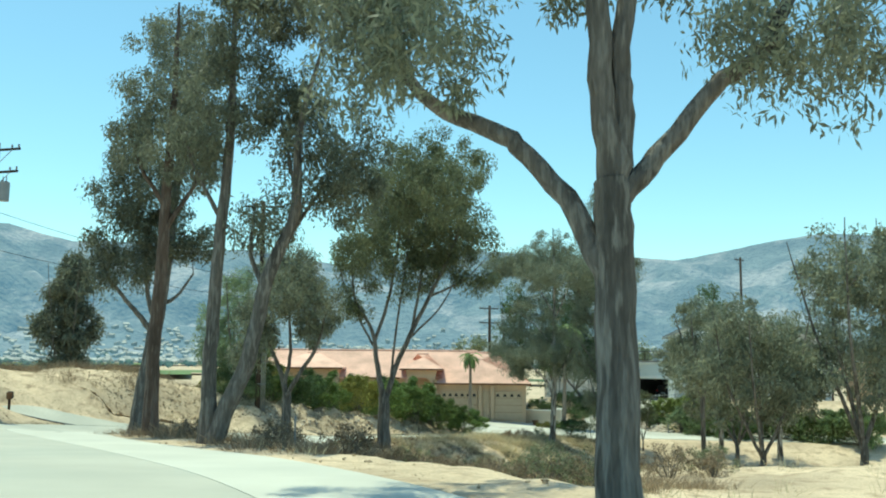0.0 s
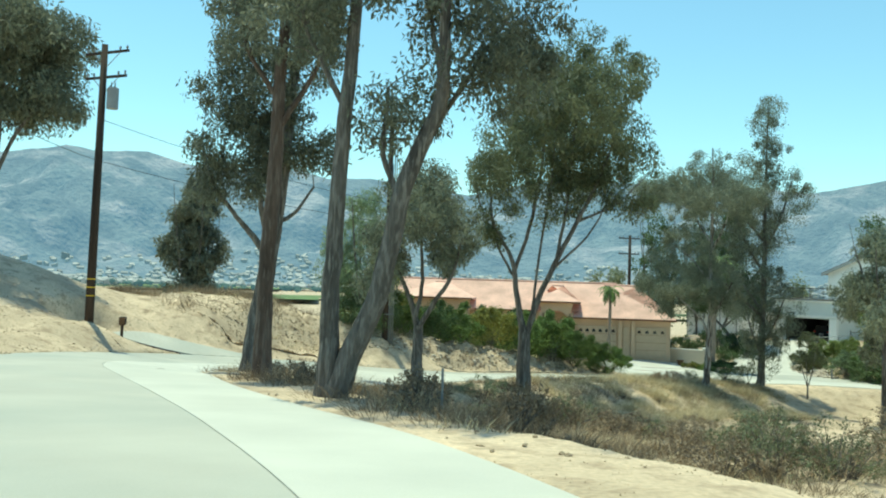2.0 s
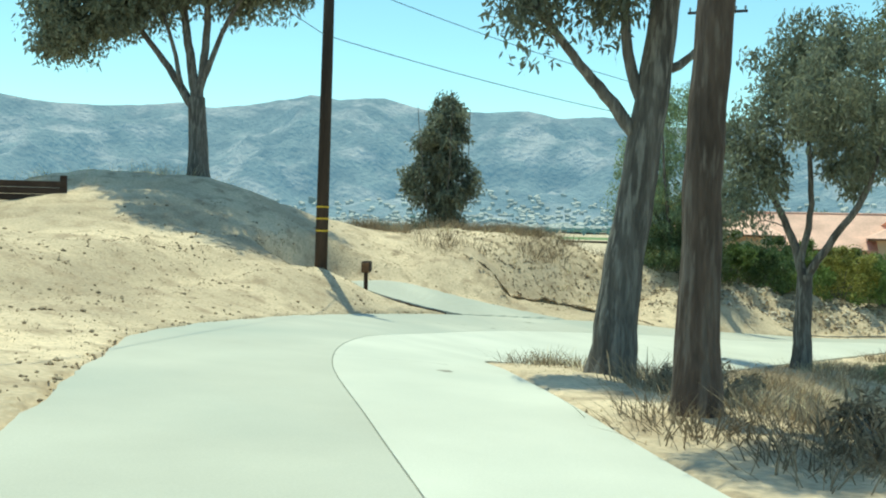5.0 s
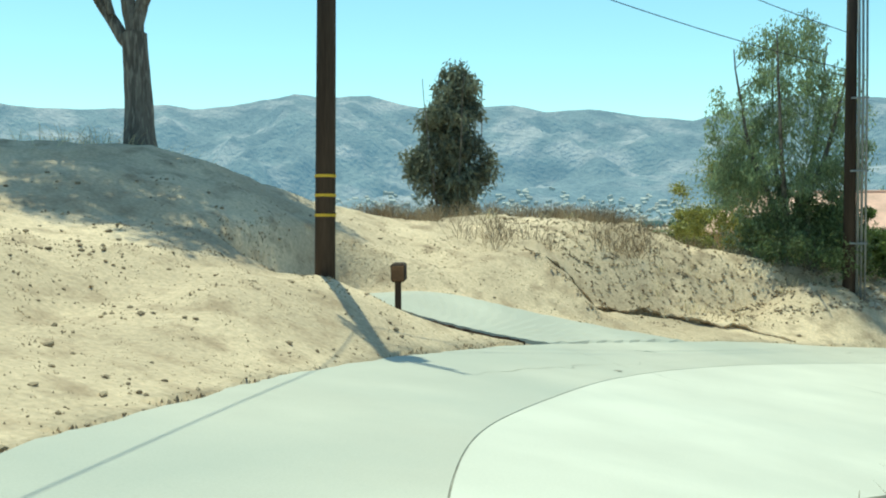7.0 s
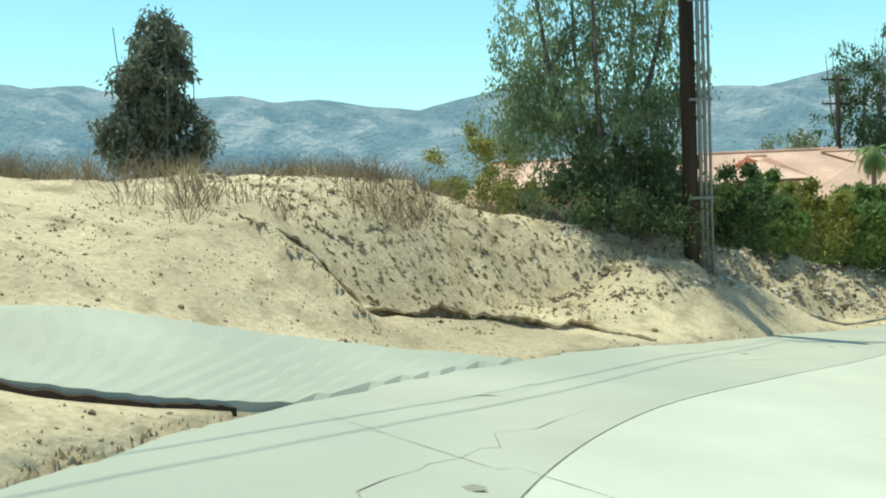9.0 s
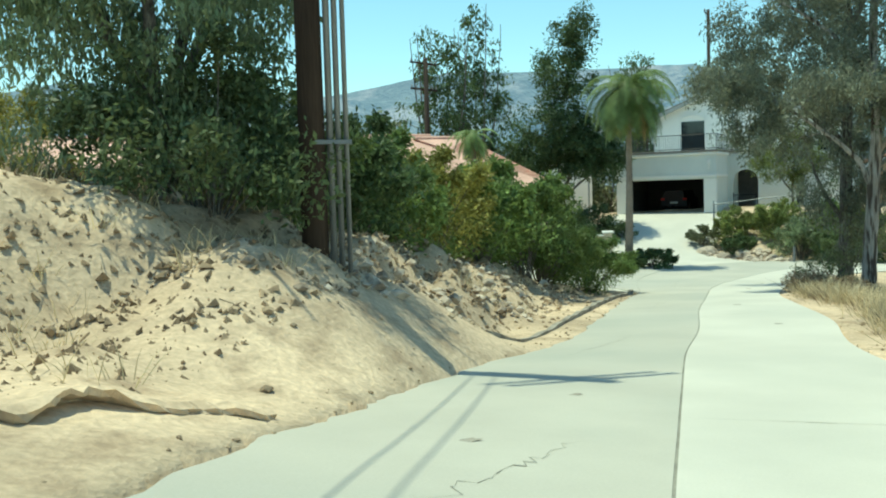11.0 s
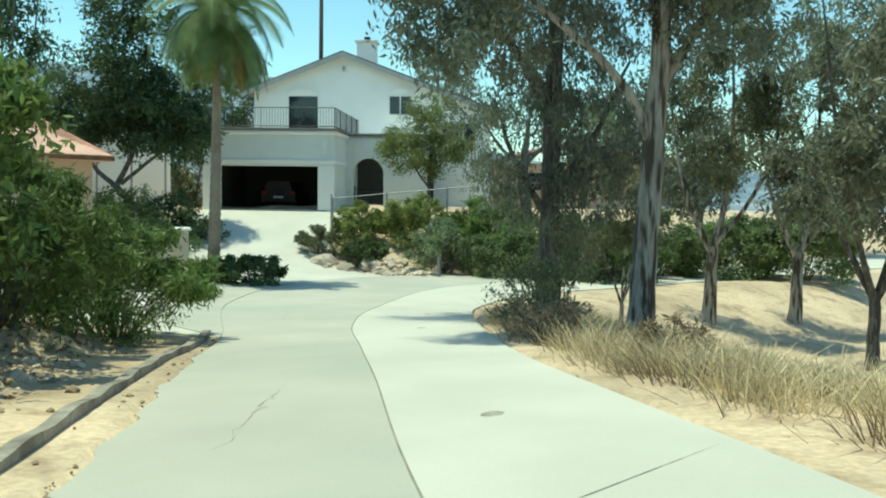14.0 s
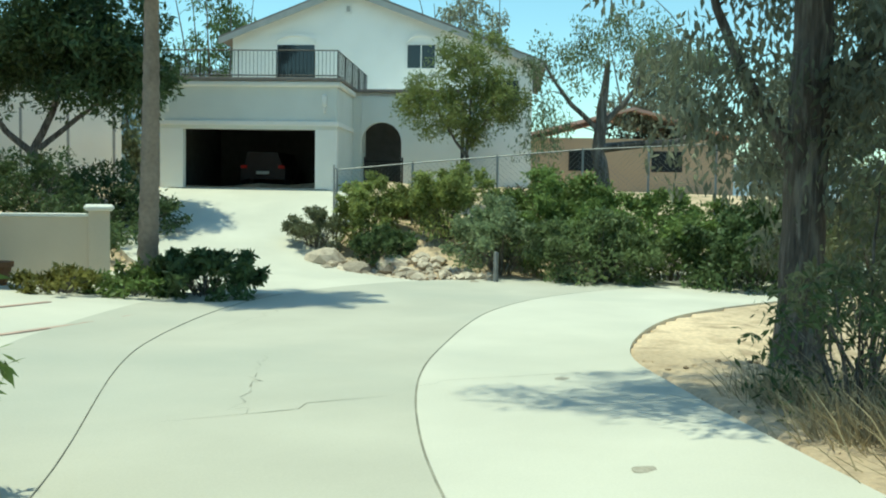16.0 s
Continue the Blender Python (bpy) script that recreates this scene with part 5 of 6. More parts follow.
hbox("trim_band", (-6.62, 0.07, -0.07, 0.0, 2.25, 2.42), M_TRIMW, None, "white moulded band over the garage opening")
hbox("trim_band", (0.0, 0.07, 0.0, 3.4, 2.25, 2.42), M_TRIMW)
hbox("cornice", (-6.7, 0.15, -0.15, 0.1, 3.66, 3.86), M_TRIMW, None, "stepped white cornice", 0.05)
hbox("cornice", (0.0, 0.15, 0.1, 3.4, 3.66, 3.86), M_TRIMW, None, "", 0.05)
hbox("deck_edge", (-6.75, 0.2, -0.2, 0.12, 3.86, 3.98), M_GREYROOF, None, "dark deck edging")
hbox("deck_edge", (-0.1, 0.2, 0.12, 3.6, 3.862, 3.982), M_GREYROOF)
hbox("deck_edge", (0.2, 4.4, 3.35, 3.6, 3.864, 3.984), M_GREYROOF)
hbox("entry_wall", (0.0, 0.35, 3.5, 3.8, -1.2, 3.86), M_GARAGEPAINT)
hbox("entry_wall", (1.95, 4.3, 3.5, 3.8, -1.2, 3.86), M_GARAGEPAINT)
hbox("entry_roof", (0.0, 4.3, 3.5, 7.3, 3.7, 3.87), M_STUCCO)
# the arch over the entry
bm = bmesh.new()
n = 16
for yv in (3.5, 3.8):
    arc = [bm.verts.new((1.15 - 0.8 * math.cos(math.pi * i / n), yv, 1.9 + 0.8 * math.sin(math.pi * i / n))) for i in range(n + 1)]
    topv = [bm.verts.new((0.35 + 1.6 * i / n, yv, 3.86)) for i in range(n + 1)]
    for i in range(n):
        bm.faces.new((arc[i], arc[i + 1], topv[i + 1], topv[i]))
bm.verts.ensure_lookup_table()
for i in range(n):
    bm.faces.new((bm.verts[i], bm.verts[i + 1], bm.verts[2 * (n + 1) + i + 1], bm.verts[2 * (n + 1) + i]))
part("entry_arch", bm, M_GARAGEPAINT, house)
# the same dark colour stands for shade behind the arch
hbox("entry_back", (0.0, 4.3, 7.0, 7.25, -0.6, 3.7), M_RECESS_SHADE)
# the gable
GX0, GX1, GP, GY0, GY1 = -6.0, 7.2, -0.9, 7.3, 18.0
ZL, ZT, ZR_ = 6.6, 8.62, 5.62
bm = bmesh.new()
prof2 = [(GX0, -1.5), (GX1, -1.5), (GX1, ZR_), (GP, ZT), (GX0, ZL)]
fr = [bm.verts.new((a, GY0, b)) for a, b in prof2]
bk = [bm.verts.new((a, GY1, b)) for a, b in prof2]
bm.faces.new(fr)
bm.faces.new(bk[::-1])
for i in range(5):
    bm.faces.new((fr[i], fr[(i + 1) % 5], bk[(i + 1) % 5], bk[i]))
part("main_wall", bm, M_STUCCO, house)


def slope(name, x0, z0, x1, z1, y0, y1, thick, material, parent):
    bm = bmesh.new()
    v = [bm.verts.new(p) for p in ((x0, y0, z0), (x1, y0, z1), (x1, y1, z1), (x0, y1, z0), (x0, y0, z0 + thick), (x1, y0, z1 + thick), (x1, y1, z1 + thick), (x0, y1, z0 + thick))]
    for q in ((3, 2, 1, 0), (4, 5, 6, 7), (0, 1, 5, 4), (1, 2, 6, 5), (2, 3, 7, 6), (3, 0, 4, 7)):
        bm.faces.new([v[i] for i in q])
    return part(name, bm, material, parent)


sl, sr = (ZT - ZL) / (GP - GX0), (ZT - ZR_) / (GX1 - GP)
slope("roof", GX0 - 0.5, ZL - 0.5 * sl + 0.02, GP, ZT + 0.02, GY0 - 0.45, GY1 + 0.4, 0.2, M_GREYROOF, house)
slope("roof", GP, ZT + 0.02, GX1 + 0.6, ZR_ - 0.6 * sr + 0.02, GY0 - 0.45, GY1 + 0.4, 0.2, M_GREYROOF, house)
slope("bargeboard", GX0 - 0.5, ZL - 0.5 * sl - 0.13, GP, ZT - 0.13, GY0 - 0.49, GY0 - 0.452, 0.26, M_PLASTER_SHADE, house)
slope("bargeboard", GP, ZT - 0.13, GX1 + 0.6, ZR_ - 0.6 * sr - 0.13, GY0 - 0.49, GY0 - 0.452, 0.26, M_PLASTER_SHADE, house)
chim = hbox("chimney", (-0.85, 0.3, 11.5, 12.4, 6.5, 10.05), M_STUCCO)
hbox("cap", (-0.97, 0.42, 11.38, 12.52, 10.05, 10.2), M_TRIMW, chim)
hbox("flue", (-0.45, -0.1, 11.8, 12.1, 10.2, 10.45), M_IRON, chim)


def window(x0, x1, z0, z1, y, parent, arched=True, material=None, door=False):
    w = one_box("window" if not door else "balcony_door", (x0, x1, y - 0.015, y + 0.01, z0, z1), material or M_GLASS, parent, bevel=0.003)
    t = 0.07
    if not door:
        for b in ((x0 - t, x0, z0 - t, z1 + t), (x1, x1 + t, z0 - t, z1 + t), (x0, x1, z0 - t, z0), (x0, x1, z1, z1 + t), ((x0 + x1) / 2 - 0.025, (x0 + x1) / 2 + 0.025, z0, z1)):
            one_box("frame", (b[0], b[1], y - 0.05, y - 0.005, b[2], b[3]), M_TRIMW, w, bevel=0.005)
    if arched:
        bm = bmesh.new()
        c, rr, n = (x0 + x1) / 2, (x1 - x0) / 2 + 0.12, 14
        hh = 0.42
        outer = [(c - rr * math.cos(math.pi * i / n), z1 + 0.08 + hh * math.sin(math.pi * i / n)) for i in range(n + 1)]
        inner = [(c - (rr - 0.14) * math.cos(math.pi * i / n), z1 + 0.08 + (hh - 0.13) * math.sin(math.pi * i / n)) for i in range(n + 1)]
        rows = []
        for yv in (y - 0.09, y - 0.002):
            rows.append([[bm.verts.new((a, yv, b)) for a, b in outer], [bm.verts.new((a, yv, b)) for a, b in inner]])
        for i in range(n):
            bm.faces.new((rows[0][0][i], rows[0][0][i + 1], rows[0][1][i + 1], rows[0][1][i]))
            bm.faces.new((rows[0][0][i], rows[1][0][i], rows[1][0][i + 1], rows[0][0][i + 1]))
            bm.faces.new((rows[0][1][i], rows[0][1][i + 1], rows[1][1][i + 1], rows[1][1][i]))
        part("arched_trim", bm, M_TRIMW, w, "white arched moulding")
    return w


window(-4.0, -2.35, 3.95, 6.32, GY0, house, True, M_GLASS, True)
window(1.75, 2.95, 5.35, 6.35, GY0, house)
window(5.2, 6.6, 3.85, 4.85, GY0, house, False)
vent_ = hbox("gable_vent", (-1.02, -0.7, GY0 - 0.06, GY0 - 0.002, 7.68, 8.08), M_TRIMW, None, "small round-headed white vent", 0.05)
hbox("grille", (-0.94, -0.78, GY0 - 0.075, GY0 - 0.055, 7.76, 8.0), M_PLASTER_SHADE, vent_)
for sx in (-6.25, -0.45):
    sc = hbox("wall_ornament", (sx - 0.1, sx + 0.1, -0.14, -0.002, 2.95, 3.4), M_TRIMW, None, "scrolled white wall bracket", 0.06)
    hbox("drop", (sx - 0.06, sx + 0.06, -0.1, -0.003, 2.72, 2.95), M_TRIMW, sc, "", 0.04)


def railing(p0, p1, count, h=1.0, base=3.98, name="balustrade"):
    a, b = Vector(p0), Vector(p1)
    rl = new(name)
    rl.parent = house
    for hz_ in (base + 0.1, base + h):
        bm = bmesh.new()
        tube(bm, [(a.x, a.y, hz_), (b.x, b.y, hz_)], [0.022, 0.022], 6)
        part("rail", bm, M_IRON, rl)
    for i in range(count + 1):
        q = a.lerp(b, i / count)
        bm = bmesh.new()
        big = i % 10 == 0
        tube(bm, [(q.x, q.y, base - 0.02), (q.x, q.y, base + h * 0.5), (q.x, q.y, base + h)], [0.02 if big else 0.009] * 3, 5)
        part("baluster", bm, M_IRON, rl)


railing((-6.45, 0.05), (0.0, 0.05), 46)
railing((0.0, 0.05), (0.0, 7.2), 44)
railing((-6.45, 0.05), (-6.45, 7.2), 40)
tagged(house, "white stucco two-storey house with a roof deck above an open garage", "house")

# a dark car standing in the garage
car = empty("car", HOUSE @ pose(-3.4, 3.0, 0))
bm = bmesh.new()
prof3 = [(-0.95, 0.35), (0.95, 0.35), (0.97, 0.8), (0.8, 0.95), (0.62, 1.42), (-0.62, 1.42), (-0.8, 0.95), (-0.97, 0.8)]
f0 = [bm.verts.new((a * 0.93, -0.4, b)) for a, b in prof3]
f1 = [bm.verts.new((a, 0.1, b)) for a, b in prof3]
f2 = [bm.verts.new((a, 2.4, b)) for a, b in prof3]
for r0, r1 in ((f0, f1), (f1, f2)):
    for i in range(8):
        bm.faces.new((r0[i], r0[(i + 1) % 8], r1[(i + 1) % 8], r1[i]))
bm.faces.new(f0[::-1])
bm.faces.new(f2)
part("body", bm, M_CARPAINT, car)
M_TAIL = mat("red_lamp_lens", (0.5, 0.02, 0.02), rough=0.2, spread=0.1, bump=0)
M_PLATE = mat("pale_plate", (0.6, 0.6, 0.6), spread=0.05, bump=0)
for sx in (-0.75, 0.75):
    one_box("tail_lamp", (sx - 0.12, sx + 0.12, -0.43, -0.38, 0.78, 0.9), M_TAIL, car, "red tail lamp")
    for wy in (0.2, 2.2):
        bm = bmesh.new()
        tube(bm, [(sx * 1.15 - 0.1, wy, 0.32), (sx * 1.15 + 0.1, wy, 0.32)], [0.32, 0.32], 16)
        part("wheel", bm, M_RUBBER, car)
one_box("number_plate", (-0.26, 0.26, -0.42, -0.395, 0.55, 0.67), M_PLATE, car)
one_box("rear_window", (-0.58, 0.58, -0.18, -0.1, 1.0, 1.34), M_GLASS, car)
tagged(car, "dark car parked inside the open garage", "car")

# ---------------------------------------------------------------- the bungalow
pink = empty("bungalow", pose(0, 0, PINK_Z))


def pbox(name, b, material, parent=None, label="", bevel=0.01):
    return one_box(name, b, material, pink if parent is None else parent, label, bevel)


def hip(x0, x1, y0, y1, z0, z1, over=0.5, ridge=None):
    """A hipped tile roof with thick eaves."""
    bm = bmesh.new()
    ax, bx, ay, by = x0 - over, x1 + over, y0 - over, y1 + over
    inset = (by - ay) / 2 if ridge is None else ridge
    cy = (ay + by) / 2
    lo = [bm.verts.new(p) for p in ((ax, ay, z0), (bx, ay, z0), (bx, by, z0), (ax, by, z0))]
    mid_ = [bm.verts.new((v.co.x, v.co.y, z0 + 0.18)) for v in lo]
    r0, r1 = bm.verts.new((ax + inset, cy, z1)), bm.verts.new((bx - inset, cy, z1))
    bm.faces.new(lo[::-1])
    for i in range(4):
        bm.faces.new((lo[i], lo[(i + 1) % 4], mid_[(i + 1) % 4], mid_[i]))
    bm.faces.new((mid_[0], mid_[1], r1, r0))
    bm.faces.new((mid_[2], mid_[3], r0, r1))
    bm.faces.new((mid_[1], mid_[2], r1))
    bm.faces.new((mid_[3], mid_[0], r0))
    roof = part("roof", bm, M_TERRA, pink, "pinkish terracotta tile roof")
    bm = bmesh.new()
    tube(bm, [(ax + inset, cy, z1 + 0.03), (bx - inset, cy, z1 + 0.03)], [0.1, 0.1], 8)
    part("ridge", bm, M_TERRA, roof)
    return roof


pbox("garage_wall", (-1.5, 6.75, 87.0, 96.4, -0.8, 3.25), M_BEIGE)
hip(-1.4, 6.7, 87.0, 97.0, 3.15, 6.15, 0.5, 6.0)
pbox("middle_wall", (-19.0, -1.5, 88.4, 96.6, -0.6, 3.7), M_BEIGE)
hip(-19.2, 3.4, 88.2, 96.8, 3.6, 6.3, 0.5, 1.6)
pbox("left_wall", (-17.0, -10.8, 86.8, 92.0, -0.4, 4.6), M_BEIGE)
hip(-17.0, -10.8, 86.7, 96.0, 4.5, 6.0, 0.45, 3.0)
for a, b in ((-1.15, 2.2), (2.75, 3.35), (3.8, 6.4)):
    wide = b - a > 1
    door = pbox("garage_door" if wide else "side_door", (a, b, 86.92, 86.997, 0.02, 2.6), M_DOOR, None, "beige sectional garage door" if wide else "")
    if not wide:
        continue
    for k in range(1, 4):
        pbox("groove", (a + 0.03, b - 0.03, 86.912, 86.922, 0.65 * k - 0.012, 0.65 * k + 0.012), M_BROWNWOOD, door, bevel=0.002)
    nn = int((b - a) / 0.55)
    for k in range(nn):
        x_ = a + (b - a) * (k + 0.5) / nn
        bm = bmesh.new()
        vs = [bm.verts.new((x_ - 0.17, 86.914, 2.08)), bm.verts.new((x_ + 0.17, 86.914, 2.08)), bm.verts.new((x_ + 0.06, 86.914, 2.36)), bm.verts.new((x_ - 0.13, 86.914, 2.3))]
        bm.faces.new(vs)
        part("pane", bm, M_GLASS, door)
for a in (2.3, 3.42):
    pbox("garage_pier", (a, a + 0.35, 86.75, 86.91, -0.6, 3.1), M_BEIGE)
hip(-4.6, -1.4, 86.6, 93.0, 4.45, 5.95, 0.45, 2.6)
pbox("porch_column", (-1.95, -1.55, 86.5, 86.9, -0.3, 3.6), M_BEIGE)
pbox("porch_column", (-4.5, -4.1, 86.5, 86.9, -0.3, 3.6), M_BEIGE)
bm = bmesh.new()
for yv in (86.5, 86.9):
    arc = [bm.verts.new((-3.02 - 1.08 * math.cos(math.pi * i / 14), yv, 2.9 + 0.9 * math.sin(math.pi * i / 14))) for i in range(15)]
    topv = [bm.verts.new((-4.5 + 2.95 * i / 14, yv, 4.5)) for i in range(15)]
    for i in range(14):
        bm.faces.new((arc[i], arc[i + 1], topv[i + 1], topv[i]))
part("porch_arch", bm, M_BEIGE, pink)
pbox("entry_door", (-3.6, -2.6, 88.32, 88.397, 0.4, 2.5), M_DARKWOOD)
for a in (-15.8, -13.2):
    pbox("window", (a, a + 1.5, 86.76, 86.797, 1.9, 3.3), M_GLASS)
for a in (-9.6, -6.9):
    pbox("window", (a, a + 1.6, 88.36, 88.397, 1.2, 2.7), M_GLASS)
pbox("gutter", (-1.9, 7.2, 86.42, 86.48, 3.17, 3.3), M_BROWNWOOD)
pbox("gutter", (-10.3, -5.1, 87.62, 87.68, 3.62, 3.75), M_BROWNWOOD)
pbox("gutter", (-17.45, -10.35, 86.17, 86.23, 4.52, 4.65), M_BROWNWOOD)
pbox("gutter", (-5.05, -0.95, 86.07, 86.13, 4.47, 4.6), M_BROWNWOOD)
tagged(pink, "low beige bungalow with pinkish terracotta roofs and garage doors", "house")

# ---------------------------------------------------------------- planting round the houses
def at_house(a, b):
    p = HOUSE @ Vector((a, b, 0))
    return p.x, p.y


# by the palm
shrub(10.75, 84.35, "low dark green juniper beside the palm", 101, 2.2, 1.05, M_DARKLEAF, leaf=0.16, count=5200, name="juniper", spiky=0.3)
shrub(9.5, 85.1, "pale green groundcover beside the palm", 102, 1.7, 0.65, M_GREENLEAF, leaf=0.12, count=2600)
shrub(8.3, 85.5, "pale green groundcover beside the wall", 103, 1.7, 0.55, M_YELLOWLEAF, leaf=0.12, count=2200)
wall = empty("garden_wall", pose(7.85, 87.9, -5.62, 0, 0, -26))
one_box("wall", (-1.7, 1.95, -0.1, 0.1, -0.5, 1.12), M_GARDENWALL, wall)
one_box("coping", (-1.75, 1.95, -0.14, 0.14, 1.12, 1.19), M_TRIMW, wall)
pier = one_box("pier", (1.95, 2.37, -0.21, 0.21, -0.5, 1.25), M_GARDENWALL, wall)
one_box("cap", (1.86, 2.46, -0.3, 0.3, 1.25, 1.38), M_TRIMW, pier, bevel=0.05)
tagged(wall, "low beige stucco garden wall with a capped pier", "wall")
pot = empty("plant_pot", pose(7.55, 86.5, gz(7.55, 86.5)) @ Matrix.Scale(0.85, 4))
bm = bmesh.new()
tube(bm, [(0, 0, 0), (0, 0, 0.2), (0, 0, 0.42), (0, 0, 0.44), (0, 0, 0.55)], [0.2, 0.28, 0.32, 0.37, 0.37], 16)
part("pot", bm, M_BROWNWOOD, pot)
tagged(pot, "dark brown empty plant pot", "plant pot")

# shrubs on the rise in front of the white house; places along and before its front
for k, (a, b, w, h, mt, lf, nm, lb) in enumerate((
        (0.4, -5.6, 1.7, 1.25, M_EUC2, .1, "shrub", "rounded olive-green shrub by the drive"),
        (2.0, -5.2, 1.8, 2.2, M_YGREEN, .13, "shrub", "tall feathery pale green shrub"),
        (2.6, -6.6, 1.7, 1.2, M_DARKLEAF, .11, "shrub", "small dark shrub among the rocks"),
        (4.4, -5.2, 2.8, 2.1, M_YGREEN, .13, "shrub", "spreading fresh green shrub on the slope"),
        (6.0, -7.2, 3.0, 2.0, M_PEPPER, .12, "shrub", "feathery grey-green shrub on the slope"),
        (7.6, -5.6, 3.6, 2.7, M_GREENLEAF, .14, "shrub", "large bright green shrub on the slope"),
        (8.6, -8.2, 3.2, 2.0, M_MIDLEAF, .13, "shrub", "broad green shrub above the lane"),
        (10.8, -6.6, 3.8, 2.6, M_GREENLEAF, .14, "shrub", "large dark green shrub on the slope"),
        (12.6, -8.8, 3.6, 2.1, M_DARKLEAF, .16, "shrub", "dense dark shrub above the lane"),
        (14.6, -5.2, 4.0, 2.5, M_MIDLEAF, .18, "shrub", "dense dark shrub above the lane"),
        (17.5, -4.8, 4.2, 2.6, M_MIDLEAF, .18, "shrub", "dense dark shrub above the lane"),
        (21, -4.8, 4.4, 2.8, M_MIDLEAF, .18, "shrub", "dense dark shrub above the lane"),
        (3.2, -3.6, 1.4, 0.8, M_YELLOWLEAF, .13, "shrub", "low yellow-green shrub on the slope"),
        (6.4, -3.4, 1.2, 1.5, M_BROWNWEED, .12, "shrub", "rounded brown shrub by the fence"),
        (7.3, -2.6, 1.1, 1.9, M_YELLOWLEAF, .12, "shrub", "yellow-flowering upright shrub by the fence"))):
    px, py = at_house(a, b)
    h *= 1.08 if a >= 4 and b < -4 else 1.0
    shrub(px, py, lb, 110 + k, w, h, mt, leaf=lf, count=int(3600 + 1700 * w * h), lobes=14, name=nm, group="shrubs on the slope", spiky=0.35, sprigs=44)
px, py = at_house(4.75, -1.6)
tree(px, py, -43, 1.12, "small yellow-green garden tree in front of the house", 131, [[(0, -.2, .09), (.05, 1, .07), (0, 1.8, .06)], [(0, 1.6, .05), (-.7, 2.6, .035), (-1.1, 3.6, .015)],
     [(0, 1.7, .05), (.6, 2.7, .035), (1, 3.8, .015)], [(0, 1.8, .05), (.1, 3, .035), (.2, 4.6, .015)]],
     [(-1, 0, 3.2, 1.0, 1, .9, 40), (1, 0, 3.3, 1.0, 1, .9, 40), (.1, 0, 4.4, 1.2, 1.1, 1.0, 44), (0, 0, 2.6, 1.2, 1.1, .6, 26)], leaves=M_YGREEN, per=110, leaf=0.13, clump=0.36, name="garden_tree", droop=0.3)
px, py = at_house(2.2, -2.4)
palm(px, py, 0.5, "short sago palm by the entrance", 132, r=0.2, fronds=26, length=1.0, dead=2, name="sago_palm")
px, py = at_house(9.7, -2.4)
tree(px, py, -43, 1.5, "gnarled olive-like tree with a bare bent limb", 133, [[(0, -.3, .2), (-.2, 1.2, .17), (-.35, 2.2, .15), (-.3, 3.2, .11), (-.2, 4.2, .05)],
     [(-.3, 2.3, .11), (.6, 2.4, .09), (1.5, 2.5, .08), (2.1, 3.1, .05), (2.5, 3.9, .02)], [(-.3, 2.8, .08), (.4, 3.6, .05), (.7, 4.4, .02)], [(-.3, 2.6, .07), (-1.1, 3.4, .05), (-1.6, 4.2, .02)]],
     [(-1.3, 0, 4.1, 1, 1, .8, 30), (.2, 0, 4.8, 1.4, 1.2, .8, 40), (2.2, 0, 4.1, 1, 1, .6, 26), (-1.6, 0, 2.7, .7, .8, .8, 20)], leaves=M_PEPPER, per=60, leaf=0.1, clump=0.34, name="gnarled_tree", droop=1.0)

# rocks edging the drive
rr_ = rng(7)
rs, lv = [], []
for k in range(230):
    t, u = rr_.random(), rr_.random()
    a = np.array(at_house(0.9, -7.6)) * (1 - t) + np.array(at_house(5.6, -9.6)) * t
    c = np.array(at_house(1.4, -6.0)) * (1 - t) + np.array(at_house(6.0, -8.2)) * t
    q = a * (1 - u) + c * u
    rs.append(q)
stones("rock_edging", rs, M_ROCK, "broken pale rocks stacked along the drive and lane", 8, 0.1, 0.3, "rocks", 0.1, squash=0.7)
for k, (a, b, s) in enumerate(((0.9, -6.7, 0.62), (1.9, -7.4, 0.5), (2.9, -7.0, 0.5))):
    px, py = at_house(a, b)
    bm = bmesh.new()
    bmesh.ops.create_icosphere(bm, subdivisions=2, radius=s)
    for v in bm.verts:
        v.co *= 1 + 0.22 * noise.noise(v.co * 2.4 + Vector((k * 5.1, 0, 0)))
        v.co.z *= 0.62
    b_ = part("boulder", bm, M_ROCK)
    b_.matrix_world = pose(px, py, gz(px, py) + 0.12, 0, 0, 40 * k)
    tagged(b_, "weathered brown boulder beside the drive", "boulder", "boulders by the drive")


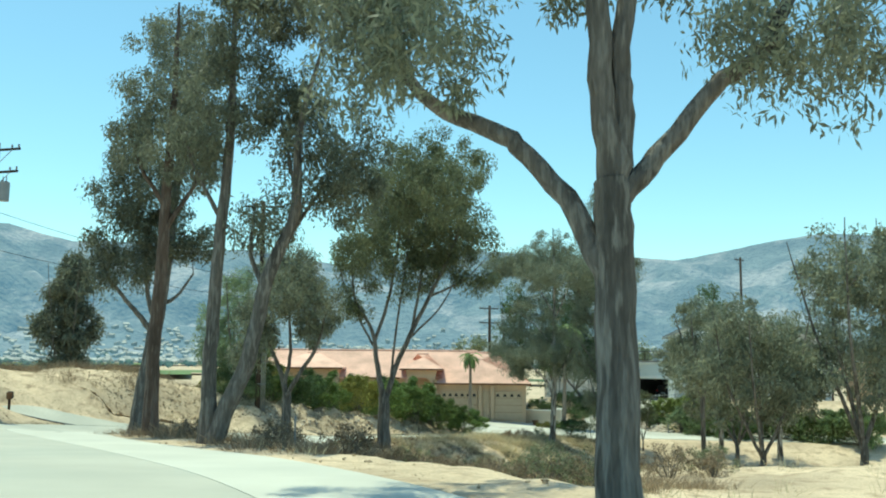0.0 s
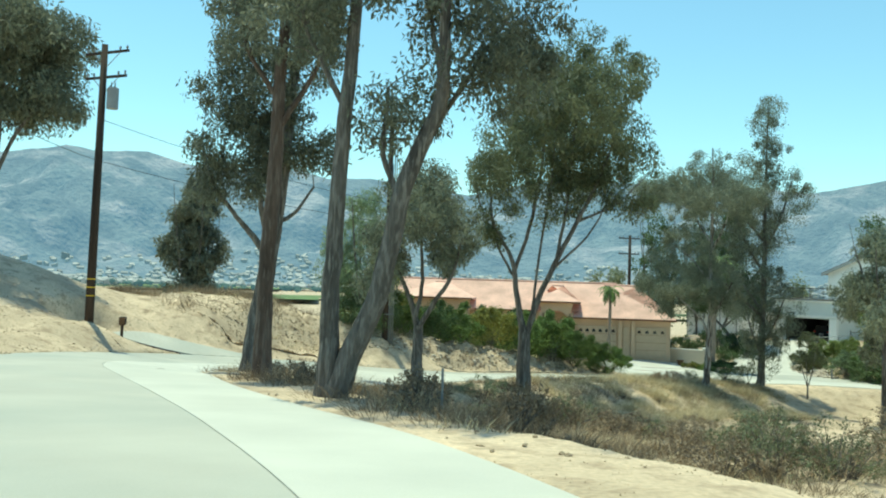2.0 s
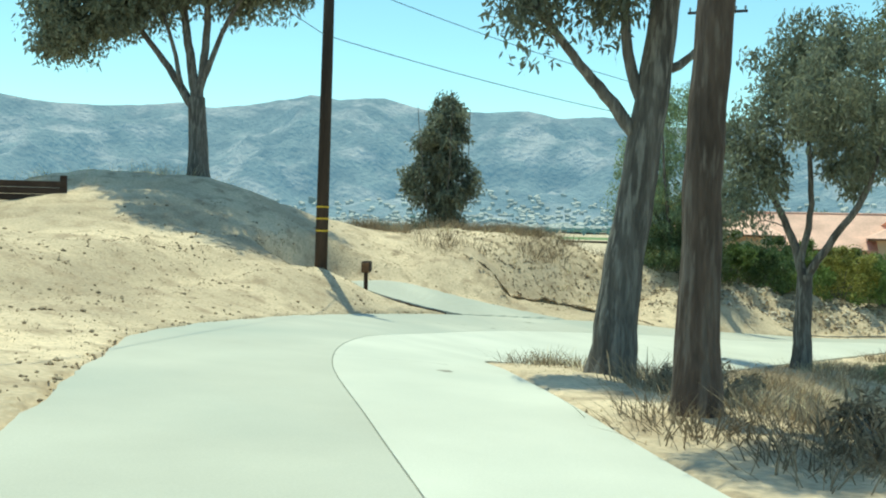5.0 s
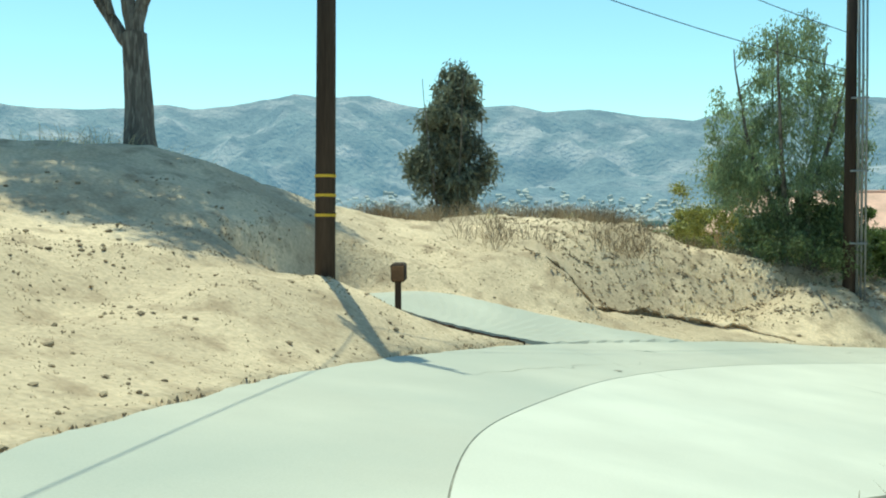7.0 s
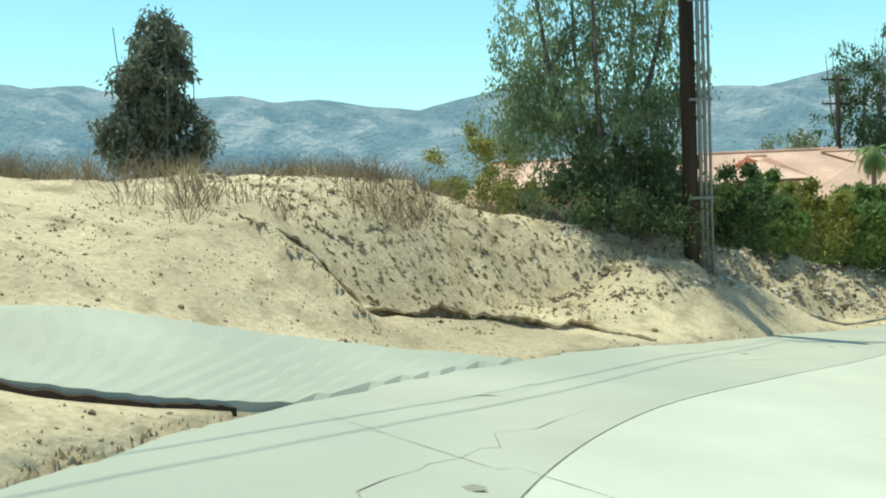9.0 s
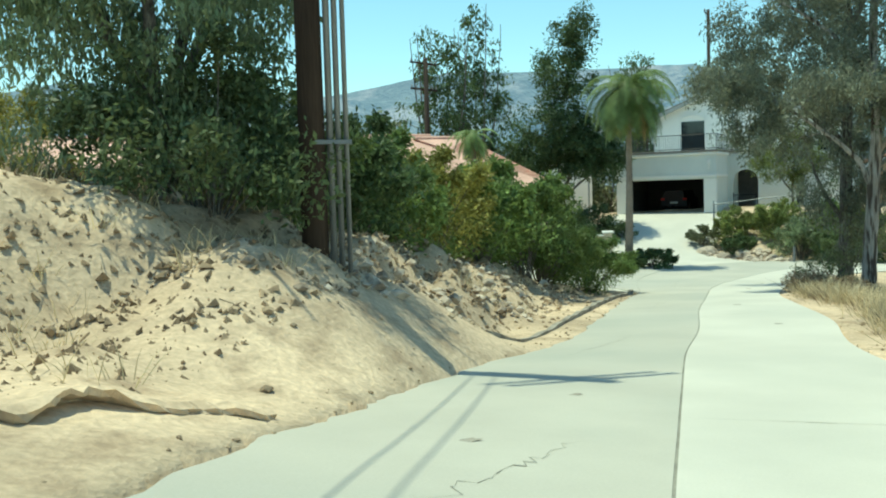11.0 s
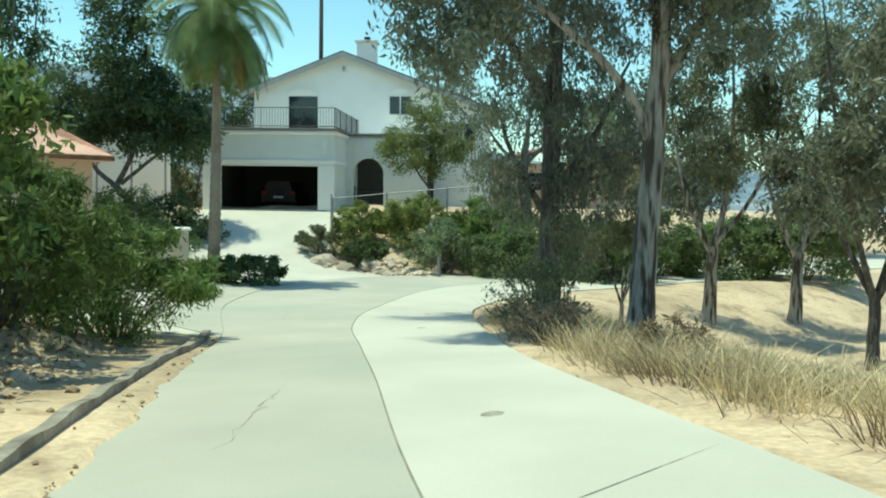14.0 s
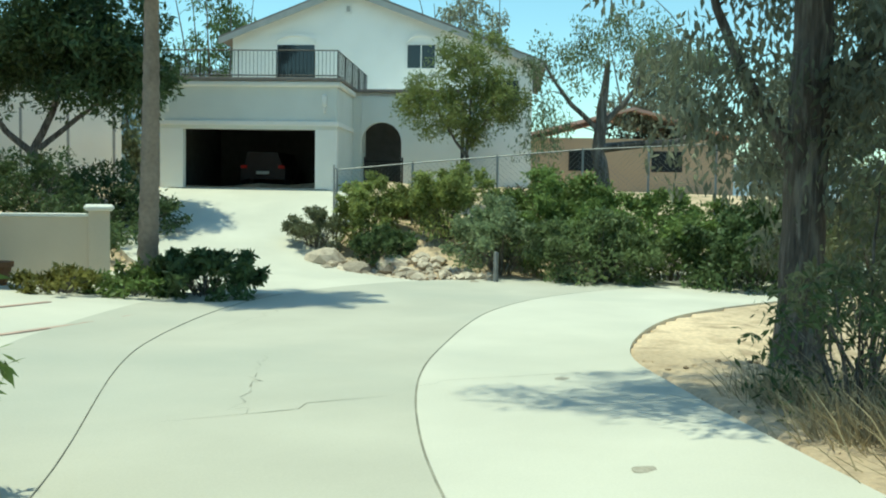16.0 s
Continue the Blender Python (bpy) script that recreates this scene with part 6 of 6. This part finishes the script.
def mesh_fence(points, label, h=1.2, gap=2.2, base=None, levels=None):
    """Posts, top rail and woven wire along points."""
    fence = empty("wire_fence", pose(points[0][0], points[0][1], gz(*points[0]) if base is None else base))
    o = fence.matrix_world.translation
    if levels is None:
        levels = [gz(*p) if base is None else base for p in points]
    q = []
    for a, b, za, zb in zip(points, points[1:], levels, levels[1:]):
        n = max(1, round(math.dist(a, b) / gap))
        q += [(a[0] + (b[0] - a[0]) * i / n, a[1] + (b[1] - a[1]) * i / n, za + (zb - za) * i / n) for i in range(n)]
    q.append((*points[-1], levels[-1]))
    tops = []
    for px, py, pz in q:
        foot = min(pz, gz(px, py))
        bm = bmesh.new()
        tube(bm, [(px - o.x, py - o.y, foot - o.z - 0.3), (px - o.x, py - o.y, pz - o.z + h + 0.05)], [0.035, 0.035], 8)
        part("post", bm, M_GREYMETAL, fence)
        tops.append(Vector((px - o.x, py - o.y, pz - o.z)))
    for a, b in zip(tops, tops[1:]):
        bm = bmesh.new()
        tube(bm, [a + Vector((0, 0, h)), b + Vector((0, 0, h))], [0.022, 0.022], 6)
        part("rail", bm, M_GALV, fence)
        bm = bmesh.new()
        L = (b - a).length
        n = int(L / 0.16)
        d = (b - a) / n
        up_ = Vector((0, 0, 0.16))
        rows = int(h / 0.16)
        for i in range(n):
            for sgn in (0, 1):
                j = 0
                p0 = a + d * i
                e = min(rows, (n - i) if sgn == 0 else i + 1)
                s0, s1 = p0, p0 + (d if sgn == 0 else -d) * e + up_ * e
                tube(bm, [s0 + Vector((0, 0, .02)), s1], [0.0035, 0.0035], 3, cap=False)
        part("wire_mesh", bm, M_GALV, fence)
    return tagged(fence, label, "fence")


mesh_fence([at_house(0.5, -3.2), at_house(0.9, -4.9), at_house(3.2, -4.4), at_house(8.5, -4.2), at_house(12.5, -4.6)], "grey chain-link fence with round posts before the white house", h=1.45, levels=(-4.5, -4.65, -4.4, -3.9, -3.7))
mesh_fence([(8.6, 95.2), (9.6, 96.0), (14.6, 97.4)], "tall grey chain-link fence behind the garden wall", h=1.7, base=-5.8)
gate = empty("iron_gate", HOUSE @ pose(0.9, 0.8, -0.1))
for sx in (0, 1.4):
    one_box("post", (sx - 0.03, sx + 0.03, -0.03, 0.03, -0.5, 1.3), M_IRON, gate, bevel=0.004)
for i in range(11):
    one_box("bar", (0.12 + i * 0.12 - 0.008, 0.12 + i * 0.12 + 0.008, -0.008, 0.008, 0.05, 1.2), M_IRON, gate, bevel=0)
for z_ in (0.1, 1.12):
    one_box("rail", (0.03, 1.37, -0.015, 0.015, z_, z_ + 0.04), M_IRON, gate, bevel=0)
tagged(gate, "dark iron railing gate beside the garage", "gate")
px, py = at_house(5.9, -9.2)
sp = empty("marker_post", pose(px, py, gz(px, py)))
one_box("post", (-0.05, 0.05, -0.05, 0.05, -0.2, 0.95), M_GALV, sp)
tagged(sp, "pale short marker post at the lane's edge", "post")

# the dark tree, hedge and outbuilding behind the garden wall
tree(13.0, 97.6, -40, 0.973, "large dense dark green tree with a leaning trunk", 141, [[(2.4, .3, .2), (1.3, 1.5, .18), (.2, 2.6, .17), (-.5, 3.4, .15)], [(-.3, 3.2, .12), (-1.4, 4.2, .09), (-2.2, 6, .04)],
     [(-.4, 3.3, .13), (.4, 4.9, .1), (.8, 7, .05)], [(-.2, 3.4, .1), (1.2, 4.6, .07), (2.4, 5.6, .03)]],
     [(-2.2, 0, 6.2, 2.2, 2.2, 1.5, 70), (.6, 0, 6.4, 2.4, 2.2, 1.6, 70), (2.4, 0, 5.8, 1.6, 1.8, 1.3, 44), (-.6, 0, 8, 2.6, 2.4, 1.8, 80), (2, 0, 7.2, 2, 2, 1.6, 50), (0, 0, 11, 2.2, 2.2, 2, 60), (.8, 0, 14, 1.5, 1.5, 2, 40)],
     leaves=M_DARKLEAF, per=105, leaf=0.24, clump=0.6, droop=0.3, z=-6.0, name="shade_tree")
for k, (hx_, hy_, hw, hh_) in enumerate(((9.8, 91.6, 3, 1.5), (12.2, 92.6, 3, 1.5), (14.4, 94.0, 2.6, 1.6), (8.64, 94.31, 3, 1.6), (11.57, 94.60, 3, 1.8), (13.94, 95.69, 2.4, 2.2))):
    shrub(hx_, hy_, "clipped dark green hedge shrub behind the garden wall", 150 + k, hw, hh_, M_DARKLEAF, leaf=0.14, count=3600, name="hedge_shrub", group="hedge")
for k, (tx, ty, hh_, ww, lb, mt_, nm) in enumerate((
        (21.62, 106.82, 8.5, 3.6, "small open tree behind the roof deck", M_EUC2, "garden_tree"),
        (43.58, 108.52, 14, 7, "tall eucalyptus behind the white house", M_EUC, "eucalyptus_tree"),
        (6.89, 102.94, 16, 5, "tall dark narrow tree behind the bungalow", M_DARKLEAF, "tall_tree"),
        (11.43, 107.65, 18, 5, "tall dark narrow tree behind the bungalow", M_DARKLEAF, "tall_tree"),
        (1.96, 101.15, 9, 6, "broad green tree behind the bungalow", M_EUC2, "broad_tree"),
        (-8.29, 100.53, 7.5, 7, "broad dark tree behind the bungalow", M_DARKLEAF, "broad_tree"),
        (-21.43, 99.36, 6.5, 6, "broad dark tree behind the bungalow", M_DARKLEAF, "broad_tree"),
        (33.28, 120.55, 16, 6, "dark tall pine behind the white house", M_DARKLEAF, "pine_tree"),
        (50.06, 98.56, 10, 8, "dense eucalyptus beyond the lane", M_EUC, "eucalyptus_tree"),
        (43.83, 87.09, 9, 7, "dense eucalyptus beyond the lane", M_EUC, "eucalyptus_tree"),
        (55.37, 82.81, 10, 8, "dense eucalyptus beyond the lane", M_EUC, "eucalyptus_tree"))):
    n = max(20, int(ww * 7))
    tree(tx, ty, 0, 1.0, lb, 160 + k, fork(hh_, ww, .2, .2, 5, 160 + k),
         [(-ww * .2, 0, hh_ * .5, ww * .32, ww * .35, hh_ * .22, n), (ww * .2, 0, hh_ * .52, ww * .32, ww * .35, hh_ * .22, n), (0, 0, hh_ * .78, ww * .34, ww * .34, hh_ * .2, n), (0, ww * .1, hh_ * .3, ww * .4, ww * .35, hh_ * .16, n)],
         leaves=mt_, per=46, leaf=0.34, clump=0.7, name=nm, z=-6.1 if tx < 30 else None)
outb = empty("outbuilding", pose(15.2, 106.0, -6.0, 0, 0, -22))
one_box("wall", (-5, 4, 0, 5, -0.3, 6.2), M_STUCCO, outb)
slope("roof", -5.3, 6.2, 4.3, 6.6, -0.4, 5.4, 0.15, M_GREYMETAL, outb)
for k in range(6):
    one_box("post", (-4.9 + 1.7 * k, -4.8 + 1.7 * k, -0.9, -0.8, -0.3, 5.2), M_GREYMETAL, outb)
tagged(outb, "pale outbuilding with a row of thin posts", "outbuilding")
far_house = empty("neighbour_house", pose(47.14, 98.66, -3.0, 0, 0, -45))
one_box("wall", (-6, 6, 0, 8, -3.5, 2.5), M_BEIGE, far_house)
slope("roof", -6.7, 2.36, 0, 4.1, -0.6, 8.6, 0.18, M_TERRA, far_house)
slope("roof", 0, 4.1, 6.7, 2.36, -0.6, 8.6, 0.18, M_TERRA, far_house)
one_box("window", (-3.6, -1.8, -0.03, 0.0, 0.6, 1.8), M_GLASS, far_house)
one_box("window", (1.2, 3.0, -0.03, 0.0, 0.6, 1.8), M_GLASS, far_house)
tagged(far_house, "low beige neighbouring house with a tiled roof", "house")

# shrubs on the bank before the bungalow
for k, (a, b, w, h, mt_, lf, lb) in enumerate((
        (-1.3, 72.4, 3.6, 2.6, M_GREENLEAF, .16, "dense feathery green juniper at the end of the curb"),
        (1.13, 73.73, 3.0, 2.1, M_GREENLEAF, .15, "feathery green juniper at the end of the curb"),
        (-2.87, 70.36, 3.2, 1.9, M_GREENLEAF, .16, "broad green shrub on the bank"),
        (-4.88, 68.67, 3.0, 1.9, M_GREENLEAF, .15, "light green shrub on the bank"),
        (-6.89, 67.17, 3.0, 2.0, M_YELLOWLEAF, .13, "yellow-green shrub on the bank"),
        (-8.73, 65.02, 3.0, 2.4, M_GREENLEAF, .14, "light green shrub on the bank"),
        (-10.18, 62.87, 2.8, 2.2, M_DARKLEAF, .14, "dark green shrub on the bank"),
        (-12.02, 61.13, 3.0, 2.6, M_GREENLEAF, .15, "green shrub by the pole"),
        (-3.54, 73.69, 3.0, 1.6, M_GREENLEAF, .16, "green shrub behind the bank"),
        (-7.50, 71.68, 3.4, 1.8, M_GREENLEAF, .16, "green shrub behind the bank"),
        (-10.94, 68.17, 3.4, 1.8, M_EUC2, .15, "olive shrub behind the bank"),
        (-5.63, 78.04, 3.0, 1.5, M_DARKLEAF, .16, "dark green shrub below the bungalow porch"),
        (-8.64, 78.54, 3.2, 1.7, M_DARKLEAF, .16, "dark green shrub below the bungalow"),
        (-11.92, 79.23, 3.4, 1.9, M_DARKLEAF, .16, "dark green shrub below the bungalow"),
        (-16.16, 80.94, 3.4, 2.1, M_DARKLEAF, .16, "dark green shrub below the bungalow"),
        (-18.2, 82.0, 6.0, 8.2, M_YELLOWLEAF, .18, "large yellow-green bush at the bungalow's end"),
        (-2.03, 78.12, 2.2, 1.3, M_GREENLEAF, .14, "green shrub before the garage wing"),
        (-17.30, 67.36, 2.6, 1.6, M_YELLOWLEAF, .14, "yellow-green shrub behind the crest"))):
    if k > 1:
        h = h if h > 4 else min(4.4 if k in (4, 5, 6, 7) else 3.7, max(h, (1.22 if k in (4, 5, 6, 7) else 1.02) * ((-0.9 if b < 64 else -1.25) - gz(a, b))))
    shrub(a, b, lb, 200 + k, w, h, mt_, leaf=lf if k > 1 else 0.13, count=int(min(9000, 2000 + 800 * w * h) * (1.6 if k > 1 else 4)), group="shrubs on the bank", spiky=0.25,
          slim=0.4 if k > 1 else 0.22, sprigs=26 if k > 1 else 60, droop=0.2 if k > 1 else 0.6)

# ---------------------------------------------------------------- loose ground cover
def scatter(n, seed, where, x0, x1, y0, y1):
    r = rng(seed)
    p = np.column_stack([r.uniform(x0, x1, n), r.uniform(y0, y1, n)])
    return p[where(p[:, 0], p[:, 1])]


def edge_gap(x, y):
    """Signed gaps to the left and the right edge, positive outside, and the station."""
    dl = np.hypot(x[:, None] - EL[None, :, 0], y[:, None] - EL[None, :, 1])
    dr = np.hypot(x[:, None] - ER[None, :, 0], y[:, None] - ER[None, :, 1])
    il, ir = dl.argmin(1), dr.argmin(1)
    jl, jr = np.clip(il, 1, len(EL) - 2), np.clip(ir, 1, len(ER) - 2)
    tl, tr = EL[jl + 1] - EL[jl - 1], ER[jr + 1] - ER[jr - 1]
    sl_ = tl[:, 0] * (y - EL[il, 1]) - tl[:, 1] * (x - EL[il, 0])
    sr_ = tr[:, 0] * (y - ER[ir, 1]) - tr[:, 1] * (x - ER[ir, 0])
    return np.where(sl_ > 0, 1, -1) * dl.min(1), np.where(sr_ < 0, 1, -1) * dr.min(1), STATION[il], STATION[ir]


def drive_gap(x, y):
    return np.hypot(x[:, None] - DRIVE[None, :, 0], y[:, None] - DRIVE[None, :, 1]).min(1)


def on_left(lo, hi, s0, s1, dens=None, seed=0):
    def w(x, y):
        gl, gr_, sl_, sr_ = edge_gap(x, y)
        ok = (gl > lo) & (gl < hi) & (gr_ < 0) & (sl_ > s0) & (sl_ < s1) & (drive_gap(x, y) > 0.4)
        if dens:
            ok &= wave(x, y, dens, seed) + rng(seed).uniform(-0.25, 0.25, len(x)) > 0.08
        return ok
    return w


def on_right(lo, hi, s0, s1, dens=None, seed=0):
    def w(x, y):
        gl, gr_, sl_, sr_ = edge_gap(x, y)
        ok = (gr_ > lo) & (gr_ < hi) & (gl < 0) & (sr_ > s0) & (sr_ < s1)
        if dens:
            ok &= wave(x, y, dens, seed) + rng(seed).uniform(-0.25, 0.25, len(x)) > 0.05
        return ok
    return w


stones("eroded_rubble", scatter(14000, 41, on_left(1.2, 5.5, 14.4, 19.3, 1.2, 2), -17, 4, 50, 75), M_ROCK, "pale broken rubble and clods on the eroded bank", 42, 0.03, 0.17, "rubble")
stones("earth_clods", scatter(9000, 1, on_left(0.7, 9, 12.6, 19.5, 0.8, 3), -25, 4, 40, 75), M_CLOD, "crumbling earth clods on the sandy bank", 2, 0.02, 0.09, "clods")
crumbs("bank_crumbs", scatter(120000, 61, on_left(1.3, 8, 12.5, 19.4), -26, 4, 40, 75), M_CRUMB, "crumbled earth covering the eroded bank", 62, 0.02, 0.11)
crumbs("dirt_crumbs", scatter(90000, 63, on_left(0.2, 8, 5, 12.5, 1.3, 5), -32, -6, 12, 50), M_CRUMB, "small crumbs of earth on the sandy bank", 64, 0.01, 0.05)
crumbs("verge_crumbs", scatter(80000, 65, on_right(0.1, 6, 4, 20, 1.1, 3), -14, 12, 6, 76), M_CRUMB, "small crumbs of earth on the verge", 66, 0.01, 0.05)
crumbs("knoll_crumbs", scatter(70000, 67, on_left(0.05, 6, 7, 12.6), -26, -12, 20, 50), M_CRUMB, "fine crumbs of earth over the sandy knoll", 68, 0.008, 0.04)
stones("pebbles", scatter(9000, 3, on_left(0.05, 9, 4, 12.4, 1.1, 6), -30, -3, 8, 48), M_CLOD, "scattered pebbles and clods on the sandy bank", 4, 0.015, 0.065, "pebbles")
stones("verge_stones", scatter(7000, 5, on_right(0.1, 8, 3, 21, 0.9, 9), -14, 24, 5, 77), M_CLOD, "scattered stones on the verge", 6, 0.015, 0.065, "stones")
stones("edge_gravel", scatter(16000, 7, on_left(-0.05, 0.45, 4, 20), -21, 5, 8, 76), M_CLOD, "loose gravel along the concrete's edge", 8, 0.012, 0.045, "gravel")
grass("weeds", scatter(9000, 9, on_left(4.6, 11, 12.0, 16, 0.6, 4), -32, -4, 44, 72), M_BROWNWEED, "brown dried weeds along the crest of the bank", 10, 24, 0.62, 0.35, "dry weeds")
grass("bank_grass", scatter(1500, 11, on_left(1.5, 9, 12.6, 17, 0.9, 8), -26, -4, 44, 68), M_DRY, "sparse dry grass tufts on the bank", 12, 14, 0.35, 0.25)
grass("hill_grass", scatter(5200, 31, on_left(11, 34, 9, 15.5, 0.35, 8), -60, -10, 40, 96), M_DRY, "dry grass behind the bank", 32, 10, 0.5, 0.6)
grass("verge_grass", scatter(3600, 13, on_right(0.75, 8.5, 14.6, 19.8, 2.2, 2), -8, 14, 48, 74), M_DRY, "golden dry grass tufts along the verge", 14, 64, 0.5, 0.36)
grass("verge_weeds", scatter(3400, 23, on_right(0.8, 9, 13.8, 20, 1.9, 7), -10, 14, 46, 74), M_BROWNWEED, "brown dried weeds between the grass on the verge", 24, 40, 0.38, 0.4, "dry weeds")
grass("slope_weeds", scatter(9000, 27, on_right(1.5, 16, 5.5, 15.5, 0.9, 11), -10, 16, 18, 54), M_BROWNWEED, "dull brown weeds over the slope of the hollow", 28, 26, 0.44, 0.5, "dry weeds")
grass("verge_weeds", scatter(6000, 15, on_right(0.4, 9, 5.2, 13.5, 0.7, 5), -14, 12, 10, 50), M_BROWNWEED, "brown dried weeds and grass on the verge", 16, 26, 0.3, 0.4, "dry weeds")
grass("verge_grass", scatter(1800, 17, on_right(1.0, 10, 5.2, 13.5, 0.5, 7), -14, 14, 10, 50), M_DRY, "dry yellow grass on the verge", 18, 40, 0.3, 0.4)
grass("hollow_grass", scatter(3500, 19, on_right(6, 30, 5, 25, 0.4, 1), -8, 44, 14, 76), M_DRY, "dry grass in the hollow", 20, 12, 0.5, 0.5)
grass("bend_weeds", scatter(2600, 21, on_right(0.55, 4.5, 16.8, 20.4, 1.6, 2), 2, 16, 62, 76), M_DRY, "pale dry weeds under the trees at the bend", 22, 50, 0.4, 0.35, "dry weeds")
for k, (a, b, w, h, mt_) in enumerate(((-3.72, 20.34, 1.2, .7, M_BROWNWEED), (-1.98, 18.89, 1.4, .8, M_BROWNWEED), (-6.96, 25.33, 1.2, .6, M_BROWNWEED), (-8.90, 29.53, 1.3, .6, M_BROWNWEED), (-4.33, 24.42, 1.6, .9, M_BROWNWEED),
                                       (6.3, 68.9, 1.2, 0.8, M_EUC2), (9.6, 70.6, 1.2, 0.7, M_EUC), (3.9, 64.6, 1.2, 0.6, M_BROWNWEED), (5.11, 67.56, 1.3, 0.8, M_BROWNWEED), (8.83, 70.94, 2.0, 1.4, M_DARKLEAF),
                                       (-18.80, 25.77, 1.6, .8, M_BROWNWEED), (-15.95, 21.14, 1.3, .7, M_BROWNWEED))):
    shrub(a, b, "low dry brown bush on the verge" if mt_ is M_BROWNWEED else "low leafy bush under the trees at the bend", 240 + k, w, h, mt_, leaf=0.1, count=1300, name="low_bush", group="low bushes", slim=0.25)
q = random.Random(17)
for k in range(22):
    t = k / 21
    a, b = -6.6 + 10.5 * (1 - t) + q.uniform(-1.4, 1.4), 22.5 + 14 * t + q.uniform(-2.5, 2.5)
    a += 1.2 * t
    w = q.uniform(1.3, 2.6)
    shrub(a, b, "rounded dry brown brush in the hollow" if k % 3 else "olive brush in the hollow", 300 + k, w, w * q.uniform(0.4, 0.6), M_BROWNWEED if k % 3 else M_EUC2, leaf=0.09, count=int(900 * w), name="brush",
          category="brush", group="brush in the hollow", slim=0.25)

q = random.Random(29)
for k in range(30):
    a, b = q.uniform(-5.5, 9.5), q.uniform(27, 48)
    w = q.uniform(1.2, 2.8)
    shrub(a, b, "rounded grey-green brush on the slope" if k % 2 else "rounded dry brown brush in the hollow", 340 + k, w, w * q.uniform(0.38, 0.55), M_EUC2 if k % 2 else M_BROWNWEED, leaf=0.1, count=int(1100 * w), name="brush",
          category="brush", group="brush in the hollow", slim=0.25)

# ---------------------------------------------------------------- the valley: fields, hedgerows, a town
M_FIELD = [mat("green_field", (0.16, 0.22, 0.09), scale=0.02, fine=0.3, spread=0.25, bump=0), mat("tan_field", (0.42, 0.37, 0.27), scale=0.02, fine=0.3, spread=0.2, bump=0),
           mat("dark_orchard", (0.07, 0.11, 0.05), scale=0.05, fine=0.5, spread=0.4, bump=0)]
q = random.Random(5)
for k in range(46):
    a0 = math.radians(q.uniform(-58, 30))
    r0 = q.uniform(330, 1180)
    da, dr_ = math.radians(q.uniform(4, 11)), q.uniform(40, 130)
    vs = []
    for i in range(9):
        vs.append((math.sin(a0 + da * i / 8) * r0, math.cos(a0 + da * i / 8) * r0, -9.2 + 0.02 * k))
    for i in range(8, -1, -1):
        vs.append((math.sin(a0 + da * i / 8) * (r0 + dr_), math.cos(a0 + da * i / 8) * (r0 + dr_), -9.2 + 0.02 * k))
    tagged(link_mesh("field", vs, [tuple(range(18))], M_FIELD[k % 3]), "flat farm field on the valley floor", "field", kind="structure")
r = rng(12)


def town_spot(n, a0, a1, r0, r1):
    a, d = np.radians(r.uniform(a0, a1, n)), r.uniform(r0, r1, n)
    x, y = np.sin(a) * d, np.cos(a) * d
    return x, y, np.where(d < 1250, -9, np.maximum(-9, hill_z(x, y)))


tx, ty, tz = town_spot(2600, -62, 28, 1100, 1640)
bv, bf = [], []
for k in range(len(tx)):
    w, d, h, a = r.uniform(5, 11), r.uniform(4, 7), r.uniform(2, 3.6), r.uniform(0, 3.14)
    c, s = math.cos(a), math.sin(a)
    for top_ in (0, 1):
        for ex, ey in ((-w / 2, -d / 2), (w / 2, -d / 2), (w / 2, d / 2), (-w / 2, d / 2)):
            bv.append((tx[k] + ex * c - ey * s, ty[k] + ex * s + ey * c, tz[k] + (-6 if not top_ else h + (2.4 if (ex * c - ey * s) * tx[k] + (ex * s + ey * c) * ty[k] > 0 else 0))))
    i = 8 * k
    bf += [(i, i + 1, i + 5, i + 4), (i + 1, i + 2, i + 6, i + 5), (i + 2, i + 3, i + 7, i + 6), (i + 3, i, i + 4, i + 7), (i + 4, i + 5, i + 6, i + 7)]
# faint blue emission on the walls imitates haze over the valley
M_TOWN = mat("far_house_walls_hazed", (0.50, 0.47, 0.43), spread=0.1, bump=0, per_object=0.3, emit=(0.22, 0.42, 0.62, 0.1))
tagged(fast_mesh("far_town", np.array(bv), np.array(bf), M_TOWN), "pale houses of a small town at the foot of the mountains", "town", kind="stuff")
tx, ty, tz = town_spot(1500, -62, 40, 800, 1450)
# the trees glow blue as well, as painted haze
M_FARTREE = mat("far_tree_green_hazed", (0.07, 0.095, 0.055), spread=0.3, bump=0, per_object=0.3, emit=(0.22, 0.42, 0.62, 0.18))
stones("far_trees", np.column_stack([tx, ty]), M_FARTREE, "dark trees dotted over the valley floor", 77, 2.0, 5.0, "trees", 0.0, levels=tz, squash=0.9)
